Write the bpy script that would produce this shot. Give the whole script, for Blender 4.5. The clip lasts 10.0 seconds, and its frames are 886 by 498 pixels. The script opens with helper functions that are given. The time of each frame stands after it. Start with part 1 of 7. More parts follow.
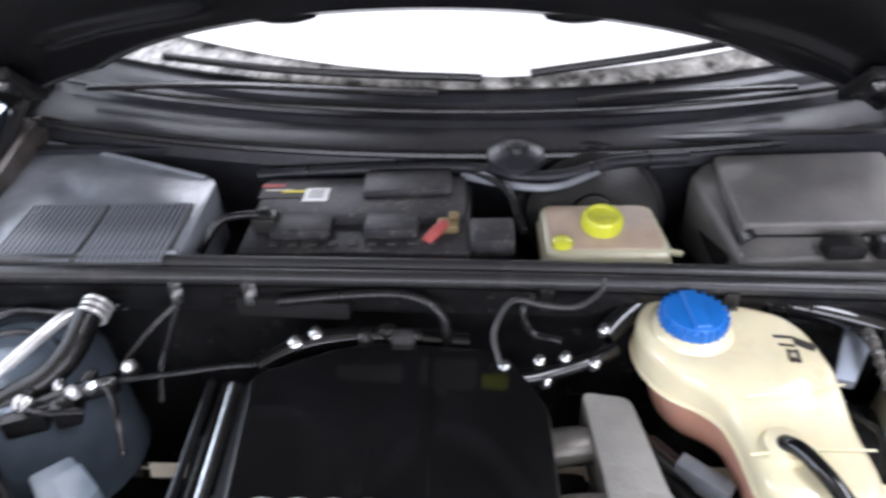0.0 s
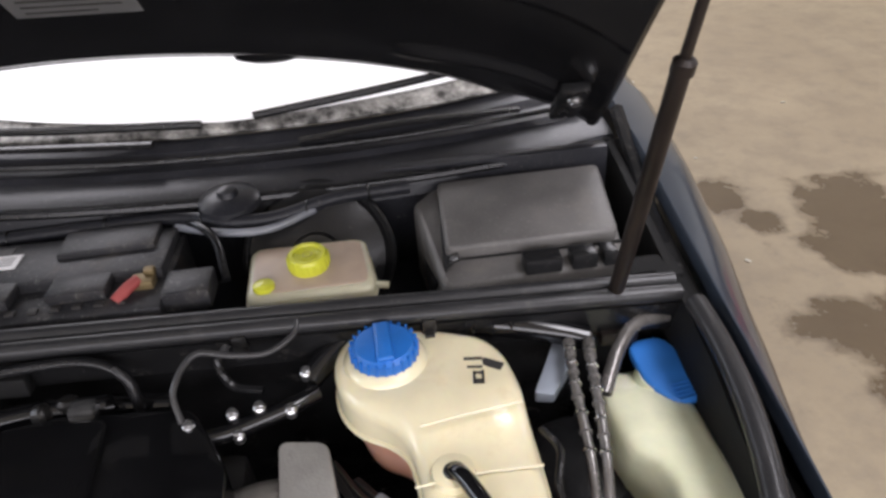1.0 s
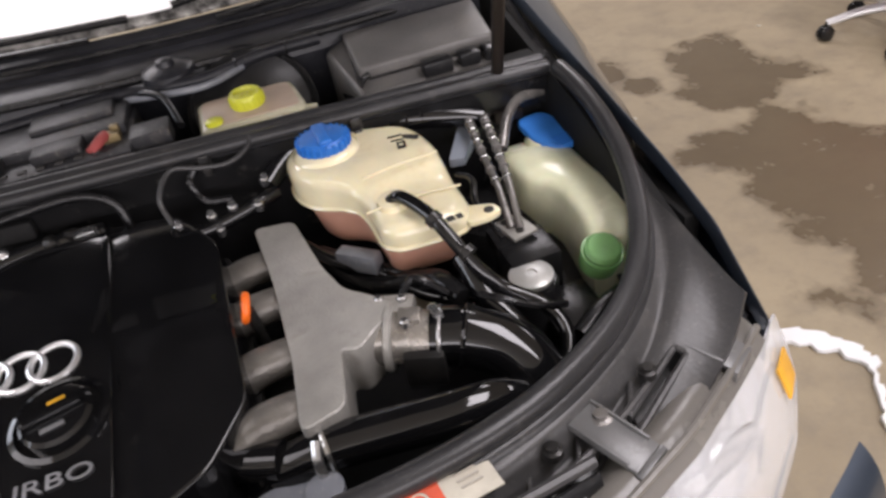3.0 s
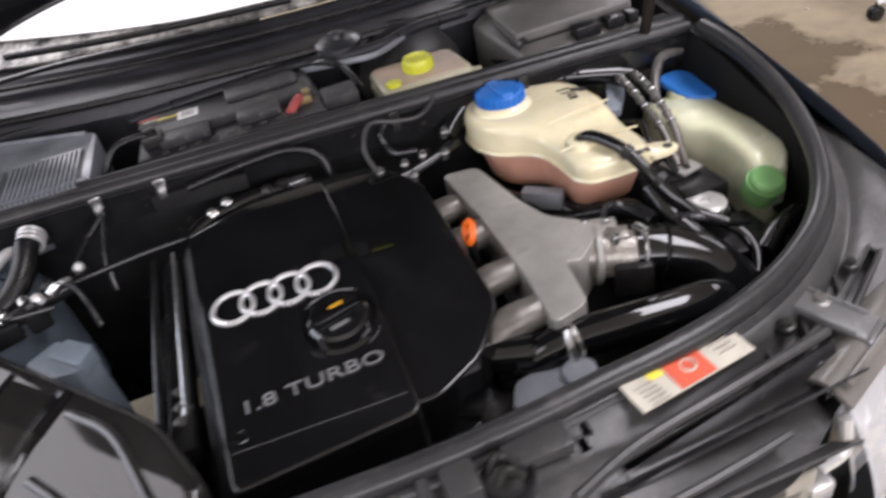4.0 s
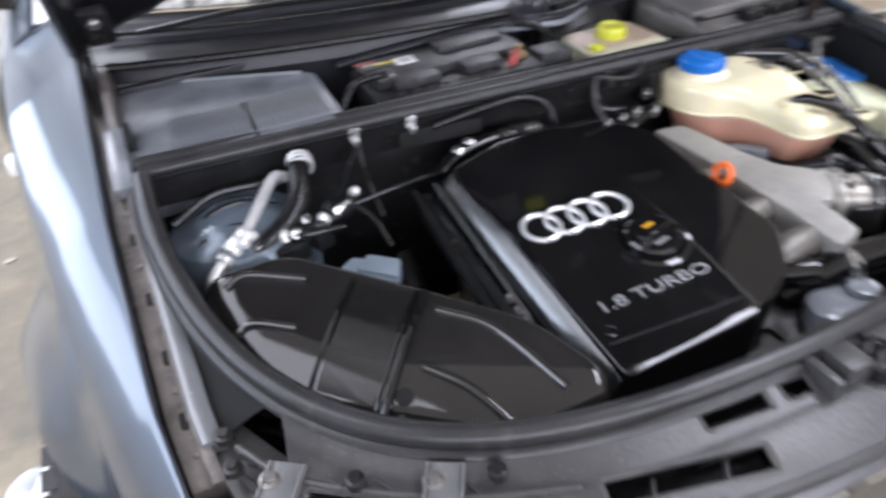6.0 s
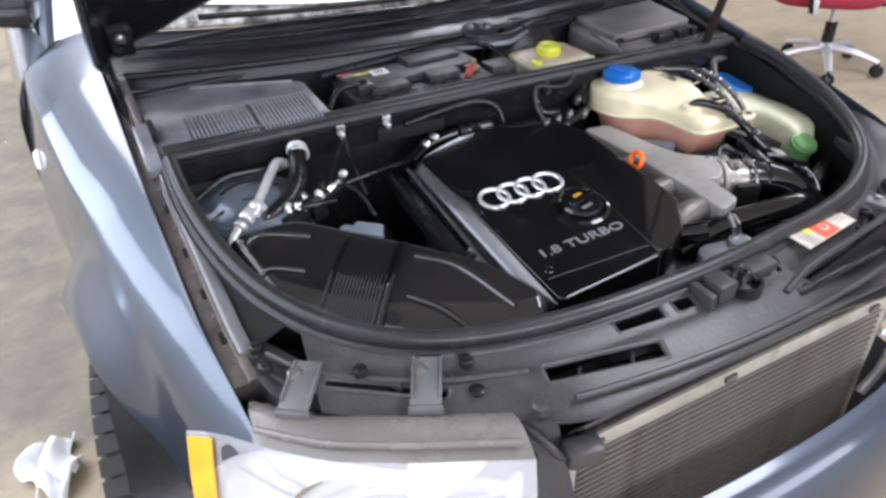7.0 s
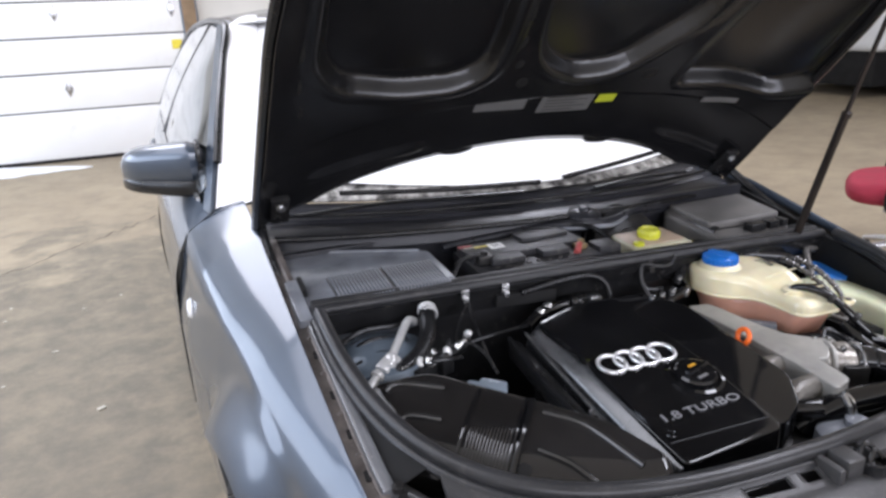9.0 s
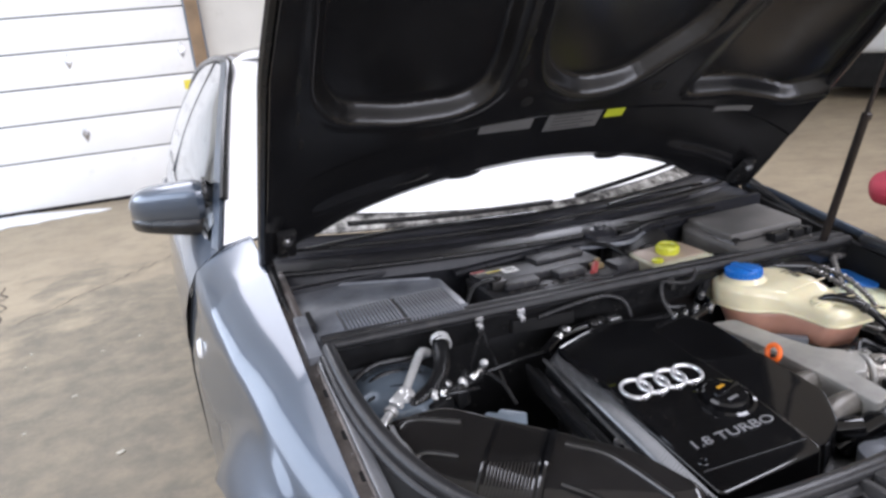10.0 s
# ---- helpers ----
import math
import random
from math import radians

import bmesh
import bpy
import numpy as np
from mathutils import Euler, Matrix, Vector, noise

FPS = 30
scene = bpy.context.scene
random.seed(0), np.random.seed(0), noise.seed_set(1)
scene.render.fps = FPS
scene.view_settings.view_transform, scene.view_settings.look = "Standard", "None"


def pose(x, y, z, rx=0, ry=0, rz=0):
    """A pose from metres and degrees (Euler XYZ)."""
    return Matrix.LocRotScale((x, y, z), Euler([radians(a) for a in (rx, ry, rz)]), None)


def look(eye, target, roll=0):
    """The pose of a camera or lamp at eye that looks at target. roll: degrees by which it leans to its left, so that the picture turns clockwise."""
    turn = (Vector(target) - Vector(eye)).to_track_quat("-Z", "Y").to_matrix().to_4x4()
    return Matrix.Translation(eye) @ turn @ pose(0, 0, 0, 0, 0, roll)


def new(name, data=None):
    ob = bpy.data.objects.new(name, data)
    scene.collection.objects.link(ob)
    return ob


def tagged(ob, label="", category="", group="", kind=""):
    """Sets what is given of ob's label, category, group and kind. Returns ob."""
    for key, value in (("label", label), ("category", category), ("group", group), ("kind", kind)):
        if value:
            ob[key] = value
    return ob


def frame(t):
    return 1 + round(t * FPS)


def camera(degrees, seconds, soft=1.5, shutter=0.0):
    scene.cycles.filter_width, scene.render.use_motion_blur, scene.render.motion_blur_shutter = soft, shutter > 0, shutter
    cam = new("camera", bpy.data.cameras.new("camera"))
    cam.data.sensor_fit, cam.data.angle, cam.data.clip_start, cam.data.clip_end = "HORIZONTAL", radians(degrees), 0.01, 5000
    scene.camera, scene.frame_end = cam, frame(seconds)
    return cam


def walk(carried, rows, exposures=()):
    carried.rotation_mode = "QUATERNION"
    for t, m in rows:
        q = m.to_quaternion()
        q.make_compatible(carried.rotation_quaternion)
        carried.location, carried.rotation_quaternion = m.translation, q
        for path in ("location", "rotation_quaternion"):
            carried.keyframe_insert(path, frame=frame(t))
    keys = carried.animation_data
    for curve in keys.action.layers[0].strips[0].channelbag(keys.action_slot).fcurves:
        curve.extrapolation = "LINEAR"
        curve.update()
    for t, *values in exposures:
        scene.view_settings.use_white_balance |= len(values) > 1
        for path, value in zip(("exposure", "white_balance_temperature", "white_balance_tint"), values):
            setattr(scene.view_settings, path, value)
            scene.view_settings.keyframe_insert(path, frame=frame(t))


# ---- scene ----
from mathutils.geometry import delaunay_2d_cdt

cam = camera(66.3, 10.0, soft=2.8, shutter=0.4)
PATH = [
    (0, (0.051, 0.036, 1.4), (-0.07, 1.634, 0.203), -3.2),
    (0.3, (0.127, 0.051, 1.399), (0.146, 1.659, 0.211), -3.7),
    (0.5, (0.19, 0.055, 1.397), (0.315, 1.678, 0.235), -3.1),
    (1, (0.331, 0.048, 1.365), (0.467, 1.708, 0.259), -4.1),
    (1.3, (0.333, 0.027, 1.341), (0.489, 1.644, 0.174), -4.6),
    (1.5, (0.333, 0.001, 1.325), (0.508, 1.597, 0.132), -5.6),
    (2, (0.226, -0.096, 1.295), (0.747, 1.377, 0.046), 0.0),
    (2.2, (0.199, -0.135, 1.293), (0.809, 1.257, -0.008), 2.0),
    (3.3, (0.277, -0.284, 1.27), (0.524, 1.323, 0.106), -14.1),
    (3.5, (0.167, -0.285, 1.283), (0.468, 1.301, 0.102), -11.7),
    (3.7, (0.097, -0.31, 1.298), (0.343, 1.282, 0.114), -12.4),
    (4, (-0.032, -0.33, 1.302), (0.264, 1.261, 0.128), -13.4),
    (4.3, (-0.167, -0.375, 1.302), (0.191, 1.178, 0.093), -11.8),
    (4.5, (-0.226, -0.396, 1.296), (0.117, 1.145, 0.067), -8.2),
    (4.8, (-0.289, -0.386, 1.302), (-0.009, 1.138, 0.038), -7.9),
    (5, (-0.323, -0.351, 1.298), (-0.115, 1.206, 0.059), -8.1),
    (5.2, (-0.361, -0.306, 1.288), (-0.174, 1.272, 0.073), -7.8),
    (5.5, (-0.431, -0.246, 1.305), (-0.24, 1.335, 0.095), -7.4),
    (5.7, (-0.474, -0.236, 1.315), (-0.254, 1.349, 0.116), -8.1),
    (6, (-0.567, -0.269, 1.326), (-0.017, 1.247, 0.143), -5.8),
    (6.2, (-0.629, -0.312, 1.333), (0.157, 1.109, 0.166), -3.8),
    (7.3, (-0.698, -0.53, 1.409), (-0.032, 1.026, 0.343), -3.4),
    (7.5, (-0.702, -0.542, 1.42), (-0.037, 1.068, 0.438), -3.3),
    (8, (-0.797, -0.537, 1.422), (-0.13, 1.175, 0.634), -2.6),
    (8.5, (-0.864, -0.548, 1.431), (-0.202, 1.205, 0.734), -2.5),
    (9, (-0.854, -0.538, 1.417), (-0.192, 1.23, 0.758), -2.5),
    (9.5, (-0.814, -0.51, 1.423), (-0.199, 1.276, 0.769), -4.8),
    (10, (-0.822, -0.505, 1.408), (-0.2, 1.303, 0.82), -5.8),
]
walk(cam, [(t, look(eye, target, roll)) for t, eye, target, roll in PATH], [(0, 0.60, 6100, 10), (1, 0.16, 6600, 11), (2, 0.04, 6900, 12), (3.5, 0.10, 6800, 13), (4.5, 0.50, 6380, 12), (5.5, 0.66, 6130, 10), (6, 0.67, 6100, 10), (7.5, 0.46, 6130, 10), (8.5, 0.36, 6150, 10), (9, 0.26, 6180, 10), (10, 0.25, 6180, 10)])

# ---- world and light ----
world = bpy.data.worlds.new("world")
scene.world = world
world.use_nodes = True
world.node_tree.nodes["Background"].inputs[0].default_value = (0.6, 0.7, 0.9, 1)
world.node_tree.nodes["Background"].inputs[1].default_value = 0.3
scene.view_settings.exposure = 0.35


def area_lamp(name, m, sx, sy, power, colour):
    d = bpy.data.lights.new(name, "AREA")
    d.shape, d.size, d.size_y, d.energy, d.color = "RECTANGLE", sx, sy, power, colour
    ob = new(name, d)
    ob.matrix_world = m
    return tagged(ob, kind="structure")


# added ceiling lights, none seen, set where highlights need them: x, y, width, length, watts
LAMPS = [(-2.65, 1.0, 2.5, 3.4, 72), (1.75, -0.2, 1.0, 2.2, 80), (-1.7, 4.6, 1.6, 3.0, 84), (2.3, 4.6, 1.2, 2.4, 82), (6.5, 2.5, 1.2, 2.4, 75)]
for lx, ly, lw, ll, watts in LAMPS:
    area_lamp("added_ceiling_light", pose(lx, ly, 3.45), lw, ll, watts, (0.93, 0.915, 1.0))
# added area lights before solid walls, standing in for unseen outdoor light
area_lamp("daylight_fill", look((-4.9, 3.2, 2.25), (0, 3.2, 1.5)), 7.6, 2.3, 240, (0.76, 0.84, 1.0))
area_lamp("daylight_fill", look((1.0, -5.9, 2.0), (1.0, 2, 0.8)), 11.0, 2.9, 540, (0.87, 0.86, 0.95))


# ---- building blocks ----
def thing(name, at, label, category, group="", kind=""):
    ob = new(name)
    ob.location = at
    ob.empty_display_size = 0.05
    return tagged(ob, label, category, group, kind)


def mesh_of(name, bm, material, c, smooth=True):
    for v in bm.verts:
        v.co -= c
    me = bpy.data.meshes.new(name)
    bm.normal_update()
    bm.to_mesh(me)
    bm.free()
    if smooth:
        for p in me.polygons:
            p.use_smooth = True
        me.set_sharp_from_angle(angle=radians(38))
    me.materials.append(material)
    return me


def centre_of(bm):
    co = np.array([v.co for v in bm.verts])
    return Vector((co.min(0) + co.max(0)) / 2)


WORLD_AT = {}


def part(name, bm, material, parent=None, label="", smooth=True):
    """Links a bmesh, given in world coordinates, as one mesh object under a thing or a part."""
    c = centre_of(bm)
    ob = new(name, mesh_of(name, bm, material, c, smooth))
    base = Vector((0, 0, 0))
    if parent is not None:
        ob.parent = parent
        base = WORLD_AT.get(parent, parent.location)
    ob.location = c - base
    WORLD_AT[ob] = c
    if label:
        ob["label"] = label
    return ob


def solid(name, bm, material, label, category, group="", kind="", smooth=True):
    """A top-level thing of a single mesh."""
    return tagged(part(name, bm, material, None, "", smooth), label, category, group, kind)


def joined(*bms):
    out = bmesh.new()
    for b in bms:
        vs = [out.verts.new(v.co) for v in b.verts]
        b.verts.index_update()
        for f in b.faces:
            out.faces.new([vs[v.index] for v in f.verts])
        b.free()
    return out


def moved(bm, m):
    bmesh.ops.transform(bm, matrix=m, verts=bm.verts)
    return bm


def bevelled(bm, w, seg=2):
    if w > 0:
        es = [e for e in bm.edges if len(e.link_faces) == 2 and e.calc_face_angle(0) > 0.35]
        bmesh.ops.bevel(bm, geom=es, offset=w, segments=seg, profile=0.6, affect="EDGES", clamp_overlap=True)
    return bm


def box(c, s, bev=0.004, rot=(0, 0, 0), seg=2):
    bm = bmesh.new()
    bmesh.ops.create_cube(bm, size=1)
    bmesh.ops.scale(bm, vec=s, verts=bm.verts)
    bevelled(bm, bev, seg)
    return moved(bm, pose(*c, *rot))


def fillet(pts, r, n=4):
    """Rounds the corners of a closed plan outline."""
    out = []
    k = len(pts)
    for i in range(k):
        a, b, c = Vector(pts[i - 1]), Vector(pts[i]), Vector(pts[(i + 1) % k])
        u, w = a - b, c - b
        d = min(r, u.length * 0.45, w.length * 0.45)
        p, q = b + u.normalized() * d, b + w.normalized() * d
        for j in range(n + 1):
            t = j / n
            out.append(tuple(p * (1 - t) ** 2 + b * 2 * t * (1 - t) + q * t * t))
    return out


def prism(pts, z0, z1, bev=0.004, seg=2, shrink=1.0):
    """An upright body on a plan outline; z0 and z1 may be functions of x and y."""
    f0 = z0 if callable(z0) else (lambda x, y: z0)
    f1 = z1 if callable(z1) else (lambda x, y: z1)
    cx, cy = sum(p[0] for p in pts) / len(pts), sum(p[1] for p in pts) / len(pts)
    bm = bmesh.new()
    lo = [bm.verts.new((cx + (x - cx) * shrink, cy + (y - cy) * shrink, f0(x, y))) for x, y in pts]
    hi = [bm.verts.new((x, y, f1(x, y))) for x, y in pts]
    bm.faces.new(hi)
    bm.faces.new(lo[::-1])
    k = len(pts)
    for i in range(k):
        bm.faces.new((lo[i], lo[(i + 1) % k], hi[(i + 1) % k], hi[i]))
    bmesh.ops.recalc_face_normals(bm, faces=bm.faces)
    if bev > 0:
        es = [e for e in bm.edges if len(e.link_faces) == 2 and e.calc_face_angle(0) > 0.6]
        bmesh.ops.bevel(bm, geom=es, offset=bev, segments=seg, profile=0.6, affect="EDGES", clamp_overlap=True)
    return bm


def spline(pts, sub, closed=False):
    P = [Vector(p) for p in pts]
    k = len(P)
    out = []
    for i in range(k if closed else k - 1):
        a = P[(i - 1) % k] if closed or i > 0 else P[0] * 2 - P[1]
        b, c = P[i], P[(i + 1) % k]
        d = P[(i + 2) % k] if closed or i + 2 < k else P[-1] * 2 - P[-2]
        for j in range(sub):
            t = j / sub
            out.append(0.5 * ((2 * b) + (c - a) * t + (2 * a - 5 * b + 4 * c - d) * t * t + (3 * b - a - 3 * c + d) * t ** 3))
    if not closed:
        out.append(P[-1].copy())
    return out


def tube(pts, r, n=10, sub=6, closed=False, ring=None, sx=1.0):
    """A hose or pipe through points; ring: corrugation (pitch, depth); sx: flattening of the section."""
    C = spline(pts, sub, closed) if sub > 1 else [Vector(p) for p in pts]
    bm = bmesh.new()
    rows = []
    up = Vector((0, 0, 1))
    k = len(C)
    dist = 0.0
    for i, c in enumerate(C):
        t = (C[(i + 1) % k] - C[i - 1]) if closed or 0 < i < k - 1 else (C[1] - C[0] if i == 0 else C[-1] - C[-2])
        t.normalize()
        side = t.cross(up)
        if side.length < 0.05:
            side = t.cross(Vector((0, 1, 0)))
        side.normalize()
        nrm = side.cross(t).normalized()
        rr = r(i / (k - 1)) if callable(r) else r
        if ring:
            rr *= 1 + ring[1] * math.sin(i * math.pi)
            rr *= 1 + (ring[1] if i % 2 else -ring[1])
        rows.append([bm.verts.new(c + side * rr * math.cos(2 * math.pi * j / n) + nrm * rr * sx * math.sin(2 * math.pi * j / n)) for j in range(n)])
    m = k if closed else k - 1
    for i in range(m):
        a, b = rows[i], rows[(i + 1) % k]
        for j in range(n):
            bm.faces.new((a[j], a[(j + 1) % n], b[(j + 1) % n], b[j]))
    if not closed:
        bm.faces.new(rows[0][::-1])
        bm.faces.new(rows[-1])
    bmesh.ops.recalc_face_normals(bm, faces=bm.faces)
    return bm


def lathe(profile, c, axis=(0, 0, 1), n=28):
    """A turned body from (radius, height) pairs along axis from c."""
    bm = bmesh.new()
    rows = [[bm.verts.new((max(r, 1e-4) * math.cos(2 * math.pi * j / n), max(r, 1e-4) * math.sin(2 * math.pi * j / n), z)) for j in range(n)] for r, z in profile]
    for a, b in zip(rows, rows[1:]):
        for j in range(n):
            bm.faces.new((a[j], a[(j + 1) % n], b[(j + 1) % n], b[j]))
    bm.faces.new(rows[0][::-1])
    bm.faces.new(rows[-1])
    bmesh.ops.recalc_face_normals(bm, faces=bm.faces)
    q = Vector((0, 0, 1)).rotation_difference(Vector(axis))
    return moved(bm, Matrix.Translation(c) @ q.to_matrix().to_4x4())


def loft(sections, close=True, caps=True):
    bm = bmesh.new()
    rows = [[bm.verts.new(p) for p in s] for s in sections]
    for a, b in zip(rows, rows[1:]):
        for j in range(len(a) if close else len(a) - 1):
            q = (j + 1) % len(a)
            bm.faces.new((a[j], a[q], b[q], b[j]))
    if close and caps:
        bm.faces.new(rows[0][::-1])
        bm.faces.new(rows[-1])
    bmesh.ops.recalc_face_normals(bm, faces=bm.faces)
    return bm


def sheet(f, nu, nv, thick=0.003, flip=False):
    """A curved panel f(u, v) with thickness."""
    bm = bmesh.new()
    rows = [[bm.verts.new(f(i / nu, j / nv)) for i in range(nu + 1)] for j in range(nv + 1)]
    for a, b in zip(rows, rows[1:]):
        for i in range(nu):
            q = (a[i], a[i + 1], b[i + 1], b[i])
            bm.faces.new(q[::-1] if flip else q)
    bm.normal_update()
    if thick:
        bmesh.ops.solidify(bm, geom=bm.faces[:], thickness=thick)
        bmesh.ops.recalc_face_normals(bm, faces=bm.faces)
    return bm


def disc_ring(c, R, r, axis=(0, 0, 1), n=36, m=10):
    bm = bmesh.new()
    rows = []
    for i in range(n):
        a = 2 * math.pi * i / n
        rows.append([bm.verts.new(((R + r * math.cos(2 * math.pi * j / m)) * math.cos(a), (R + r * math.cos(2 * math.pi * j / m)) * math.sin(a), r * math.sin(2 * math.pi * j / m))) for j in range(m)])
    for i in range(n):
        a, b = rows[i], rows[(i + 1) % n]
        for j in range(m):
            bm.faces.new((a[j], a[(j + 1) % m], b[(j + 1) % m], b[j]))
    bmesh.ops.recalc_face_normals(bm, faces=bm.faces)
    q = Vector((0, 0, 1)).rotation_difference(Vector(axis))
    return moved(bm, Matrix.Translation(c) @ q.to_matrix().to_4x4())


def lettering(text, size, m, depth=0.0008, stretch=1.0):
    cu = bpy.data.curves.new("lettering", "FONT")
    cu.body, cu.size, cu.extrude, cu.resolution_u = text, size, depth, 3
    ob = bpy.data.objects.new("lettering", cu)
    scene.collection.objects.link(ob)
    dg = bpy.context.evaluated_depsgraph_get()
    me = bpy.data.meshes.new_from_object(ob.evaluated_get(dg))
    bpy.data.objects.remove(ob)
    bm = bmesh.new()
    bm.from_mesh(me)
    bpy.data.meshes.remove(me)
    return moved(bm, m @ Matrix.Diagonal((stretch, 1, 1, 1)))


def inset(pts, o):
    """A closed plan outline moved inwards by o (outline runs either way round)."""
    k = len(pts)
    area = sum(pts[i - 1][0] * pts[i][1] - pts[i][0] * pts[i - 1][1] for i in range(k))
    sgn = 1 if area > 0 else -1
    out = []
    for i in range(k):
        a, b = Vector(pts[i - 1]), Vector(pts[(i + 1) % k])
        d = (b - a).normalized()
        out.append((pts[i][0] - sgn * d.y * o, pts[i][1] + sgn * d.x * o))
    return out


def inside(x, y, poly):
    hit = False
    for (ax, ay), (bx, by) in zip(poly, poly[1:] + poly[:1]):
        if (ay > y) != (by > y) and x < (bx - ax) * (y - ay) / (by - ay) + ax:
            hit = not hit
    return hit


def domed(pts, z0, f, r, step=0.009):
    """A moulded body on a plan outline whose top follows f(x, y) and rolls over at its rim with radius r."""
    bm = bmesh.new()
    rings = [[(x, y, z0) for x, y in pts]]
    for k in range(6):
        o = r * (1 - math.cos(0.5 * math.pi * k / 5))
        drop = r * (1 - math.sin(0.5 * math.pi * k / 5))
        rings.append([(x, y, f(x, y) - drop) for x, y in inset(pts, o)])
    rows = [[bm.verts.new(p) for p in ring] for ring in rings]
    n = len(pts)
    for a, b in zip(rows, rows[1:]):
        for j in range(n):
            bm.faces.new((a[j], a[(j + 1) % n], b[(j + 1) % n], b[j]))
    bm.faces.new(rows[0][::-1])
    rim = [p[:2] for p in rings[-1]]
    core = inset(rim, step * 0.6)
    xs, ys = [p[0] for p in rim], [p[1] for p in rim]
    grid = []
    y = min(ys) + step * 0.5
    while y < max(ys):
        x = min(xs) + step * 0.5
        while x < max(xs):
            if inside(x, y, core):
                grid.append((x, y))
            x += step
        y += step
    co, _, faces, src, _, _ = delaunay_2d_cdt([Vector(p) for p in rim + grid], [(i, (i + 1) % n) for i in range(n)], [], 1, 1e-7)
    vs = []
    for c, orig in zip(co, src):
        if orig and orig[0] < n:
            vs.append(rows[-1][orig[0]])
        else:
            vs.append(bm.verts.new((c.x, c.y, f(c.x, c.y))))
    for q in faces:
        try:
            bm.faces.new([vs[i] for i in q])
        except ValueError:
            pass
    bmesh.ops.recalc_face_normals(bm, faces=bm.faces)
    return bm


# ---- materials ----
def mat(name, col, rough=0.5, metal=0.0, var=0.2, scale=9.0, bump=0.15, bscale=90.0, dust=None, dusty=0.0, coat=0.0, trans=0.0, sss=0.0, rvar=0.15, spec=0.5, vary=0.0, croug=0.14, speck=0.0):
    m = bpy.data.materials.new(name)
    m.use_nodes = True
    nt = m.node_tree
    N, L = nt.nodes, nt.links
    b = N["Principled BSDF"]
    tc = N.new("ShaderNodeTexCoord")
    n1 = N.new("ShaderNodeTexNoise")
    n1.inputs["Scale"].default_value, n1.inputs["Detail"].default_value = scale, 6
    n2 = N.new("ShaderNodeTexNoise")
    n2.inputs["Scale"].default_value, n2.inputs["Detail"].default_value = bscale, 4
    L.new(tc.outputs["Object"], n1.inputs["Vector"])
    L.new(tc.outputs["Object"], n2.inputs["Vector"])
    mix = N.new("ShaderNodeMix")
    mix.data_type = "RGBA"
    lo = [max(0, c * (1 - var)) for c in col]
    hi = [min(1, c * (1 + var)) for c in col]
    mix.inputs[6].default_value, mix.inputs[7].default_value = (*lo, 1), (*hi, 1)
    ramp = N.new("ShaderNodeMapRange")
    ramp.inputs[1].default_value, ramp.inputs[2].default_value = 0.3, 0.7
    L.new(n1.outputs["Fac"], ramp.inputs[0])
    L.new(ramp.outputs[0], mix.inputs[0])
    out = mix.outputs[2]
    rough_in = None
    if dust:
        n3 = N.new("ShaderNodeTexNoise")
        n3.inputs["Scale"].default_value, n3.inputs["Detail"].default_value, n3.inputs["Roughness"].default_value = scale * 2.3, 8, 0.65
        L.new(tc.outputs["Object"], n3.inputs["Vector"])
        r3 = N.new("ShaderNodeMapRange")
        r3.inputs[1].default_value, r3.inputs[2].default_value = 0.62 - 0.4 * dusty, 0.80 - 0.3 * dusty
        r3.inputs[4].default_value = min(1.0, 0.35 + dusty)
        L.new(n3.outputs["Fac"], r3.inputs[0])
        mx = N.new("ShaderNodeMix")
        mx.data_type = "RGBA"
        L.new(r3.outputs[0], mx.inputs[0])
        L.new(out, mx.inputs[6])
        mx.inputs[7].default_value = (*dust, 1)
        out = mx.outputs[2]
        rough_in = r3.outputs[0]
    if speck:
        n4 = N.new("ShaderNodeTexNoise")
        n4.inputs["Scale"].default_value, n4.inputs["Detail"].default_value, n4.inputs["Roughness"].default_value = 170, 5, 0.75
        L.new(tc.outputs["Object"], n4.inputs["Vector"])
        r4 = N.new("ShaderNodeMapRange")
        r4.inputs[1].default_value, r4.inputs[2].default_value, r4.inputs[4].default_value = 0.585, 0.70, speck
        L.new(n4.outputs["Fac"], r4.inputs[0])
        m4 = N.new("ShaderNodeMix")
        m4.data_type = "RGBA"
        L.new(r4.outputs[0], m4.inputs[0])
        L.new(out, m4.inputs[6])
        m4.inputs[7].default_value = (0.34, 0.33, 0.30, 1)
        out = m4.outputs[2]
    if vary:
        oi = N.new("ShaderNodeObjectInfo")
        mr = N.new("ShaderNodeMapRange")
        mr.inputs[3].default_value, mr.inputs[4].default_value = 1 - vary, 1 + vary
        L.new(oi.outputs["Random"], mr.inputs[0])
        mv = N.new("ShaderNodeVectorMath")
        mv.operation = "MULTIPLY"
        L.new(out, mv.inputs[0])
        L.new(mr.outputs[0], mv.inputs[1])
        out = mv.outputs[0]
    L.new(out, b.inputs["Base Color"])
    rr = N.new("ShaderNodeMapRange")
    rr.inputs[3].default_value, rr.inputs[4].default_value = max(0.02, rough - rvar), min(1, rough + rvar)
    L.new(rough_in or n1.outputs["Fac"], rr.inputs[0])
    L.new(rr.outputs[0], b.inputs["Roughness"])
    b.inputs["Metallic"].default_value = metal
    b.inputs["Coat Weight"].default_value = coat
    b.inputs["Coat Roughness"].default_value = croug
    b.inputs["Transmission Weight"].default_value = trans
    b.inputs["Specular IOR Level"].default_value = spec
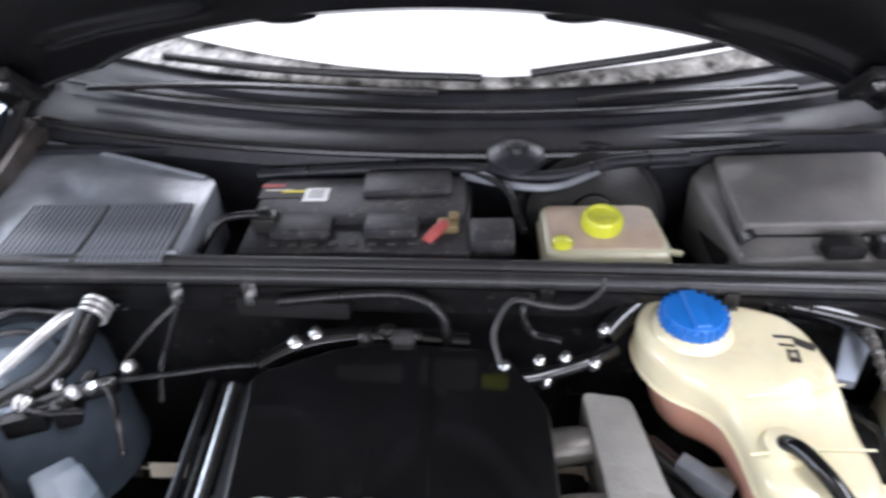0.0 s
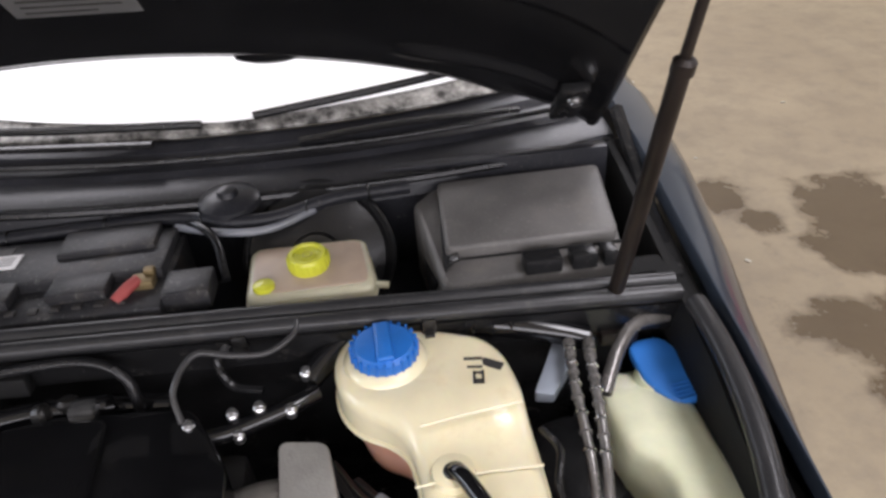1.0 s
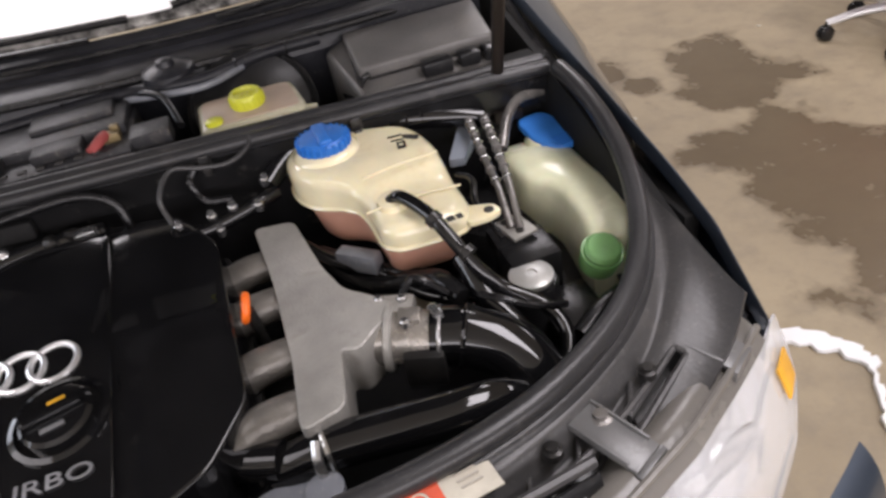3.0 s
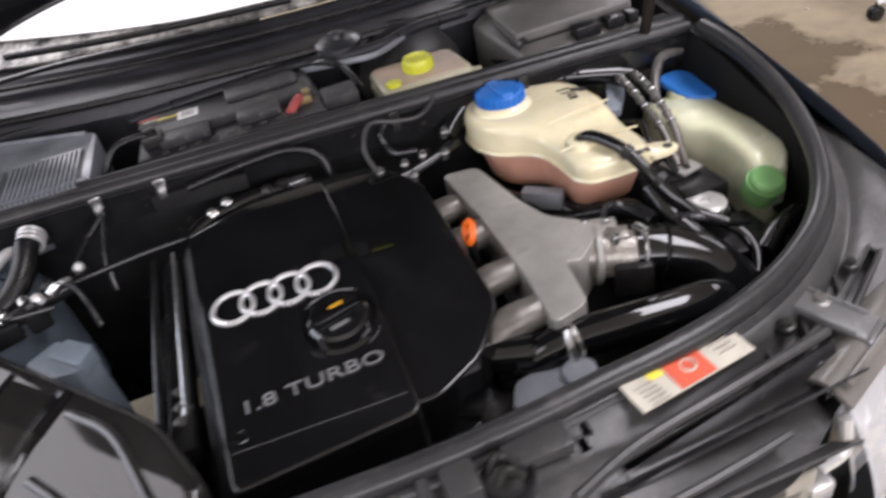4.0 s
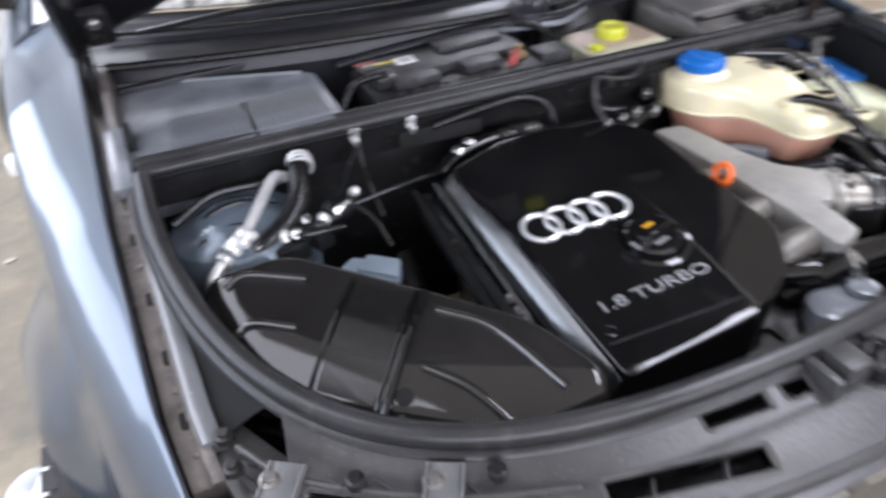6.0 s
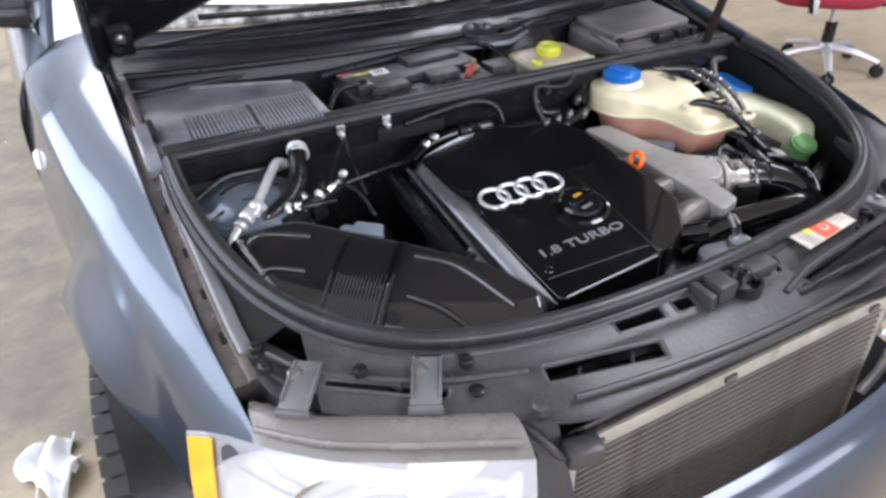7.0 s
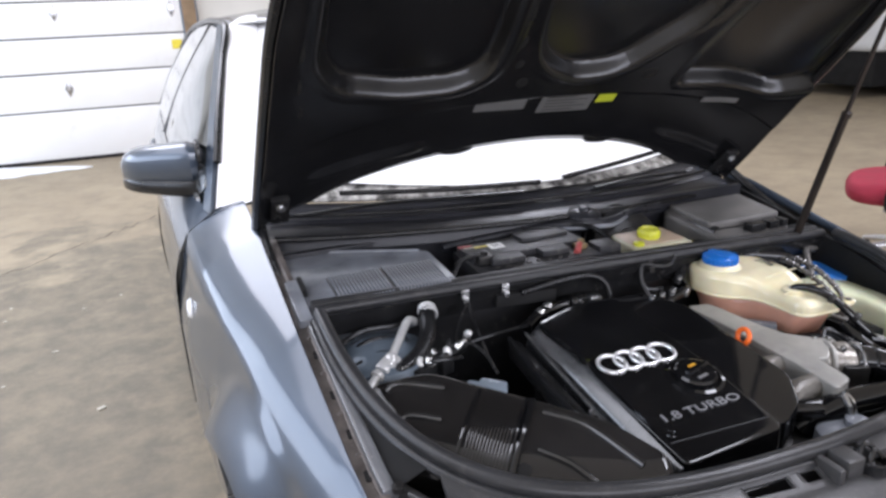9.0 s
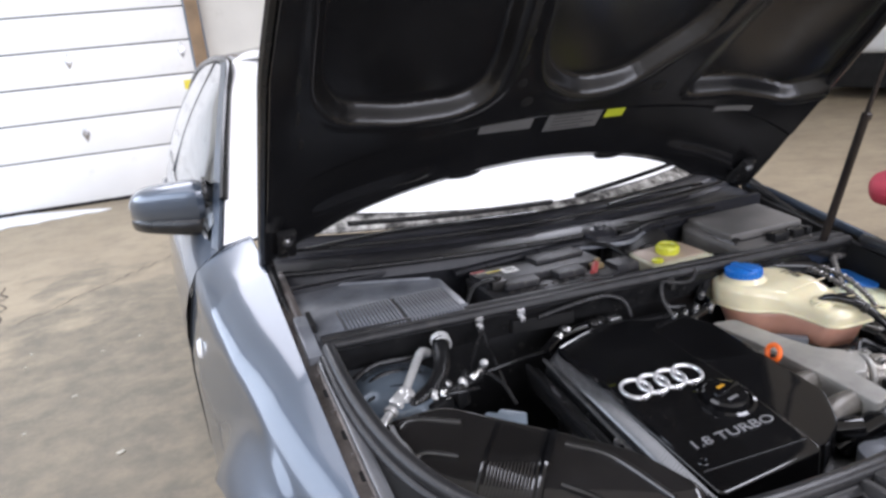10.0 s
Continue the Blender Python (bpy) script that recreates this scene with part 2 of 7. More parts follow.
    if sss:
        b.inputs["Subsurface Weight"].default_value = sss
        b.inputs["Subsurface Radius"].default_value = (0.02, 0.015, 0.008)
    if bump:
        bp = N.new("ShaderNodeBump")
        bp.inputs["Strength"].default_value, bp.inputs["Distance"].default_value = bump, 0.002
        L.new(n2.outputs["Fac"], bp.inputs["Height"])
        L.new(bp.outputs["Normal"], b.inputs["Normal"])
    return m


paint = mat("blue_grey_paint", (0.042, 0.058, 0.084), 0.40, 0.50, 0.06, 5, 0.0, 400, coat=1.0, rvar=0.04, croug=0.10)
black_gloss = mat("gloss_black_plastic", (0.0055, 0.0055, 0.0060), 0.11, 0, 0.3, 12, 0.02, 160, (0.04, 0.038, 0.035), 0.04, rvar=0.05, spec=0.6)
# cover's black, lighter and coated to supply the shoulder's missing reflection
shoulder_sheen = mat("black_with_added_sheen", (0.012, 0.0125, 0.0135), 0.24, 0, 0.3, 40, 0.15, 90, coat=1.0, rvar=0.08, spec=0.9, croug=0.16)
airbox_black = mat("semi_gloss_black_plastic", (0.0135, 0.0125, 0.012), 0.12, 0, 0.3, 9, 0.02, 160, (0.045, 0.04, 0.035), 0.03, rvar=0.05, spec=0.6)
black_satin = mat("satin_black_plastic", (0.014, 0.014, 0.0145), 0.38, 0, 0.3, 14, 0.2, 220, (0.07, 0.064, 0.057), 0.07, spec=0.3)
black_rubber = mat("black_rubber", (0.010, 0.010, 0.0105), 0.36, 0, 0.3, 16, 0.25, 260, (0.08, 0.07, 0.06), 0.05, spec=0.35)
seal_rubber = mat("seal_rubber", (0.026, 0.026, 0.027), 0.44, 0, 0.25, 9, 0.15, 200, (0.11, 0.10, 0.095), 0.10, speck=0.12, spec=0.35)
grey_plastic = mat("dusty_grey_plastic", (0.050, 0.049, 0.049), 0.46, 0, 0.28, 7, 0.3, 140, (0.100, 0.092, 0.084), 0.16, speck=0.20, spec=0.35)
cowl_plastic = mat("cowl_plastic", (0.018, 0.0185, 0.022), 0.45, 0, 0.3, 9, 0.2, 160, (0.06, 0.06, 0.065), 0.05, speck=0.16, spec=0.25)
panel_grey = mat("weathered_panel_plastic", (0.175, 0.185, 0.205), 0.28, 0, 0.40, 9, 0.3, 140, (0.26, 0.26, 0.25), 0.14, speck=0.4)
flange_grey = mat("dusty_sheet_steel", (0.19, 0.195, 0.205), 0.36, 0.25, 0.20, 12, 0.15, 160, (0.17, 0.15, 0.13), 0.10)
fuse_grey = mat("fuse_box_plastic", (0.125, 0.120, 0.114), 0.55, 0, 0.3, 8, 0.4, 160, (0.20, 0.185, 0.165), 0.18, speck=0.4, spec=0.3)
hood_black = mat("hood_underside_black", (0.0085, 0.0085, 0.0092), 0.27, 0, 0.25, 7, 0.06, 120, (0.020, 0.0195, 0.019), 0.08, rvar=0.06, speck=0.025)
dark_metal = mat("oily_dark_metal", (0.030, 0.029, 0.028), 0.45, 0.5, 0.4, 14, 0.5, 90, (0.09, 0.075, 0.06), 0.06)
# near-black for gaps, holes and depths: their shade is put into the colour
void_black = mat("black_with_depth_shade", (0.014, 0.014, 0.014), 0.7, 0, 0.3, 9, 0.5, 60, spec=0.15)
alu = mat("bare_aluminium", (0.62, 0.62, 0.61), 0.32, 0.95, 0.15, 25, 0.2, 200, (0.25, 0.22, 0.18), 0.06)
white_alu = mat("bright_aluminium_pipe", (0.66, 0.66, 0.65), 0.38, 0.45, 0.2, 25, 0.2, 200, (0.30, 0.28, 0.25), 0.08)
steel = mat("zinc_steel", (0.45, 0.45, 0.45), 0.35, 0.9, 0.25, 25, 0.2, 200, (0.16, 0.12, 0.08), 0.08)
rust = mat("rusty_rail_steel", (0.105, 0.092, 0.084), 0.46, 0.2, 0.5, 26, 0.5, 160, (0.17, 0.125, 0.095), 0.16, speck=0.4)
cast_grey = mat("cast_grey_intake", (0.34, 0.33, 0.305), 0.48, 0.3, 0.22, 14, 0.7, 260, (0.16, 0.14, 0.115), 0.10)
runner_grey = mat("oily_runner_alloy", (0.15, 0.14, 0.125), 0.45, 0.35, 0.35, 24, 0.5, 200, (0.06, 0.05, 0.04), 0.14)
worn_pipe = mat("worn_grey_pipe", (0.20, 0.19, 0.18), 0.38, 0.5, 0.4, 30, 0.3, 200, (0.07, 0.06, 0.05), 0.16)
throttle_grey = mat("stained_throttle_alloy", (0.30, 0.28, 0.25), 0.42, 0.55, 0.35, 30, 0.4, 160, (0.10, 0.07, 0.05), 0.12)
battery_grey = mat("dusty_battery_plastic", (0.024, 0.024, 0.026), 0.55, 0, 0.3, 9, 0.3, 140, (0.12, 0.105, 0.09), 0.16, speck=0.5, spec=0.22)
turret_blue = mat("dusty_turret_paint", (0.125, 0.155, 0.190), 0.30, 0.2, 0.3, 9, 0.3, 120, (0.20, 0.19, 0.17), 0.10)
# ribs' highlight put into a lighter base and a clear coat
rib_highlight = mat("highlight_black_rib", (0.020, 0.0195, 0.019), 0.10, 0, 0.2, 12, 0.0, 160, coat=0.6, rvar=0.03, croug=0.08)
dull_silver = mat("dull_silver_lid", (0.50, 0.50, 0.48), 0.48, 0.3, 0.15, 20, 0.2, 160, (0.25, 0.23, 0.2), 0.08)
tank_cream = mat("aged_cream_polythene", (0.75, 0.685, 0.47), 0.28, 0, 0.14, 9, 0.16, 34, (0.58, 0.43, 0.23), 0.07, sss=0.35, coat=0.4)
faded_ink = mat("faded_print", (0.40, 0.37, 0.32), 0.6, 0, 0.15, 30, 0.0)
tank_pink = mat("coolant_seen_through_polythene", (0.50, 0.270, 0.195), 0.35, 0, 0.22, 8, 0.08, 60, sss=0.3)
washer_poly = mat("pale_green_polythene", (0.88, 0.91, 0.64), 0.24, 0, 0.16, 14, 1.0, 24, sss=0.2, coat=0.5)
washer_green = mat("green_tinted_polythene", (0.24, 0.50, 0.19), 0.30, 0, 0.2, 12, 0.08, 60, sss=0.3)
brake_poly = mat("stained_brake_reservoir_polythene", (0.50, 0.48, 0.35), 0.40, 0, 0.16, 10, 0.1, 80, (0.28, 0.215, 0.155), 0.18, sss=0.25)
blue_cap = mat("blue_cap_plastic", (0.016, 0.150, 0.52), 0.35, 0, 0.12, 20, 0.15, 160)
light_blue_cap = mat("lighter_blue_cap_plastic", (0.035, 0.21, 0.66), 0.40, 0, 0.12, 20, 0.15, 160)
yellow_cap = mat("yellow_cap_plastic", (0.56, 0.57, 0.045), 0.42, 0, 0.10, 20, 0.15, 160, (0.35, 0.32, 0.08), 0.04)
orange_plastic = mat("orange_plastic", (0.80, 0.14, 0.012), 0.40, 0, 0.08, 20, 0.1, 160)
red_plastic = mat("faded_red_plastic", (0.36, 0.07, 0.065), 0.6, 0, 0.2, 20, 0.1, 160)
white_paper = mat("white_label_paper", (0.50, 0.47, 0.39), 0.6, 0, 0.12, 30, 0.1, 200, (0.36, 0.32, 0.27), 0.10)
red_paper = mat("red_label_print", (0.62, 0.085, 0.035), 0.55, 0, 0.12, 30, 0.1, 200)
lime_paper = mat("lime_yellow_sticker", (0.50, 0.56, 0.03), 0.55, 0, 0.10, 30, 0.1, 200)
yellow_paper = mat("yellow_label_print", (0.75, 0.62, 0.05), 0.55, 0, 0.10, 30, 0.1, 200)
grey_paper = mat("faded_grey_label", (0.13, 0.13, 0.13), 0.55, 0, 0.12, 30, 0.1, 200)
ink = mat("dark_print", (0.03, 0.028, 0.026), 0.6, 0, 0.1, 30, 0.0)
silver_print = mat("silver_lettering", (0.36, 0.36, 0.37), 0.42, 0.7, 0.1, 40, 0.0)
badge_silver = mat("bright_badge_silver", (0.82, 0.82, 0.82), 0.30, 0.75, 0.05, 40, 0.0)
oil_orange = mat("orange_print", (0.70, 0.36, 0.02), 0.5, 0, 0.1, 40, 0.0)
blue_box = mat("slate_blue_plastic", (0.17, 0.205, 0.24), 0.36, 0, 0.2, 10, 0.2, 160, (0.26, 0.26, 0.26), 0.06)
snow_sheet = mat("white_windscreen_sheet", (0.92, 0.92, 0.92), 0.6, 0, 0.03, 4, 0.2, 30)
glass_dark = mat("tinted_glass", (0.02, 0.022, 0.022), 0.05, 0, 0.1, 4, 0, coat=1.0, rvar=0.02, spec=1.0)
dirty_glass = mat("dirty_windscreen_glass", (0.06, 0.058, 0.055), 0.22, 0, 0.3, 9, 0.3, 50, (0.62, 0.60, 0.56), 0.58)
lamp_lens = mat("hazed_headlamp_lens", (0.90, 0.91, 0.92), 0.03, 0, 0.03, 18, 0.04, 30, coat=0.3, trans=0.76, rvar=0.02)
marker_lens = mat("clear_marker_lens", (0.90, 0.91, 0.92), 0.06, 0, 0.05, 18, 0.3, 40, coat=0.5, trans=0.12, rvar=0.03)
lamp_chrome = mat("lamp_reflector_chrome", (0.80, 0.81, 0.83), 0.16, 0.85, 0.25, 14, 0.6, 22, rvar=0.08)
amber = mat("amber_indicator_lens", (0.85, 0.42, 0.02), 0.18, 0, 0.15, 20, 0.1, 120, coat=0.6)
tyre_rubber = mat("tyre_rubber", (0.02, 0.02, 0.02), 0.7, 0, 0.2, 20, 0.4, 160, (0.10, 0.09, 0.08), 0.05)
cond_fin = mat("dirty_condenser_fins", (0.18, 0.17, 0.145), 0.55, 0.3, 0.35, 5, 0.5, 220, (0.085, 0.062, 0.042), 0.26)
cond_bar = mat("aged_condenser_frame", (0.43, 0.41, 0.36), 0.5, 0.3, 0.25, 12, 0.3, 160, (0.15, 0.115, 0.085), 0.20)
red_cloth = mat("red_chair_fabric", (0.30, 0.022, 0.045), 0.85, 0, 0.15, 15, 0.6, 400)
chair_silver = mat("silver_painted_steel", (0.62, 0.62, 0.62), 0.35, 0.5, 0.08, 15, 0.1, 160)
door_white = mat("white_painted_door", (0.84, 0.84, 0.83), 0.5, 0, 0.04, 1.5, 0.1, 60, (0.62, 0.60, 0.56), 0.02)
wall_paint = mat("grubby_wall_paint", (0.62, 0.60, 0.55), 0.7, 0, 0.10, 1.2, 0.3, 25, (0.40, 0.36, 0.30), 0.06)
wall_dark = mat("brown_wall_paint", (0.30, 0.26, 0.22), 0.7, 0, 0.15, 1.0, 0.3, 25)
ceiling_mat = mat("ceiling_board", (0.66, 0.65, 0.62), 0.8, 0, 0.05, 1.0, 0.2, 25)
brown_wood = mat("brown_wooden_post", (0.24, 0.16, 0.09), 0.65, 0, 0.25, 6, 0.4, 60)
ice = mat("white_ice_strip", (0.86, 0.87, 0.88), 0.5, 0, 0.05, 5, 0.5, 20)
van_white = mat("white_van_paint", (0.62, 0.63, 0.62), 0.35, 0, 0.05, 2, 0, coat=0.5)
strut_dark = mat("rusty_black_strut", (0.018, 0.013, 0.011), 0.40, 0.3, 0.3, 20, 0.2, 160)
strap_grey = mat("worn_grey_strap", (0.125, 0.125, 0.125), 0.40, 0, 0.2, 14, 0.2, 160, (0.18, 0.165, 0.15), 0.08)
housing_grey = mat("dusty_brownish_grey_housing", (0.165, 0.155, 0.140), 0.42, 0, 0.2, 6, 0.25, 140, (0.28, 0.26, 0.22), 0.12)


def floor_material():
    """Worn beige concrete with blotches, dark wet stains of their own shape and hairline grime."""
    m = bpy.data.materials.new("worn_concrete")
    m.use_nodes = True
    nt = m.node_tree
    N, L = nt.nodes, nt.links
    b = N["Principled BSDF"]
    geo = N.new("ShaderNodeNewGeometry")
    pos = geo.outputs["Position"]

    def noise_of(scale, detail=6, rough=0.6):
        n = N.new("ShaderNodeTexNoise")
        n.inputs["Scale"].default_value, n.inputs["Detail"].default_value, n.inputs["Roughness"].default_value = scale, detail, rough
        L.new(pos, n.inputs["Vector"])
        return n.outputs["Fac"]

    def mrange(s, a, c, lo=0.0, hi=1.0):
        r = N.new("ShaderNodeMapRange")
        r.inputs[1].default_value, r.inputs[2].default_value, r.inputs[3].default_value, r.inputs[4].default_value = a, c, lo, hi
        L.new(s, r.inputs[0])
        return r.outputs[0]

    def mixed(fac, a, c):
        x = N.new("ShaderNodeMix")
        x.data_type = "RGBA"
        L.new(fac, x.inputs[0])
        for i, s in ((6, a), (7, c)):
            if isinstance(s, tuple):
                x.inputs[i].default_value = (*s, 1)
            else:
                L.new(s, x.inputs[i])
        return x.outputs[2]

    def maths(op, a, c=None):
        x = N.new("ShaderNodeMath")
        x.operation = op
        for i, s in ((0, a), (1, c)):
            if s is None:
                continue
            if isinstance(s, (int, float)):
                x.inputs[i].default_value = s
            else:
                L.new(s, x.inputs[i])
        return x.outputs[0]

    col = mixed(mrange(noise_of(0.9), 0.35, 0.65), (0.300, 0.242, 0.160), (0.395, 0.325, 0.216))
    col = mixed(mrange(noise_of(4.5, 9, 0.7), 0.46, 0.72, 0, 0.62), col, (0.18, 0.148, 0.108))
    col = mixed(mrange(noise_of(15, 8, 0.7), 0.50, 0.70, 0, 0.40), col, (0.21, 0.18, 0.14))
    col = mixed(mrange(noise_of(90, 3), 0.3, 0.7, 0, 0.25), col, (0.30, 0.26, 0.2))
    # wet stains: soft ellipses, their rims broken up by noise
    warp = noise_of(3.2, 7, 0.62)
    total = None
    stains = [(2.08, 2.02, 0.26, 0.26), (1.86, 1.78, 0.20, 0.16), (1.80, 1.42, 0.26, 0.24), (1.85, 1.15, 0.32, 0.18), (1.72, 0.80, 0.24, 0.30), (1.68, 0.45, 0.22, 0.30), (1.62, 2.25, 0.12, 0.14), (1.70, 2.05, 0.10, 0.10), (1.95, 0.95, 0.3, 0.2)]
    sep = N.new("ShaderNodeSeparateXYZ")
    L.new(pos, sep.inputs[0])
    for sx, sy, rx, ry in stains:
        dx = maths("DIVIDE", maths("SUBTRACT", sep.outputs[0], sx), rx)
        dy = maths("DIVIDE", maths("SUBTRACT", sep.outputs[1], sy), ry)
        d = maths("SQRT", maths("ADD", maths("MULTIPLY", dx, dx), maths("MULTIPLY", dy, dy)))
        total = d if total is None else maths("MINIMUM", total, d)
    wet = mrange(maths("ADD", total, mrange(warp, 0.3, 0.7, -0.85, 0.85)), 1.22, 0.80)
    col = mixed(maths("MULTIPLY", wet, 0.78), col, (0.095, 0.068, 0.042))
    # a broad grubby, damp patch along the far side of the car
    px = maths("DIVIDE", maths("SUBTRACT", sep.outputs[0], -1.45), 0.85)
    py = maths("DIVIDE", maths("SUBTRACT", sep.outputs[1], 2.6), 2.1)
    pd = maths("SQRT", maths("ADD", maths("MULTIPLY", px, px), maths("MULTIPLY", py, py)))
    patch = mrange(maths("ADD", pd, mrange(noise_of(1.9, 8, 0.62), 0.3, 0.7, -0.8, 0.8)), 1.25, 0.75)
    patch = maths("MULTIPLY", patch, mrange(noise_of(5.5, 9, 0.72), 0.32, 0.62, 0.35, 1.0))
    col = mixed(maths("MULTIPLY", patch, 0.85), col, (0.125, 0.112, 0.084))
    L.new(col, b.inputs["Base Color"])
    L.new(mrange(wet, 0, 1, 0.62, 0.22), b.inputs["Roughness"])
    bp = N.new("ShaderNodeBump")
    bp.inputs["Strength"].default_value, bp.inputs["Distance"].default_value = 0.35, 0.004
    L.new(noise_of(28, 8, 0.7), bp.inputs["Height"])
    L.new(bp.outputs["Normal"], b.inputs["Normal"])
    return m


concrete = floor_material()
crack_dark = mat("crack_in_concrete", (0.05, 0.04, 0.03), 0.9, 0, 0.3, 20, 0.3, 60)

# ---- the building ----
X0, X1, Y0, Y1, TOP = -5.0, 13.0, -6.0, 8.05, 3.6
solid("floor", box(((X0 + X1) / 2, (Y0 + Y1) / 2, -0.1), (X1 - X0 + 1, Y1 - Y0 + 1, 0.2), 0), concrete, "stained beige concrete workshop floor", "floor", kind="structure", smooth=False)
solid("ceiling", box(((X0 + X1) / 2, (Y0 + Y1) / 2, TOP + 0.1), (X1 - X0 + 1, Y1 - Y0 + 1, 0.2), 0), ceiling_mat, "plain pale workshop ceiling", "ceiling", kind="structure", smooth=False)
solid("wall_south", box(((X0 + X1) / 2, Y0 - 0.1, TOP / 2), (X1 - X0 + 0.4, 0.2, TOP), 0), wall_paint, "grubby pale painted wall", "wall", kind="structure", smooth=False)
solid("wall_east", box((X1 + 0.1, (Y0 + Y1) / 2, TOP / 2), (0.2, Y1 - Y0, TOP), 0), wall_dark, "brown painted wall", "wall", kind="structure", smooth=False)
solid("wall_west", box((X0 - 0.1, (Y0 + Y1) / 2, TOP / 2), (0.2, Y1 - Y0, TOP), 0), wall_paint, "grubby pale painted wall", "wall", kind="structure", smooth=False)
DX0, DX1, DH = -4.2, -0.66, 2.75
solid("wall_north", joined(box(((DX1 + 0.18 + X1) / 2, Y1 + 0.12, TOP / 2), (X1 - DX1 - 0.18, 0.2, TOP), 0), box(((X0 + DX0) / 2 - 0.05, Y1 + 0.12, TOP / 2), (DX0 - X0, 0.2, TOP), 0), box(((DX0 + DX1) / 2, Y1 + 0.12, (DH + TOP) / 2), (DX1 - DX0 + 0.5, 0.2, TOP - DH), 0)), wall_paint, "pale block wall with a door opening", "wall", kind="structure", smooth=False)

# sectional garage door: panels with a groove between, diamond hinge plates
gdoor = thing("door_1", ((DX0 + DX1) / 2, Y1, 0), "white sectional garage door, closed", "garage door", kind="structure")
edges = [0.03, 0.56, 0.958, 1.325, 1.69, 2.05, 2.41, 2.75]
for za, zb in zip(edges, edges[1:]):
    part("door_panel", box(((DX0 + DX1) / 2, Y1 + 0.02, (za + zb) / 2), (DX1 - DX0, 0.04, zb - za - 0.016), 0.006), door_white, gdoor)
part("door_backing", box(((DX0 + DX1) / 2, Y1 + 0.055, DH / 2), (DX1 - DX0, 0.02, DH), 0), grey_plastic, gdoor, "dark joint behind the panels")
for hx in (-3.1, -1.93, -0.76):
    for hz in (0.79, 1.58, 2.3):
        d = 0.10
        part("hinge_plate", moved(box((0, 0, 0), (0.075, 0.02, 0.075), 0.004, (0, 45, 0)), pose(hx, Y1 - 0.008, hz) @ Matrix.Diagonal((0.75, 1, 1.7, 1))), steel, gdoor, "diamond-shaped galvanised hinge plate")
part("bottom_seal", box(((DX0 + DX1) / 2, Y1 + 0.02, 0.016), (DX1 - DX0, 0.06, 0.032), 0.006), black_rubber, gdoor, "black rubber bottom seal")
solid("trim", box((DX1 + 0.09, Y1 - 0.02, TOP / 2), (0.14, 0.14, TOP), 0.006), brown_wood, "brown wooden door post", "post", kind="structure")
solid("warning_sticker", box((DX1 - 0.09, Y1 - 0.008, 1.20), (0.11, 0.008, 0.10), 0.002), yellow_paper, "small yellow sticker on the garage door", "sticker")
r = random.Random(4)
rim = [(-3.7 + 1.9 * i / 30, 7.16 + 0.34 * i / 30 + 0.03 * math.sin(i * 1.3) + 0.03 * r.uniform(-1, 1)) for i in range(31)]
solid("ice", prism(rim + [(-1.95, 7.62), (-2.2, 7.76), (-2.7, 7.98), (-3.7, 8.0)], 0.002, 0.016, 0.004, 1), ice, "strip of white ice melting on the concrete by the door", "ice")
solid("threshold_board", box((-1.05, 7.86, 0.02), (0.8, 0.16, 0.035), 0.005), brown_wood, "brown wooden board lying at the door's foot", "board")

# long crack in the slab
r = random.Random(9)
pts = [(-2.30 + 0.5 * t + 0.035 * r.uniform(-1, 1), 5.0 - 3.2 * t, 0.0015) for t in [i / 34 for i in range(35)]]
solid("floor_crack", tube(pts, lambda t: 0.003 + 0.005 * abs(math.sin(t * 23)), 6, 2, sx=0.15), crack_dark, "long dark crack across the concrete", "crack", kind="structure")
r = random.Random(12)
pts = [(-2.05 + 0.9 * t, 4.05 + 1.0 * t + 0.05 * r.uniform(-1, 1), 0.0015) for t in [i / 22 for i in range(23)]]
solid("floor_crack", tube(pts, lambda t: 0.002 + 0.003 * abs(math.sin(t * 17)), 6, 2, sx=0.15), crack_dark, "dark crack at the patch's rim", "crack", kind="structure")
r = random.Random(5)
for i in range(16):
    side = -1.3 - 0.9 * r.random() if i < 9 else 1.5 + 1.1 * r.random()
    solid("grit", moved(box((0, 0, 0), (0.012 + 0.014 * r.random(), 0.012, 0.005), 0.002, (0, 0, 360 * r.random())), pose(side, 1.0 + 2.6 * r.random(), 0.003)), white_paper, "crumb of white grit lying on the floor", "grit", "grit on the floor")
solid("grit", box((-1.318, 2.124, 0.004), (0.03, 0.02, 0.007), 0.002, (0, 0, 30)), white_paper, "crumb of white grit lying on the floor", "grit", "grit on the floor")
# white rag by the wheel
solid("rag", sheet(lambda u, v: (-1.138 + 0.062 * (2 * u - 1) * (1 - 0.28 * (2 * v - 1) ** 2) + 0.02 * math.sin(7 * v), 0.970 + 0.095 * (2 * v - 1) * (1 - 0.30 * (2 * u - 1) ** 2) + 0.02 * math.sin(8 * u), 0.008 + 0.05 * abs(math.sin(5 * u + 2 * v)) * abs(math.sin(4 * v + 1))), 16, 16, 0.004), ice, "crumpled white rag on the floor beside the wheel", "rag")
r = random.Random(21)
LINE = spline([(1.16, 0.67, 0), (1.24, 0.63, 0), (1.31, 0.56, 0), (1.32, 0.48, 0), (1.26, 0.40, 0), (1.22, 0.30, 0), (1.20, 0.20, 0)], 6)
left = [(p[0] - 0.008 - 0.020 * r.random(), p[1] - 0.008 - 0.020 * r.random()) for p in LINE]
right = [(p[0] + 0.008 + 0.024 * r.random(), p[1] + 0.008 + 0.020 * r.random()) for p in LINE]
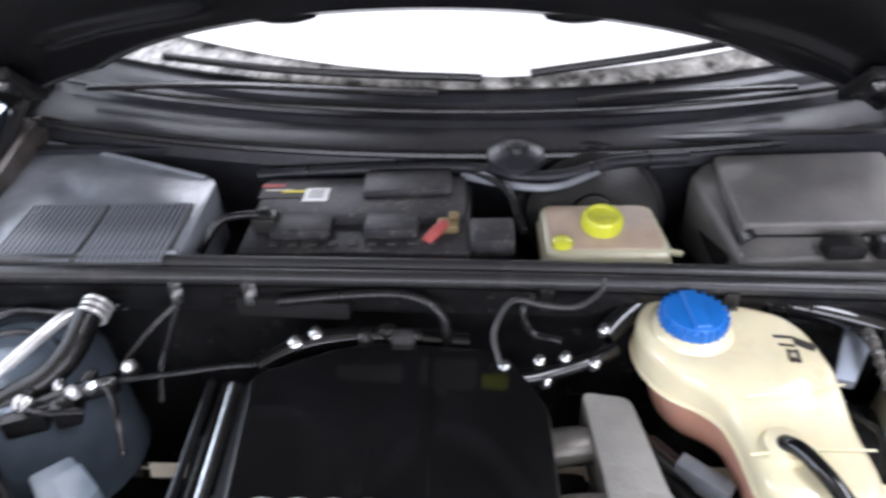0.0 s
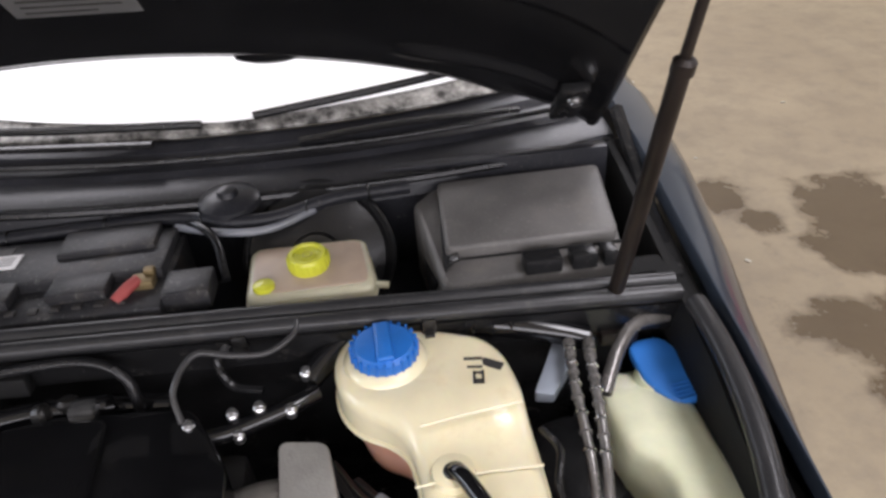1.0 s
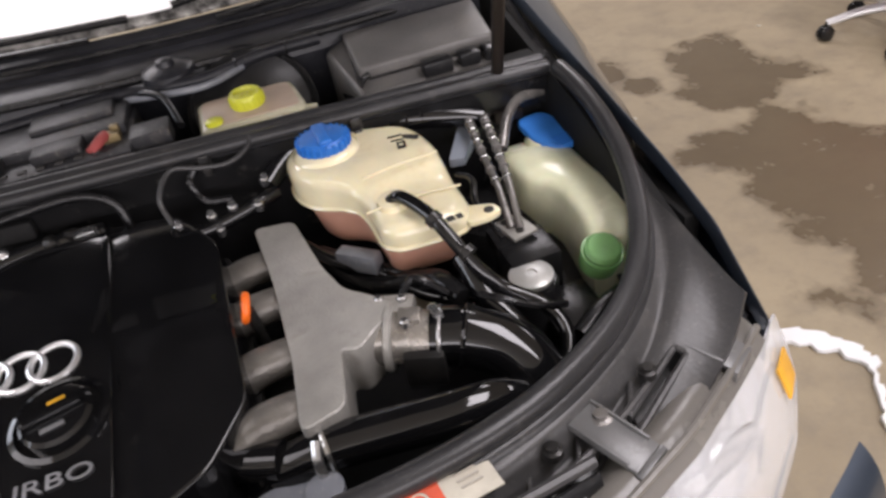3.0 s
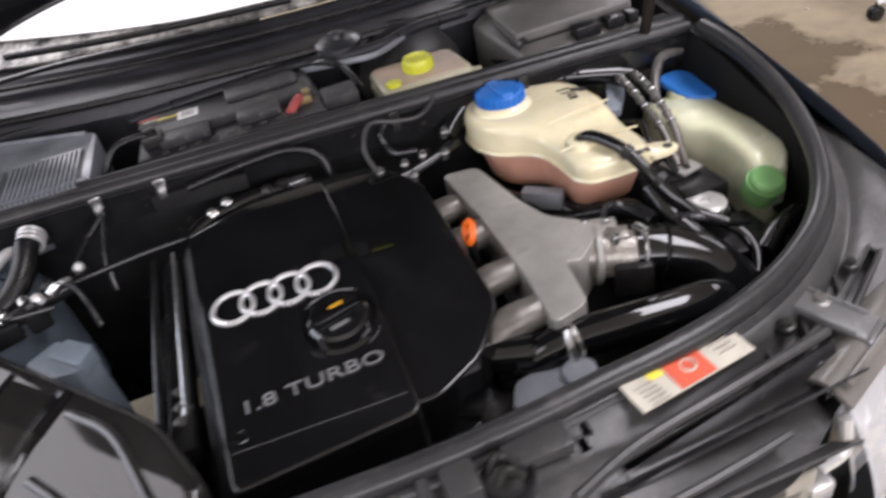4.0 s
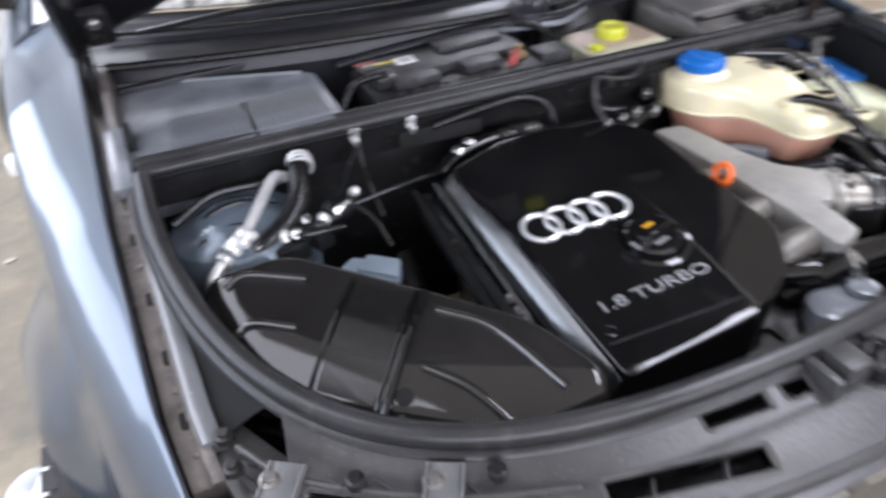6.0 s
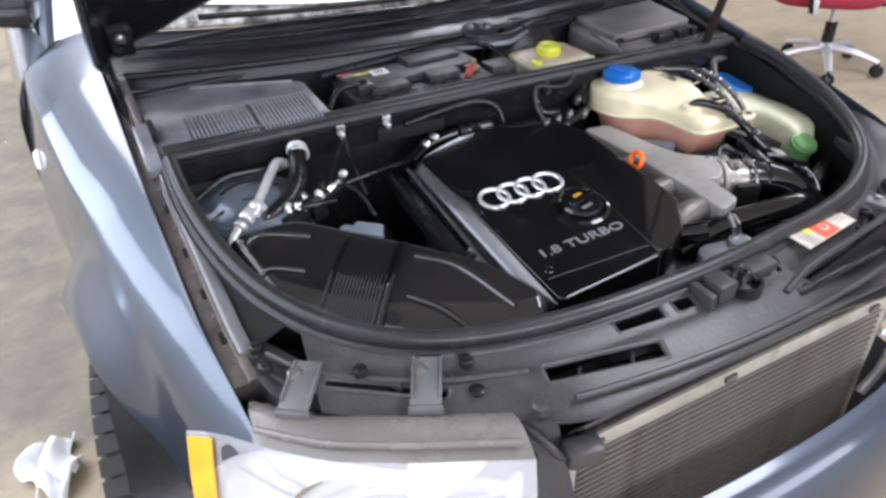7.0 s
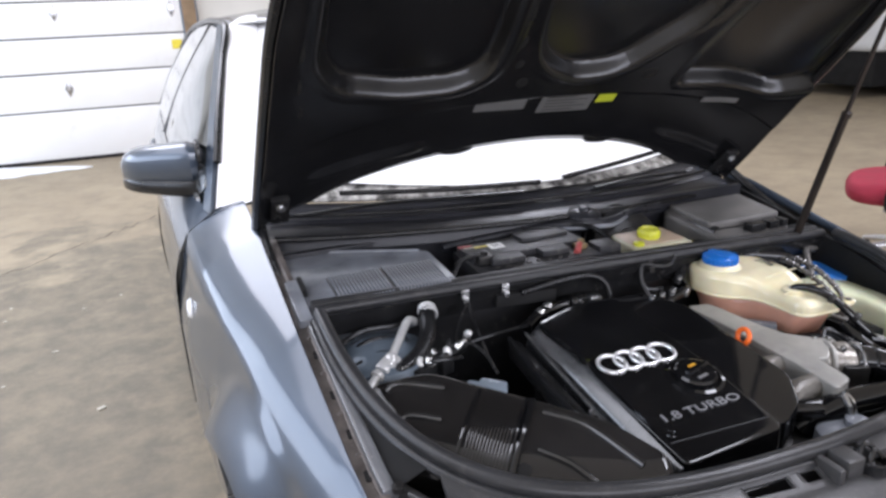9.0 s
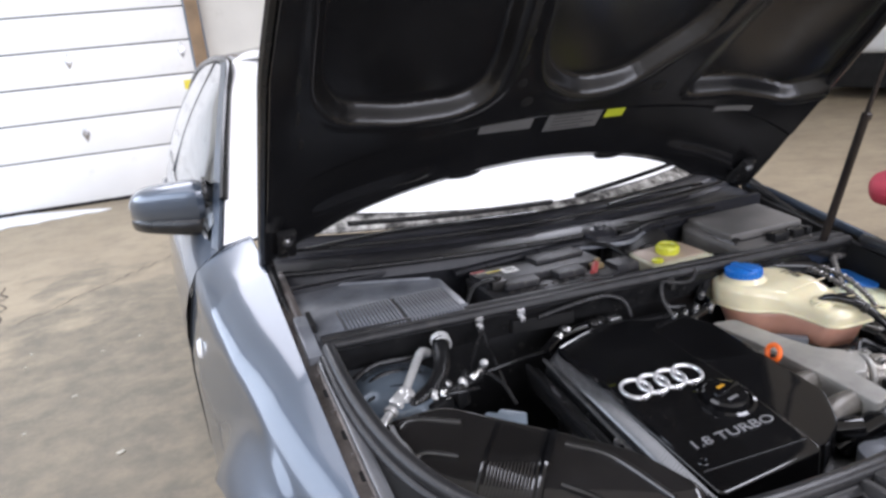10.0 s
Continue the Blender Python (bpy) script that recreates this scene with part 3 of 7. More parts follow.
solid("slush", prism((left + right[::-1])[::-1], 0.001, lambda x, y: 0.012 + 0.006 * math.sin(60 * x) * math.sin(47 * y), 0.003, 1), ice, "thin streak of white slush melting on the concrete", "slush")

# ---- the car ----
car = thing("car", (0, 1.9, 0), "blue-grey saloon car with its hood raised and bumper off", "car")
LEANS = 0.033  # the body stands a little lower on its right


def lean(x):
    return -LEANS * x


def smooth_step(a, b, x):
    t = max(0, min(1, (x - a) / (b - a)))
    return t * t * (3 - 2 * t)


def edge_z(y):
    """Height of the fender's upper edge along the car."""
    return float(np.interp(y, (-0.1, 0.12, 0.3, 0.6, 1.0, 1.3), (0.60, 0.705, 0.775, 0.85, 0.925, 0.96)))


def edge_x(y):
    return float(np.interp(y, (-0.1, 0.12, 0.3, 0.6, 1.0, 1.3), (0.62, 0.675, 0.70, 0.716, 0.727, 0.735)))


AX, AZ, AR = 0.56, 0.318, 0.342


def crease_at(y, s):
    """The shoulder's soft crease: half width and height."""
    x = float(np.interp(y, (0.115, 0.22, 0.35, 0.46, 0.56, 0.71, 0.8, 0.95, 1.1, 1.25), (0.737, 0.760, 0.776, 0.788, 0.803, 0.824, 0.840, 0.858, 0.872, 0.882)))
    z = edge_z(y) - float(np.interp(y, (0.115, 0.25, 0.6, 1.25), (0.062, 0.070, 0.070, 0.072)))
    return (x, z) if s < 0 else (x - 0.040, z + 0.01)


def flank_at(y, z, s):
    """Half width of the flank below the crease."""
    xc, zc = crease_at(y, s)
    wide = float(np.interp(y, (0.115, 0.3, 0.5, 0.7, 0.9, 1.08, 1.25), (0.775, 0.804, 0.834, 0.862, 0.892, 0.922, 0.935))) - (0 if s < 0 else 0.045)
    t = max(0.0, min(1.0, (zc - z) / 0.25))
    return xc + (max(wide, xc + 0.01) - xc) * (1 - (1 - t) ** 1.5) - 0.10 * max(0, 0.42 - z)


def fender(s):
    rows = []
    for i in range(81):
        y0 = 0.115 if s < 0 else 0.172
        y = y0 + (1.24 - y0) * i / 80
        ex, ez = edge_x(y) + (0 if s < 0 else 0.014 * smooth_step(0.65, 0.35, y)), edge_z(y)
        xc, zc = crease_at(y, s)
        dy = abs(y - AX)
        bot = AZ + math.sqrt(AR * AR - dy * dy) if dy < AR else 0.24
        if y < 0.22:
            bot = max(bot, 0.52)
        bot = min(bot, zc - 0.03)
        sec = [(ex - 0.003, ez - 0.022), (ex - 0.002, ez - 0.004), (ex, ez), (ex + 0.003, ez - 0.0012)]
        # convex shoulder
        for k in range(1, 11):
            a = k / 10
            q = 0.5 * math.pi * a
            sec.append((ex + (xc - ex) * (0.66 * a + 0.34 * math.sin(q)), ez + (zc - ez) * (0.66 * a + 0.34 * (1 - math.cos(q)))))
        for k in range(1, 21):
            a = 1 - (1 - k / 20) ** 1.6
            z = zc + (bot - zc) * a
            d = math.hypot(y - AX, z - AZ) - AR
            sec.append((flank_at(y, z, s) + (0.062 if s < 0 else 0.02) * smooth_step(0.12, -0.02, d) * smooth_step(AR + 0.03, AR - 0.26, dy), z))
        sec.append((sec[-1][0] - 0.03, bot + 0.004))
        skew = 0.085 * max(0, 1 - (y - 0.115) / 0.35)
        rows.append([(s * x, y + skew * max(0, min(1, (x - ex) / 0.09)), z + lean(s * x)) for x, z in sec])
    bm = loft(rows, close=False)
    if s > 0:
        bmesh.ops.reverse_faces(bm, faces=bm.faces)
    return bm


part("fender", fender(-1), paint, car)
part("fender", fender(1), paint, car)
# side marker lamp on the fender
part("side_marker", moved(lathe([(0.0, 0), (0.02, 0), (0.024, 0.004), (0.018, 0.010), (0, 0.012)], (0, 0, 0), (-1, 0, 0), 20), pose(-0.893, 1.077, 0.772, 0, 4, 0) @ Matrix.Diagonal((1.5, 1.25, 1.05, 1))), marker_lens, car, "clear oval side marker lamp")


def seal_plan(t):
    """The bay's rubber seal in plan, t from the left rear corner round the front to the right one."""
    a = math.pi * (1 - t)
    n = 0.62
    c, sn = math.cos(a), math.sin(a)
    x = 0.012 + 0.675 * math.copysign(abs(c) ** n, c)
    return x, 0.665 - 0.578 * abs(sn) ** 0.80 + 0.012 * smooth_step(0.03, 0.20, x) * smooth_step(0.64, 0.45, x)


SEAL = [seal_plan(i / 60) for i in range(61)]


def seal_z(x, y):
    return 0.752 + 0.098 * smooth_step(0.12, 0.70, y) + lean(x) * (0.4 + y)


def rail(s):
    """Inner fender rail: a perforated flange with a raised lip and bolts."""
    ya = 0.225 if s < 0 else 0.30
    deep = 0.055 if s < 0 else 0.26
    ys = [ya + (1.05 - ya) * i / 20 for i in range(21)]
    rows = []
    for y in ys:
        ex, ez = edge_x(y), edge_z(y) - 0.022
        x0 = ex - (0.034 if s < 0 else 0.030)
        rows.append([(s * a, y, z + lean(s * a)) for a, z in ((ex - 0.005, ez - 0.03), (ex - 0.006, ez - 0.008), (ex - 0.03, ez - 0.008), (x0 + 0.008, ez - 0.006), (x0 + 0.004, ez - 0.004), (x0 - 0.006, ez - 0.004), (x0 - 0.010, ez - 0.05), (x0 - 0.010, ez - deep), (x0 - 0.008, ez - deep - 0.002), (x0 + 0.004, ez - 0.04))])
    return loft(rows, close=True)


for s in (-1, 1):
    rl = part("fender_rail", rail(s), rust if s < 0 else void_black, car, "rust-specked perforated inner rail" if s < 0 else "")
    for y in (0.262, 0.34, 0.43, 0.53, 0.63, 0.75) if s < 0 else (0.46, 0.60, 0.75):
        x, z = edge_x(y) - (0.024 if s < 0 else 0.018), edge_z(y) - 0.030
        part("bolt", lathe([(0.0055, 0), (0.0055, 0.0015), (0.0035, 0.0025), (0.0035, 0.0035), (0.001, 0.004)], (s * x, y, z + lean(s * x)), n=12), rust if s < 0 else dark_metal, rl)
    # near-black inlays draw the slots; the colour supplies their depth
    for y in (0.30, 0.385, 0.475, 0.58) if s < 0 else ():
        x, z = edge_x(y) - 0.024, edge_z(y) - 0.0300
        part("slot", moved(prism(fillet([(-0.0045, -0.011), (0.0045, -0.011), (0.0045, 0.011), (-0.0045, 0.011)], 0.004, 3), -0.002, 0.0008, 0), pose(s * x, y, z + lean(s * x), 10, 0, 0)), void_black, rl, "dark punched slot")


def rail_lip():
    """Rounded bright edge of the rail next to the rubber seal."""
    rows = []
    for i in range(25):
        y = 0.262 + 0.50 * i / 24
        x, z = edge_x(y) - 0.030, edge_z(y) - 0.026
        w = 0.024 - 0.006 * smooth_step(0.35, 0.6, y)
        rows.append([(-(x - w * a), y, z + b + lean(-x)) for a, b in ((0, -0.012), (0.0, 0.001), (0.08, 0.005), (0.3, 0.007), (0.7, 0.006), (0.95, 0.001), (1.0, -0.006), (1.0, -0.040), (0.94, -0.040))])
    return loft(rows)


part("rail_lip", rail_lip(), flange_grey, car, "pale grey rounded edge of the inner rail")


def seal_side(y):
    """The left seal's x where it passes y."""
    return min((abs(seal_plan(i / 400)[1] - y), seal_plan(i / 400)[0]) for i in range(200))[1]


def gap_sheet_f(u, v):
    y = 0.272 + 0.36 * u
    xa = -(edge_x(y) - 0.050)
    xb = max(xa + 0.004, seal_side(y) - 0.004)
    za, zb = edge_z(y) - 0.040 + lean(xa), seal_z(xb, y) - 0.004
    return (xa + (xb - xa) * v, y, za + (zb - za) * v + 0.004 * math.sin(math.pi * v))


# added near-black sheet: the gap between lip and seal, shade in its colour
part("gap_shade_sheet", sheet(gap_sheet_f, 24, 5, 0.003), void_black, car)
# tall rail cover behind the left rail and hinge gap
part("hinge_arm", tube([(-0.700, 0.80, 0.865), (-0.712, 0.95, 0.905), (-0.715, 1.06, 0.955)], 0.012, 8, 4), black_satin, car)
part("hinge_arm", tube([(0.700, 0.80, 0.825), (0.715, 0.95, 0.865), (0.722, 1.08, 0.915)], 0.012, 8, 4), black_satin, car)
part("hinge_cover", box((-0.690, 0.745, 0.868), (0.028, 0.16, 0.035), 0.005, (9, 0, 1)), panel_grey, car, "grey plastic strip beside the cowl panel")
part("hinge_cover", box((-0.672, 0.80, 0.885), (0.010, 0.06, 0.022), 0.002, (9, 0, 1)), void_black, car, "dark slot")

# doors, sills and cabin
def side_panel(s):
    rows = []
    for i in range(41):
        y = 1.246 + (4.1 - 1.246) * i / 40
        belt = float(np.interp(y, (1.25, 2.0, 3.2, 4.1), (0.954, 0.985, 1.02, 1.00)))
        shift = 0 if s < 0 else 0.04
        ex = float(np.interp(y, (1.25, 1.45, 1.75, 3.4, 4.1), (0.735, 0.80, 0.86, 0.88, 0.76))) - shift
        xc = float(np.interp(y, (1.25, 1.75, 2.2, 3.4, 4.1), (0.882, 0.918, 0.935, 0.95, 0.80))) - shift
        zc = belt - 0.072
        wide = float(np.interp(y, (1.25, 1.8, 2.4, 3.2, 3.8, 4.1), (0.935, 0.968, 0.99, 1.0, 0.96, 0.84))) - (0 if s < 0 else 0.045)
        sec = [(ex, belt)]
        for k in range(1, 11):
            a = k / 10
            q = 0.5 * math.pi * a
            sec.append((ex + (xc - ex) * (0.72 * a + 0.28 * math.sin(q)), belt + (zc - belt) * (0.72 * a + 0.28 * (1 - math.cos(q)))))
        for k in range(1, 13):
            z = zc + (0.24 - zc) * k / 12
            t = min(1.0, (zc - z) / 0.25)
            sec.append((xc + (max(wide, xc + 0.01) - xc) * (1 - (1 - t) ** 3.2) - 0.10 * max(0, 0.42 - z), z))
        sec.append((sec[-1][0] - 0.15, 0.22))
        rows.append([(s * x, y, z + lean(s * x)) for x, z in sec])
    bm = loft(rows, close=False)
    if s > 0:
        bmesh.ops.reverse_faces(bm, faces=bm.faces)
    return bm


for s in (-1, 1):
    part("side_panel", side_panel(s), paint, car)


def glass_top(y):
    """Upper edge of the side windows: half width and height, up the front pillar and along the roof."""
    return float(np.interp(y, (1.24, 1.575, 1.965, 2.3, 2.8, 3.2, 3.5, 4.1), (0.808, 0.740, 0.660, 0.676, 0.70, 0.735, 0.78, 0.80))), float(np.interp(y, (1.24, 1.575, 1.965, 2.3, 2.8, 3.2, 3.5, 4.1), (0.935, 1.165, 1.395, 1.415, 1.41, 1.375, 1.29, 1.05)))


def glass_belt(y):
    """Lower edge of the side windows."""
    return float(np.interp(y, (1.24, 1.6, 2.0, 3.0, 4.1), (0.812, 0.868, 0.905, 0.935, 0.86))), float(np.interp(y, (1.24, 1.6, 2.0, 3.2, 4.1), (0.93, 0.985, 1.005, 1.045, 1.02)))


def cabin():
    rows = []
    for i in range(29):
        y = 1.955 + (4.1 - 1.955) * i / 28
        tx, tz = glass_top(y)
        bx, bz = glass_belt(y)
        rf = max(tz + 0.03, float(np.interp(y, (1.95, 2.2, 2.6, 3.0, 3.4, 3.9, 4.1), (1.405, 1.448, 1.462, 1.45, 1.40, 1.14, 1.05))))
        sec = []
        for s in (-1, 1):
            pull = 0.012 if s < 0 else 0.10
            pr = [(bx - pull, bz - 0.02), ((bx + tx) / 2 + 0.012 - pull, (bz + tz) / 2), (tx - pull, tz), (tx - 0.03 - pull, tz + 0.020), (tx - 0.09 - pull, tz + 0.6 * (rf - tz)), (tx - 0.25, rf)]
            if s < 0:
                sec += [(-x, z) for x, z in pr]
            else:
                sec += [(x, z) for x, z in pr[::-1]]
        rows.append([(x, y, z) for x, z in sec])
    return loft(rows, close=False)


part("cabin_shell", cabin(), paint, car)


def side_glass(ya, yb):
    def f(u, v):
        y = ya + (yb - ya) * u
        tx, tz = glass_top(y)
        bx, bz = glass_belt(y)
        t = 0.03 + 0.94 * v
        return (-(bx + (tx - bx) * t + 0.022 * math.sin(math.pi * t)), y, bz + (tz - bz) * t)
    return sheet(f, 16, 10, 0.004)


for ya, yb in ((1.36, 2.30), (2.36, 3.10), (3.14, 3.45)):
    part("side_window", side_glass(ya, yb), glass_dark, car, "side window mirroring the pale door panels")
part("front_pillar", sheet(lambda u, v: (-glass_top(1.25 + 0.72 * v)[0] - 0.004 - 0.014 * u, 1.25 + 0.72 * v + 0.055 * u, glass_top(1.25 + 0.72 * v)[1] + 0.004), 4, 16, 0.012), paint, car)
for y in (2.33, 3.12):
    (tx, tz), (bx, bz) = glass_top(y), glass_belt(y)
    part("pillar", tube([(-bx - 0.004, y, bz), (-0.5 * (bx + tx) - 0.020, y, (bz + tz) / 2), (-tx - 0.004, y + 0.01, tz)], 0.014, 8, 4, sx=0.6), black_satin, car)
part("window_trim", tube([(-glass_belt(y)[0] - 0.004, y, glass_belt(y)[1] + 0.004) for y in (1.40, 1.7, 2.0, 2.4, 2.8, 3.3)], 0.006, 8, 6), alu, car)
part("roof_rail", tube([(-glass_top(y)[0] - 0.003, y, glass_top(y)[1] + 0.006) for y in (1.40, 1.6, 1.8, 1.965, 2.3, 2.6, 3.0, 3.3, 3.5)], 0.012, 8, 6), black_satin, car)

part("tail_panel", sheet(lambda u, v: ((2 * u - 1) * 0.78 + 0.03, 4.09 + 0.07 * math.sin(math.pi * v) * (1 - (2 * u - 1) ** 4), 0.24 + 0.78 * v), 20, 10, 0.004), paint, car)
part("door_gap", tube([(-x - 0.001, 1.243, z - lean(x)) for x, z in [(0.79, 0.942), (0.83, 0.918), (0.865, 0.888), (0.882, 0.860)] + [(flank_at(1.243, z, -1), z) for z in (0.82, 0.78, 0.74, 0.70, 0.65, 0.60, 0.52, 0.40)]], 0.0018, 6, 2), void_black, car, "dark gap ahead of the door")
part("door_gap", tube([(-0.885, 2.34, 1.02), (-0.948, 2.34, 0.93), (-0.978, 2.34, 0.80), (-0.998, 2.34, 0.60), (-0.99, 2.34, 0.40)], 0.003, 6, 4), void_black, car, "dark gap between the doors")
for y in (2.20, 3.06):
    part("door_handle", tube([(-0.968, y - 0.09, 0.865), (-0.995, y - 0.06, 0.87), (-0.995, y + 0.06, 0.875), (-0.970, y + 0.09, 0.88)], 0.011, 8, 4, sx=0.7), paint, car)
# door mirror
def mirror_shell(low, high, grow):
    """Blunt at the door, tapering and rounded at its outer end."""
    rows = []
    for i in range(19):
        t = (i / 18) ** 0.8 if i < 14 else 1 - 0.22 * ((18 - i) / 4.9) ** 1.6
        x = -0.826 - 0.214 * t
        y = 1.515 + 0.155 * t ** 1.3
        k = min(1.0, 0.80 + 5 * t) if t < 0.5 else math.sqrt(max(0.02, 1 - max(0, (t - 0.72) / 0.28) ** 2.6))
        z0, z1 = low(t), high(t)
        hz, hy = 0.5 * (z1 - z0) * (0.35 + 0.65 * k) + grow, 0.062 * k + grow
        zc = z0 + 0.5 * (z1 - z0) * (1 if t < 0.72 else 0.6 + 0.4 * k)
        rows.append([(x, y + hy * math.copysign(abs(math.cos(a)) ** 0.7, math.cos(a)) * (1.0 if math.cos(a) > 0 else 1.25), zc + hz * math.copysign(abs(math.sin(a)) ** 0.62, math.sin(a))) for a in [2 * math.pi * j / 28 for j in range(28)]])
    return loft(rows)


mir = part("door_mirror", mirror_shell(lambda t: 0.978, lambda t: 1.100 - 0.034 * t ** 2, 0), paint, car)
part("mirror_base", mirror_shell(lambda t: 0.948 + 0.014 * t, lambda t: 1.006 - 0.006 * t, 0.0045), black_satin, mir, "black lower shell")
part("mirror_rim", tube([(-0.823, 1.475, 0.99), (-0.822, 1.45, 1.04), (-0.823, 1.47, 1.088), (-0.823, 1.52, 1.098), (-0.823, 1.565, 1.085)], 0.007, 8, 4), black_satin, mir)
part("mirror_arm", tube([(-0.80, 1.45, 0.985), (-0.845, 1.49, 0.99), (-0.89, 1.54, 0.995)], 0.026, 10, 4), black_satin, mir)

# ---- hood, open, seen from below ----
HA = radians(45)


def hood_at(x, v, n):
    xc = x + 0.028
    n = n + 0.088 * (1 - min(1, abs(xc) / 0.70) ** 7) - 0.03 * v * v
    return (x, 1.04 - v * math.cos(HA) + n * math.sin(HA), 0.938 + lean(x) * 0.8 + v * math.sin(HA) + n * math.cos(HA))


def hood_half(v):
    return float(np.interp(v, (0, 0.1, 0.6, 0.95, 1.1), (0.700, 0.698, 0.672, 0.62, 0.52)))


def hood_rear(x):
    return max(-0.02, 0.142 * (1 - (abs(x + 0.03) / 0.52) ** 2))


POCKETS = [
    fillet([(-0.615, 0.50), (-0.565, 0.410), (-0.43, 0.372), (-0.30, 0.378), (-0.232, 0.425), (-0.225, 0.52), (-0.26, 0.95), (-0.60, 0.95)], 0.04),
    fillet([(-0.160, 0.54), (-0.125, 0.455), (-0.03, 0.397), (0.09, 0.412), (0.235, 0.575), (0.30, 0.95), (-0.215, 0.95)], 0.05),
    fillet([(0.275, 0.362), (0.43, 0.358), (0.585, 0.335), (0.655, 0.40), (0.63, 0.95), (0.40, 0.95), (0.30, 0.50)], 0.03),
]


def poly_field(X, V, poly):
    """Signed distance to a polygon over a grid, negative inside."""
    d = np.full(X.shape, 1e9)
    inside = np.zeros(X.shape, bool)
    for (ax, ay), (bx, by) in zip(poly, poly[1:] + poly[:1]):
        ex, ey = bx - ax, by - ay
        if ex * ex + ey * ey < 1e-12:
            continue
        t = np.clip(((X - ax) * ex + (V - ay) * ey) / (ex * ex + ey * ey), 0, 1)
        d = np.minimum(d, np.hypot(X - ax - t * ex, V - ay - t * ey))
        if by != ay:
            inside ^= ((ay > V) != (by > V)) & (X < ex * (V - ay) / ey + ax)
    return np.where(inside, -d, d)


def ease(a, b, x):
    t = np.clip((x - a) / (b - a), 0, 1)
    return t * t * (3 - 2 * t)


HU, HV = 280, 230


def hood_grid():
    """Pressed inner panel: pockets with sloping rims, a fold above the rear band and two diagonal beads."""
    u, v = np.meshgrid(np.linspace(0, 1, HU + 1), np.linspace(0, 1, HV + 1))
    half = np.interp(1.08 * v, (0, 0.1, 0.6, 0.95, 1.1), (0.700, 0.698, 0.672, 0.62, 0.52)) - 0.006
    X = -0.028 + (2 * u - 1) * half
    rear = np.maximum(-0.02, 0.142 * (1 - (np.abs(X + 0.03) / 0.52) ** 2))
    V = rear + (1.08 - rear) * v
    d = np.min([poly_field(X, V, p) for p in POCKETS], axis=0)
    n = -0.012 + 0.034 * ease(0.004, -0.021, d)
    n -= 0.006 * np.exp(-((d - 0.010) / 0.011) ** 2)
    n -= 0.007 * ease(0.328, 0.342, V + 0.25 * X * X)
    b1 = np.abs(V - (0.14 + 0.25 * (X + 0.46))) / 0.016
    b2 = np.abs(V - (0.085 - 0.33 * (X - 0.525))) / 0.016
    n -= 0.011 * np.exp(-b1 ** 2) * ease(-0.62, -0.57, X) * ease(-0.30, -0.37, X)
    n -= 0.011 * np.exp(-b2 ** 2) * ease(0.33, 0.40, X) * ease(0.67, 0.62, X)
    n += 0.010 * ease(0.03, 0.0, V - rear)
    return X, V, n


HOOD_X, HOOD_V, HOOD_N = hood_grid()


def hood_inner(u, v):
    i, j = round(u * HU), round(v * HV)
    return hood_at(float(HOOD_X[j, i]), float(HOOD_V[j, i]), float(HOOD_N[j, i]))


def hood_outer(u, v):
    xr = -0.028 + (2 * u - 1) * hood_half(1.08 * v)
    return hood_at(xr, hood_rear(xr) + (1.08 - hood_rear(xr)) * v, 0.022)


hood = part("hood", sheet(hood_outer, 40, 30, 0.003), paint, car)
part("hood_inner_panel", sheet(hood_inner, HU, HV, 0.0015, True), hood_black, hood, "black pressed inner panel with deep pockets")
INWARD = Vector((0, -math.sin(HA), -math.cos(HA)))
for s in (-1, 1):
    part("hood_side_seal", tube([hood_at(-0.028 + s * (hood_half(v) - 0.002), v, 0.002) for v in [-0.01 + 1.05 * i / 16 for i in range(17)]], 0.012, 8, 2), black_rubber, hood)
    part("hinge_bracket", moved(box((0, 0, 0), (0.045, 0.018, 0.10), 0.006), Matrix.Translation(hood_at(-0.028 + s * 0.645, 0.06, -0.03)) @ pose(0, 0, 0, 45, 0, 0)), black_satin, hood)
    part("bolt", lathe([(0.012, 0), (0.012, 0.004), (0.008, 0.004), (0.008, 0.009)], Vector(hood_at(-0.028 + s * 0.645, 0.09, -0.03)) + INWARD * 0.012, INWARD, 12), steel, hood)
for xa in (-0.235, 0.19):
    part("edge_bump", moved(lathe([(0.055, 0), (0.05, 0.010), (0.03, 0.016), (0, 0.018)], (0, 0, 0), (0, 0, 1), 24), Matrix.Translation(hood_at(xa, hood_rear(xa) + 0.010, 0.004)) @ pose(0, 0, 0, 135, 0, 0) @ Matrix.Diagonal((1, 0.35, 1, 1))), hood_black, hood)
part("rear_edge_trim", tube([hood_at(x, hood_rear(x) + 0.002, 0.012) for x in [-0.56 + 1.06 * i / 20 for i in range(21)]], 0.007, 8, 2), mat("purple_grey_seal", (0.10, 0.075, 0.085), 0.5), hood, "thin purplish sealing strip along the rear edge")
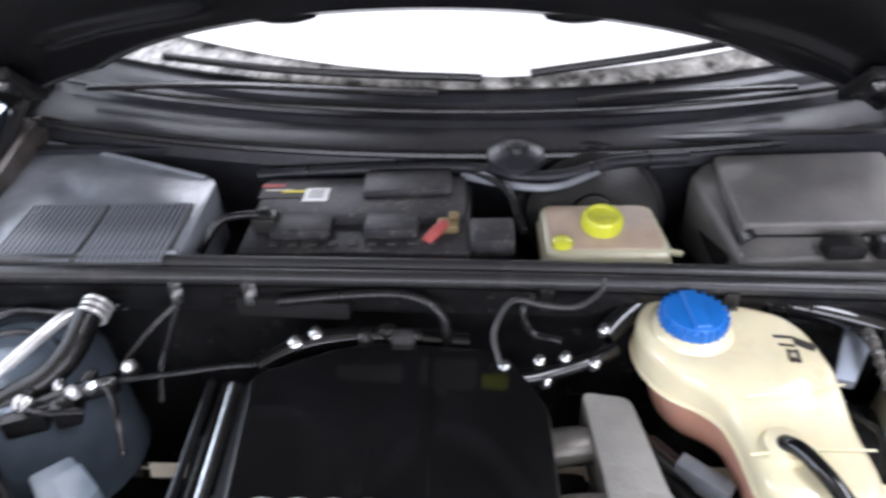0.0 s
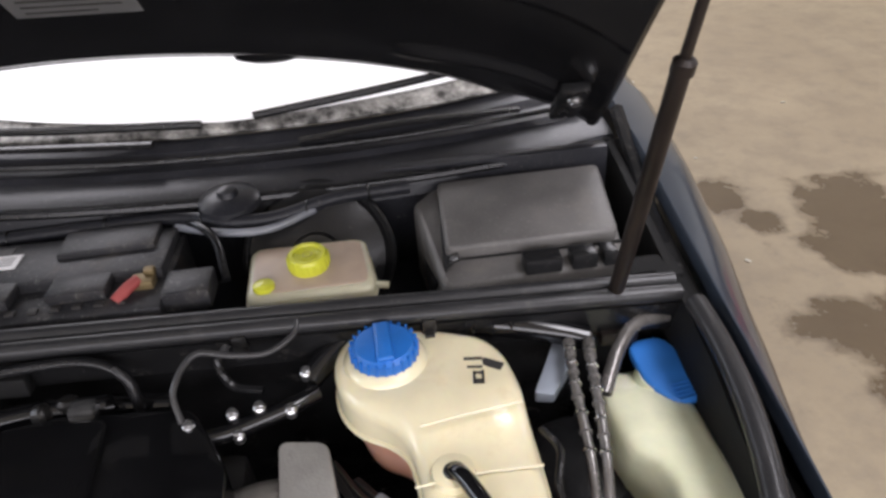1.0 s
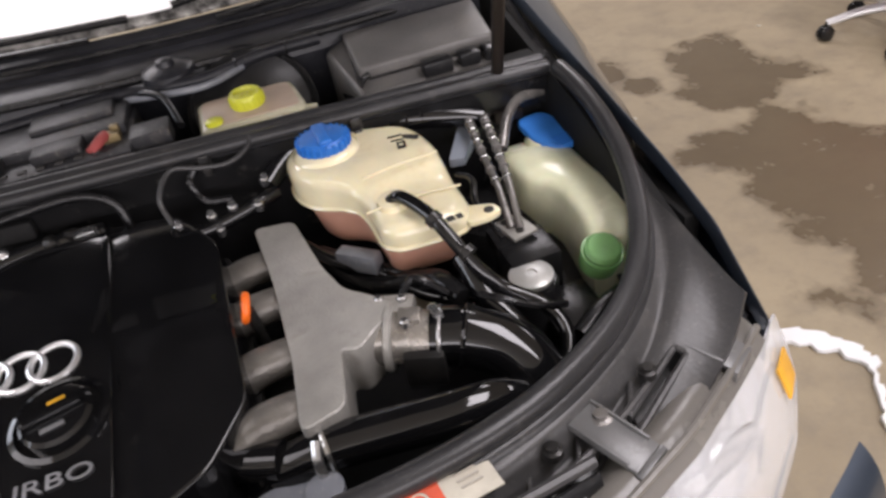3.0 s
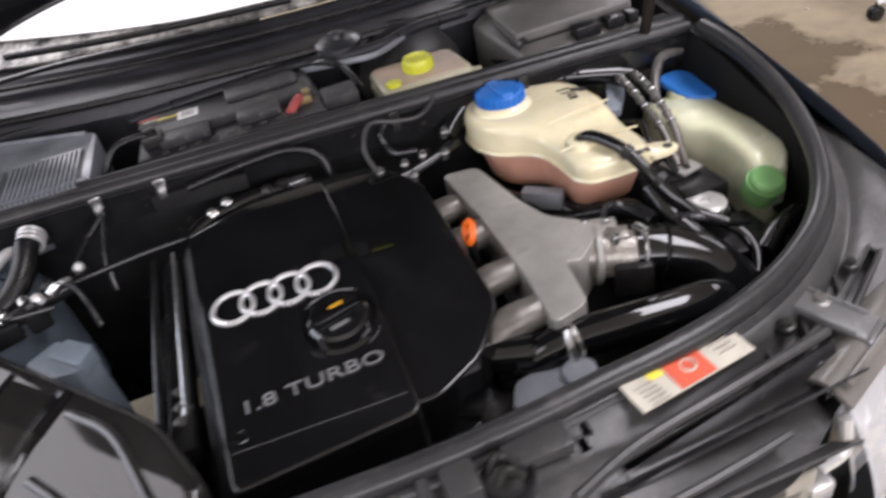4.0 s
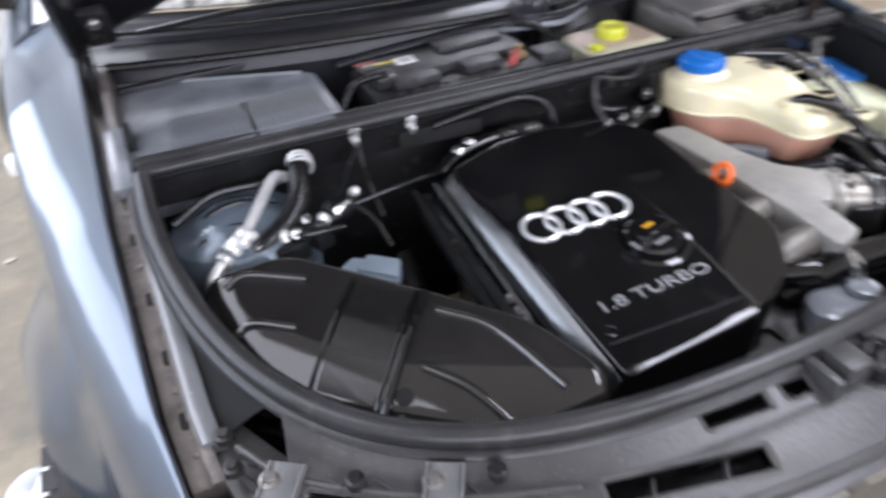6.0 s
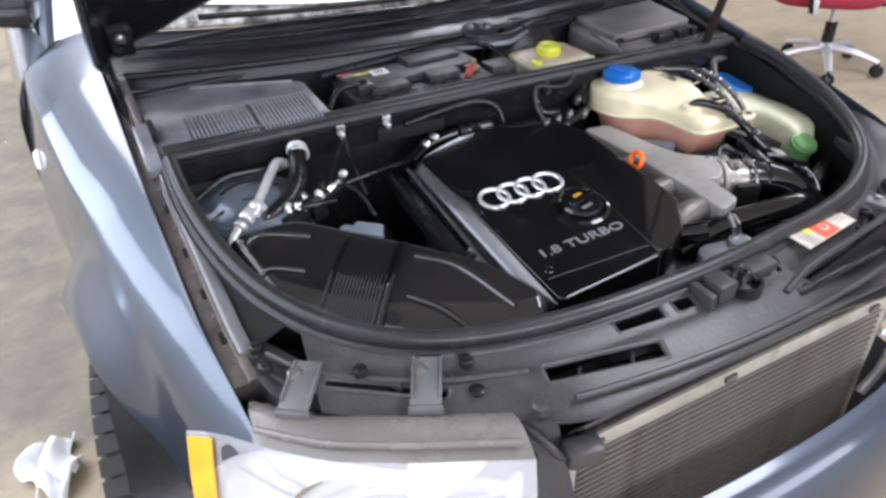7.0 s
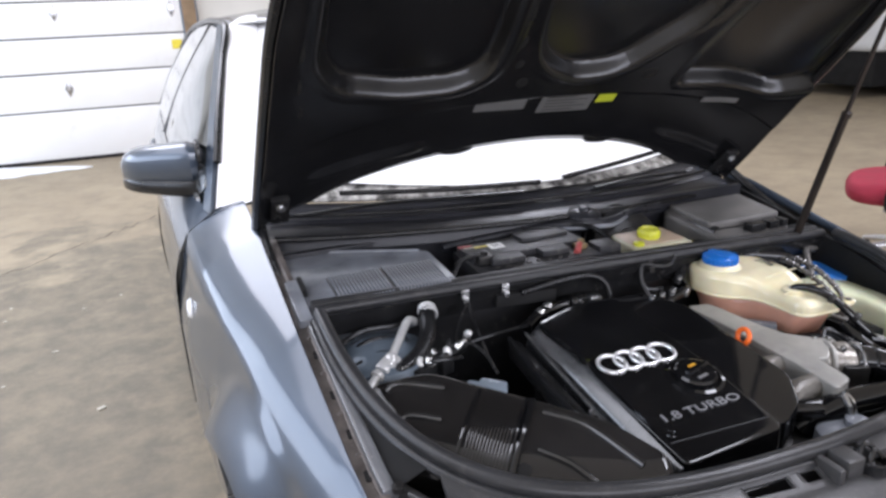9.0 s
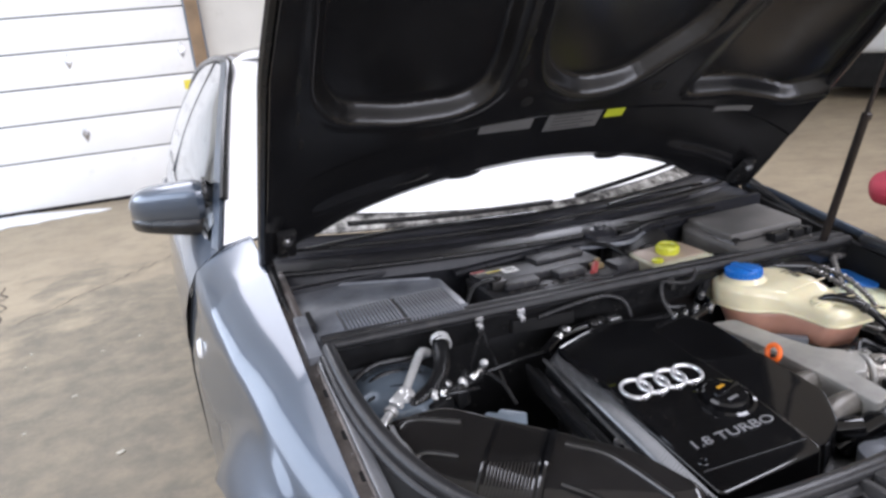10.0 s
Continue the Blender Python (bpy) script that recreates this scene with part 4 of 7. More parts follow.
# near-black discs draw the lightening holes in spine and cross rib, depth shade included
for x, v, w, h in ((-0.150, 0.395, 0.032, 0.035), (-0.178, 0.455, 0.022, 0.030), (-0.195, 0.525, 0.020, 0.050), (-0.205, 0.60, 0.020, 0.045), (-0.215, 0.68, 0.020, 0.045), (0.180, 0.405, 0.042, 0.038), (-0.640, 0.38, 0.018, 0.03), (-0.645, 0.46, 0.015, 0.04), (-0.645, 0.55, 0.015, 0.05)):
    part("hood_hole", moved(lathe([(0.5, 0), (0.5, 0.002), (0.42, 0.003)], (0, 0, 0), n=16), Matrix.Translation(Vector(hood_at(x, v, -0.017)) + INWARD * 0.001) @ pose(0, 0, 0, 135, 0, 0) @ Matrix.Diagonal((w, h, 1, 1))), void_black, hood, "dark lightening hole")


def hood_label(x0, x1, v0, v1, material, name, label, lift=0.0):
    part(name, sheet(lambda u, v: hood_at(x0 + (x1 - x0) * u, v0 + (v1 - v0) * v, -0.0145 - lift), 8, 3, 0.0008), material, hood, label)


hood_label(-0.236, -0.108, 0.291, 0.326, grey_paper, "label_sticker", "faded grey information sticker")
hood_label(-0.070, 0.072, 0.272, 0.338, grey_paper, "label_sticker", "large faded grey information sticker")
hood_label(0.083, 0.134, 0.298, 0.326, lime_paper, "label_sticker", "small bright yellow sticker")
hood_label(0.405, 0.514, 0.283, 0.301, grey_paper, "label_sticker", "narrow grey sticker", 0.0075)
for i in range(5):
    hood_label(-0.055, 0.025 + 0.03 * (i % 2), 0.281 + 0.0115 * i, 0.2835 + 0.0115 * i, ink, "print_bar", "line of small print", 0.0012)
# short seams between the pockets
for xa, xb, v in ((-0.70, -0.63, 0.47), (-0.225, -0.165, 0.49), (0.235, 0.30, 0.455)):
    part("panel_seam", tube([hood_at(xa + (xb - xa) * k / 4, v, -0.0135) for k in range(5)], 0.003, 6, 2), hood_black, hood)

# gas strut that holds the hood
S0, S1, S2 = Vector((0.598, 0.715, 0.79)), Vector((0.607, 0.622, 1.150)), Vector((0.618, 0.545, 1.435))
strut = part("gas_strut", tube([S0, S0.lerp(S1, 0.5), S1], 0.0098, 12, 2), strut_dark, car, "dark gas strut holding the hood up")
part("strut_rod", tube([S1, S1.lerp(S2, 0.5), S2], 0.0055, 10, 2), strut_dark, strut)
part("strut_collar", lathe([(0.0115, 0), (0.0115, 0.012), (0.007, 0.016)], S1 - Vector((0, 0, 0.006)), (S2 - S1).normalized(), 14), strut_dark, strut)
part("strut_foot", joined(lathe([(0.013, -0.02), (0.0145, 0), (0.013, 0.03), (0.0098, 0.04)], S0, (S1 - S0).normalized(), 14), box(S0 + Vector((0.01, 0, -0.03)), (0.05, 0.04, 0.02), 0.004)), strut_dark, strut)

# ---- cowl and windscreen ----
def base_y(x):
    return 1.085 + 0.17 * (abs(x) / 0.70) ** 2


def cowl_f(u, v):
    x = -0.715 + 1.43 * u
    y0 = 0.945 + 0.10 * (abs(x) / 0.70) ** 2
    y1 = base_y(x) + 0.008
    steps = 0.006 * math.sin(v * 5.5) * (1 - v) + 0.008 * smooth_step(0.45, 0.5, v) + 0.009 * smooth_step(0.72, 0.78, v)
    z = 0.897 + 0.022 * v + steps
    if v < 0.06:
        z -= 0.03 * (1 - v / 0.06)
    return (x, y0 + (y1 - y0) * v, z + lean(x))


part("cowl_panel", sheet(cowl_f, 50, 40, 0.003), cowl_plastic, car, "dusty black plastic cowl below the windscreen")
part("cowl_lip", tube([(x, 0.942 + 0.10 * (abs(x) / 0.70) ** 2, 0.898 + lean(x)) for x in [-0.70 + 1.4 * i / 16 for i in range(17)]], 0.007, 8, 2), black_rubber, car)
part("cowl_ridge", tube([(x, 1.035 + 0.12 * (abs(x) / 0.70) ** 2, 0.926 + lean(x)) for x in [-0.68 + 1.36 * i / 16 for i in range(17)]], 0.0045, 8, 2), black_rubber, car)
# spindle cover of the wiper
part("wiper_spindle_cover", lathe([(0.045, 0), (0.043, 0.008), (0.032, 0.014), (0.016, 0.016), (0.013, 0.024), (0.006, 0.026)], (0.10, 0.938, 0.895), (0, -0.1, 1), 24), cowl_plastic, car)


def glass_at(x, v, off=0.0):
    """v from the windscreen's foot to its head."""
    k = 1 - 0.20 * v
    y = base_y(x / max(k, 0.1)) + 0.80 * v
    z = 0.945 + 0.46 * v - 0.05 * v * v * 0 + lean(x)
    return (x, y - 0.5 * off, z + 0.866 * off)


part("windscreen", sheet(lambda u, v: glass_at((-0.71 + 1.42 * u) * (1 - 0.20 * v), v), 30, 20, 0.005), dirty_glass, car, "dirty windscreen glass")
part("wiper_arm", tube([(0.20, 1.045, 0.934), (0.36, 1.068, 0.936), (0.56, 1.10, 0.925)], 0.008, 8, 6, sx=0.6), black_satin, car)
part("wiper_blade", tube([(0.13, 1.095, 0.962), (0.35, 1.13, 0.975), (0.60, 1.20, 0.985), (0.66, 1.24, 0.975)], 0.007, 8, 6), black_rubber, car)
part("wiper_arm", tube([(-0.62, 1.10, 0.955), (-0.40, 1.075, 0.965), (-0.15, 1.06, 0.955), (-0.02, 1.05, 0.95)], 0.009, 8, 6, sx=0.6), black_satin, car)
part("wiper_blade", tube([(-0.50, 1.155, 0.985), (-0.25, 1.105, 0.972), (0.05, 1.085, 0.96)], 0.007, 8, 6), black_rubber, car)

# sheet over the windscreen and the front pillar
def cover_f(u, v):
    x = -0.69 + 1.36 * u
    foot = 0.012 + (0.085 * (0.1 - x) if x < 0.1 else 0.075 * (x - 0.1))
    vv = foot + (0.99 - foot) * v
    p = glass_at(x * (1 - 0.20 * vv), vv, 0.010 + 0.003 * math.sin(9 * x + 4 * vv))
    return p


screen_cover = solid("windscreen_sheet", sheet(cover_f, 30, 24, 0.002), snow_sheet, "plain white sheet laid over the car's windscreen", "sheet")


def flap_f(u, v):
    a = Vector(glass_at(-0.685 * (1 - 0.20 * v), v, 0.011))
    b = Vector((float(np.interp(v, (0, 0.47, 1), (-0.812, -0.738, -0.655))), 1.225 + 0.74 * v, float(np.interp(v, (0, 0.47, 1), (0.925, 1.165, 1.402)))))
    p = a.lerp(b, u)
    p.z += 0.012 * math.sin(math.pi * u)
    return p


part("hanging_flap", sheet(flap_f, 8, 16, 0.002), snow_sheet, screen_cover)

# ---- front wheels ----
def wheel(x, y, steer, s):
    at = pose(x, y, 0.318, 0, 0, steer)
    w = part("wheel", moved(lathe([(0.205, -0.06), (0.212, -0.075), (0.205, -0.08), (0.19, -0.05), (0.16, -0.03), (0.06, -0.045), (0.03, -0.06), (0.0, -0.062)], (0, 0, 0), (1 * s, 0, 0), 36), at), alu, car)
    part("tyre", moved(lathe([(0.212, -0.085), (0.25, -0.104), (0.295, -0.102), (0.312, -0.088), (0.318, -0.05), (0.318, 0.05), (0.312, 0.088), (0.295, 0.102), (0.25, 0.104), (0.212, 0.085)], (0, 0, 0), (1, 0, 0), 48), at), tyre_rubber, w)
    grooves = []
    for k in (-0.055, -0.02, 0.02, 0.055):
        grooves.append(disc_ring((k, 0, 0), 0.3165, 0.004, (1, 0, 0), 40, 6))
    part("tread_groove", moved(joined(*grooves), at), void_black, w, "dark tread grooves")
    for i in range(60):
        a = 2 * math.pi * i / 60
        for k in (-0.082, 0.082):
            part("tread_block", moved(box((0, 0, 0), (0.036, 0.027, 0.004), 0), at @ pose(k, 0.3175 * math.cos(a), 0.3175 * math.sin(a), math.degrees(a) - 90, 0, 0)), tyre_rubber, w)
    return w


wheel(-0.775, AX, -7, 1)
wheel(0.64, AX, -8, -1)
wheel(-0.80, 3.15, 0, 1)
wheel(0.68, 3.15, 0, -1)
for s in (-1, 1):
    part("wheel_arch_liner", sheet(lambda u, v: (s * ((0.60 if s < 0 else 0.635) + (0.26 if s < 0 else 0.135) * v), AX + (AR + 0.01) * math.cos(math.pi * u), AZ + (AR + 0.01) * math.sin(math.pi * u)), 24, 3, 0.003), black_satin, car)

# ---- headlamps ----
def lamp_line(t, s):
    """Upper rim of the lamp from its inner end to its outer corner."""
    t = t * (0.84 if s > 0 else 1)
    x = float(np.interp(t, (0, 0.35, 0.7, 1), (0.395, 0.53, 0.67, 0.785)))
    y = float(np.interp(t, (0, 0.35, 0.7, 1), (-0.025, 0.035, 0.125, 0.225)))
    z = float(np.interp(t, (0, 0.35, 0.7, 1), (0.716, 0.722, 0.710, 0.672)))
    if s < 0:
        x -= 0.028 * smooth_step(0.7, 1.0, t)
    return Vector((s * x, y + (0.022 if s > 0 else -0.036 * (1 - smooth_step(0.5, 0.85, t))), z + lean(s * x) + (0.014 * smooth_step(0.55, 0.8, t) if s > 0 else 0)))


def lens_f(s):
    def f(u, v):
        p = lamp_line(u, s)
        out = Vector((s * 0.45, -0.9, 0)).normalized()
        drop = (0.155 - 0.02 * u) * v
        return p + out * (0.065 * math.sin(0.5 * math.pi * v) * (0.7 + 0.3 * math.sin(math.pi * u))) - Vector((0, 0, drop))
    return f


for s in (-1, 1):
    hl = part("headlamp", sheet(lens_f(s), 24, 14, 0.003, s > 0), lamp_lens, car, "clear glazed headlamp with an amber corner")
    hl.visible_shadow = False
    part("reflector_shell", sheet(lambda u, v: Vector(lens_f(s)(0.03 + 0.93 * u, 0.04 + 0.90 * v)) + Vector((-s * 0.012, 0.030 + 0.010 * (math.sin(9 * u) > 0.2), 0.006 * math.sin(14 * u))), 60, 12, 0.002, s > 0), lamp_chrome, hl, "bright stepped reflector")
    part("lens_bar", tube([Vector(lens_f(s)(0.08 + 0.80 * i / 12, 0.34 + 0.05 * math.sin(i))) + Vector((-s * 0.004, 0.016, 0)) for i in range(13)], 0.003, 6, 2), black_satin, hl, "dark bezel line inside the lens")
    part("lamp_housing", sheet(lambda u, v: lamp_line((0.74 if s < 0 else 0.86) * u, s) + Vector((-s * 0.02 * v, (0.080 if s > 0 else 0.112) * v, 0.027 * math.sin(math.pi * min(1, v * 1.05)) - 0.034 * v)), 24, 10, 0.006, s < 0), housing_grey, hl, "dusty grey housing on top of the lamp")
    part("lamp_housing_body", loft([[lamp_line(t, s) + Vector((-s * 0.01, dy, dz)) for dy, dz in ((0.01, -0.01), (0.09, -0.03), (0.09, -0.15), (0.01, -0.16))] for t in [i / 10 for i in range(11)]]), black_satin, hl)
    part("housing_ridge", tube([lamp_line(t, s) + Vector((0, 0.014, 0.016)) for t in [0.02 + (0.70 if s < 0 else 0.82) * i / 12 for i in range(13)]], 0.0045, 8, 2), housing_grey, hl)
    f = lens_f(s)
    part("corner_lens", sheet(lambda u, v: Vector(f((0.90 if s < 0 else 0.82) + (0.09 if s < 0 else 0.10) * u, (0.02 if s < 0 else 0.16) + (0.60 if s < 0 else 0.24) * v)) + Vector((s * 0.004, -0.005, 0.002)), 6, 10, 0.003, s > 0), amber, hl, "amber corner lens")
    for t, rr in ((0.24, 0.055), (0.55, 0.05)):
        c = Vector(f(t, 0.5)) + Vector((-s * 0.02, 0.058, 0))
        part("reflector", lathe([(rr, 0.03), (rr * 0.96, 0.026), (rr * 0.6, 0.006), (rr * 0.25, 0.0), (0.006, 0.012)], c, (s * 0.35, -0.93, 0.05), 24), alu, hl, "bright bowl reflector")

# ---- front panel that carries the seal ----
part("bay_seal", tube([(x, y, seal_z(x, y) + 0.008) for x, y in SEAL], 0.0135, 12, 2), seal_rubber, car, "worn black rubber seal round the engine bay")
part("seal_foot", tube([(x * 1.014, y - 0.010 * max(0, 1 - y / 0.3), seal_z(x, y) - 0.010) for x, y in SEAL], 0.012, 10, 2, sx=0.8), seal_rubber, car)

def front_edge(x):
    """Plan of the front panel's outer rim."""
    near = [abs(x) + 0.01 * k for k in range(-4, 5)]
    return float(np.mean(np.interp(near, (0, 0.30, 0.42, 0.55, 0.66, 0.70), (-0.045, -0.040, 0.03, 0.095, 0.165, 0.22))))


def panel_f(u, v):
    t = 0.205 + 0.695 * u
    sx, sy = seal_plan(t)
    ox = sx * (1.035 - 0.030 * smooth_step(0.50, 0.60, sx))
    gap = sy - 0.012 - front_edge(ox)
    oy = sy - 0.012 - 0.5 * (gap + math.sqrt(gap * gap + 0.0006))
    x = sx + (ox - sx) * v
    y = (sy - 0.01) + (oy - sy + 0.01) * v
    z0 = seal_z(sx, sy) - 0.012
    z = z0 - 0.010 * smooth_step(0.0, 0.35, v) - 0.020 * min(1.0, (sy - oy) / 0.10) ** 2 * smooth_step(0.35, 1.0, v)
    z -= 0.026 * smooth_step(0.12, 0.32, x) * smooth_step(0.1, 0.3, v) * smooth_step(0.62, 0.45, x)
    return (x, y, z)


OPENINGS = [(-0.138, 0.064, 0.085, 0.026, -4), (-0.058, 0.060, 0.040, 0.024, -2), (-0.226, 0.026, 0.180, 0.030, -11), (0.275, 0.040, 0.25, 0.026, 11), (0.135, 0.064, 0.008, 0.030, -35), (-0.508, 0.121, 0.165, 0.015, -31), (0.508, 0.121, 0.165, 0.015, 31)]


def in_opening(x, y):
    for ox, oy, w, d, rz in OPENINGS:
        c, sn = math.cos(radians(rz)), math.sin(radians(rz))
        px, py = (x - ox) * c + (y - oy) * sn, -(x - ox) * sn + (y - oy) * c
        if abs(px) < w / 2 and abs(py) < d / 2:
            return True
    return False


def panel_mesh():
    bm = sheet(panel_f, 260, 44, 0)
    gone = [f for f in bm.faces if in_opening(*f.calc_center_median().xy)]
    bmesh.ops.delete(bm, geom=gone, context="FACES")
    bmesh.ops.solidify(bm, geom=bm.faces[:], thickness=0.004)
    bmesh.ops.recalc_face_normals(bm, faces=bm.faces)
    return bm


front_panel = part("front_panel", panel_mesh(), grey_plastic, car, "dusty dark grey plastic front panel with openings")
part("panel_ridge", tube([(x, -0.030 + 0.09 * (x / 0.6) ** 2, 0.722 + lean(x)) for x in [-0.30 + 0.62 * i / 16 for i in range(17)]], 0.005, 8, 2), grey_plastic, front_panel)
# black plates below the cut openings; the depth's shade is in their colour
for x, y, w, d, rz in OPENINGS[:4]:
    part("opening_depth_plate", box((x, y, 0.690), (w + 0.02, d + 0.02, 0.006), 0.001, (0, 0, rz)), black_satin, front_panel, "black plate standing in for the opening's shaded depth")
PANEL_PTS = np.array([panel_f(i / 160, j / 24) for i in range(161) for j in range(25)])


def panel_z(x, y):
    return float(PANEL_PTS[np.argmin((PANEL_PTS[:, 0] - x) ** 2 + (PANEL_PTS[:, 1] - y) ** 2), 2])


for x, y, w, d, rz in OPENINGS:
    if w < 0.02:
        continue
    c, sn = math.cos(radians(rz)), math.sin(radians(rz))
    ring = [(x + a * c - b * sn, y + a * sn + b * c) for a, b in fillet([(-w / 2, -d / 2), (w / 2, -d / 2), (w / 2, d / 2), (-w / 2, d / 2)], 0.006, 3)]
    part("opening_rim", tube([(a, b, panel_z(a, b) + 0.001) for a, b in ring], 0.0042, 8, 1, closed=True), grey_plastic, front_panel)
for k in range(2):
    part("opening_brace", box((-0.270 + 0.080 * k, 0.022 - 0.012 * k, 0.716), (0.004, 0.055, 0.012), 0.001, (0, 0, -35)), grey_plastic, front_panel)
for s in (-1, 1):
    part("corner_plate", prism(fillet([(s * 0.50, 0.155), (s * 0.585, 0.225), (s * 0.635, 0.31), (s * 0.660, 0.36), (s * 0.662, 0.26), (s * 0.640, 0.185), (s * 0.600, 0.145), (s * 0.50, 0.095)][::s], 0.012), 0.69, lambda x, y: 0.712 + 0.09 * (y - 0.15) + lean(x), 0.004), grey_plastic, front_panel, "moulded corner of the front panel")
    part("corner_rib", tube([(s * 0.52, 0.115, 0.716 + lean(s * 0.5)), (s * 0.60, 0.165, 0.722 + lean(s * 0.6)), (s * 0.645, 0.24, 0.728 + lean(s * 0.64))], 0.004, 6, 4), grey_plastic, front_panel)
for s in (-1, 1):
    for x, y, h, rz in ((0.555, 0.170, 0.016, 58), (0.500, 0.132, 0.018, 60), (0.430, 0.108, 0.014, 66), (0.615, 0.222, 0.012, 48), (0.370, 0.088, 0.012, 72)):
        part("panel_rib", box((s * x, y, 0.722 + 0.1 * (y - 0.1) + lean(s * x)), (0.045, 0.004, h), 0.001, (0, 0, s * rz)), grey_plastic, front_panel)
    part("edge_lip", tube([(s * x, y, 0.728 + 0.06 * (y - 0.06) + lean(s * x)) for x, y in ((0.33, 0.058), (0.43, 0.090), (0.52, 0.138), (0.59, 0.188), (0.63, 0.245))], 0.004, 8, 4), grey_plastic, front_panel)
    part("retaining_clip", joined(lathe([(0.010, 0), (0.011, 0.004), (0.006, 0.006)], (s * 0.405, 0.062, 0.722 + lean(s * 0.4)), n=14), lathe([(0.006, 0.004), (0.005, 0.009)], (s * 0.405, 0.062, 0.722 + lean(s * 0.4)), n=10)), black_satin, front_panel)
# hood catch
catch = part("hood_catch", joined(box((0.005, 0.056, 0.748), (0.034, 0.040, 0.030), 0.004), box((0.085, 0.066, 0.748), (0.070, 0.036, 0.016), 0.004), box((-0.03, 0.055, 0.746), (0.012, 0.05, 0.026), 0.003)), grey_plastic, front_panel, "hood catch in the middle of the front panel")
part("catch_cup", lathe([(0.026, -0.03), (0.027, 0.008), (0.022, 0.008), (0.020, -0.02), (0, -0.02)], (0.047, 0.045, 0.742), n=20), black_satin, catch)
part("catch_hook", tube([(0.032, 0.055, 0.752), (0.045, 0.058, 0.768), (0.060, 0.05, 0.757)], 0.004, 8, 4), dark_metal, catch)
part("catch_hook", tube([(0.036, 0.040, 0.750), (0.048, 0.044, 0.764), (0.062, 0.038, 0.752)], 0.004, 8, 4), dark_metal, catch)
# curved air scoop
for s, x0, x1 in ((1, 0.10, 0.43),):
    part("scoop_rim", tube([(x0, 0.012, 0.728), (x0 + 0.08, 0.035, 0.734), (x0 + 0.2, 0.052, 0.735), (x1, 0.075, 0.728)], 0.006, 8, 5), grey_plastic, front_panel)
    part("scoop", sheet(lambda u, v: (x0 + 0.02 + (x1 - x0 - 0.02) * u, 0.012 + 0.055 * u - 0.05 * v * (0.3 + 0.7 * u), 0.724 - 0.03 * math.sin(math.pi * v) * u), 16, 6, 0.003), black_satin, front_panel, "scooped duct")
# brackets over the headlamps
for s in (-1, 1):
    for x, y, rz in ((0.606, 0.178, 34), (0.460, 0.108, 28)):
        z = 0.733 + lean(s * x)
        bk = part("lamp_bracket", moved(joined(box((0, 0.0, 0.004), (0.040, 0.078, 0.006), 0.002, (6, 0, 0)), box((0.0, -0.042, -0.010), (0.044, 0.008, 0.022), 0.002), box((-0.018, 0.004, 0.008), (0.003, 0.066, 0.006), 0.001, (6, 0, 0)), box((0.018, 0.004, 0.008), (0.003, 0.066, 0.006), 0.001, (6, 0, 0))), pose(s * x, y - 0.012, z, 0, 0, s * rz)), strap_grey, front_panel)
        part("bolt", lathe([(0.012, -0.004), (0.012, 0.001), (0.007, 0.002), (0.007, 0.006)], (s * x, y + 0.010, z + 0.008), n=12), worn_pipe, bk)
    for x, y in ((0.640, 0.262), (0.638, 0.217), (0.53, 0.150), (0.40, 0.100)):
        part("bolt", lathe([(0.010, -0.006), (0.010, 0.003), (0.006, 0.004), (0.006, 0.008)], (s * x, y, 0.742 + lean(s * x)), n=12), dark_metal, front_panel)
    if s < 0:
        part("panel_tower", joined(loft([[(s * (0.352 + a), 0.038 + b - 0.06 * k, 0.718 - 0.13 * k) for a, b in ((-0.030, -0.030), (0.026, -0.016), (0.022, 0.030), (-0.034, 0.018))] for k in (0, 0.12, 0.5, 1)]), box((s * 0.308, -0.040, 0.668), (0.052, 0.034, 0.030), 0.008, (0, 0, s * 12)), tube([(s * 0.372, 0.01, 0.71), (s * 0.352, -0.025, 0.690), (s * 0.335, -0.035, 0.668), (s * 0.300, -0.048, 0.676)], 0.006, 8, 4), lathe([(0.012, 0), (0.012, 0.012), (0.008, 0.016)], (s * 0.350, -0.002, 0.730), n=14)), grey_plastic, front_panel)
# emission label on the front panel
def LZ(x, y):
    return 0.7575 - 0.080 * (x - 0.193) - 0.13 * (0.110 + 0.14 * (x - 0.193) - y)


lab = solid("label_plate", prism([(0.188, 0.098), (0.196, 0.053), (0.345, 0.081), (0.335, 0.128)], lambda x, y: LZ(x, y) - 0.002, LZ, 0), white_paper, "white and red notice sticker on the front panel", "sticker")
part("red_field", prism([(0.238, 0.1078), (0.246, 0.0634), (0.293, 0.0722), (0.285, 0.1175)], lambda x, y: LZ(x, y) + 0.0004, lambda x, y: LZ(x, y) + 0.001, 0), red_paper, lab, "red middle field")
part("yellow_field", prism([(0.219, 0.096), (0.222, 0.083), (0.2395, 0.086), (0.237, 0.099)], lambda x, y: LZ(x, y) + 0.0004, lambda x, y: LZ(x, y) + 0.001, 0), yellow_paper, lab, "small yellow field")
part("symbol", disc_ring((0.268, 0.087, LZ(0.268, 0.087) + 0.0012), 0.008, 0.0015, n=20, m=6), white_paper, lab)
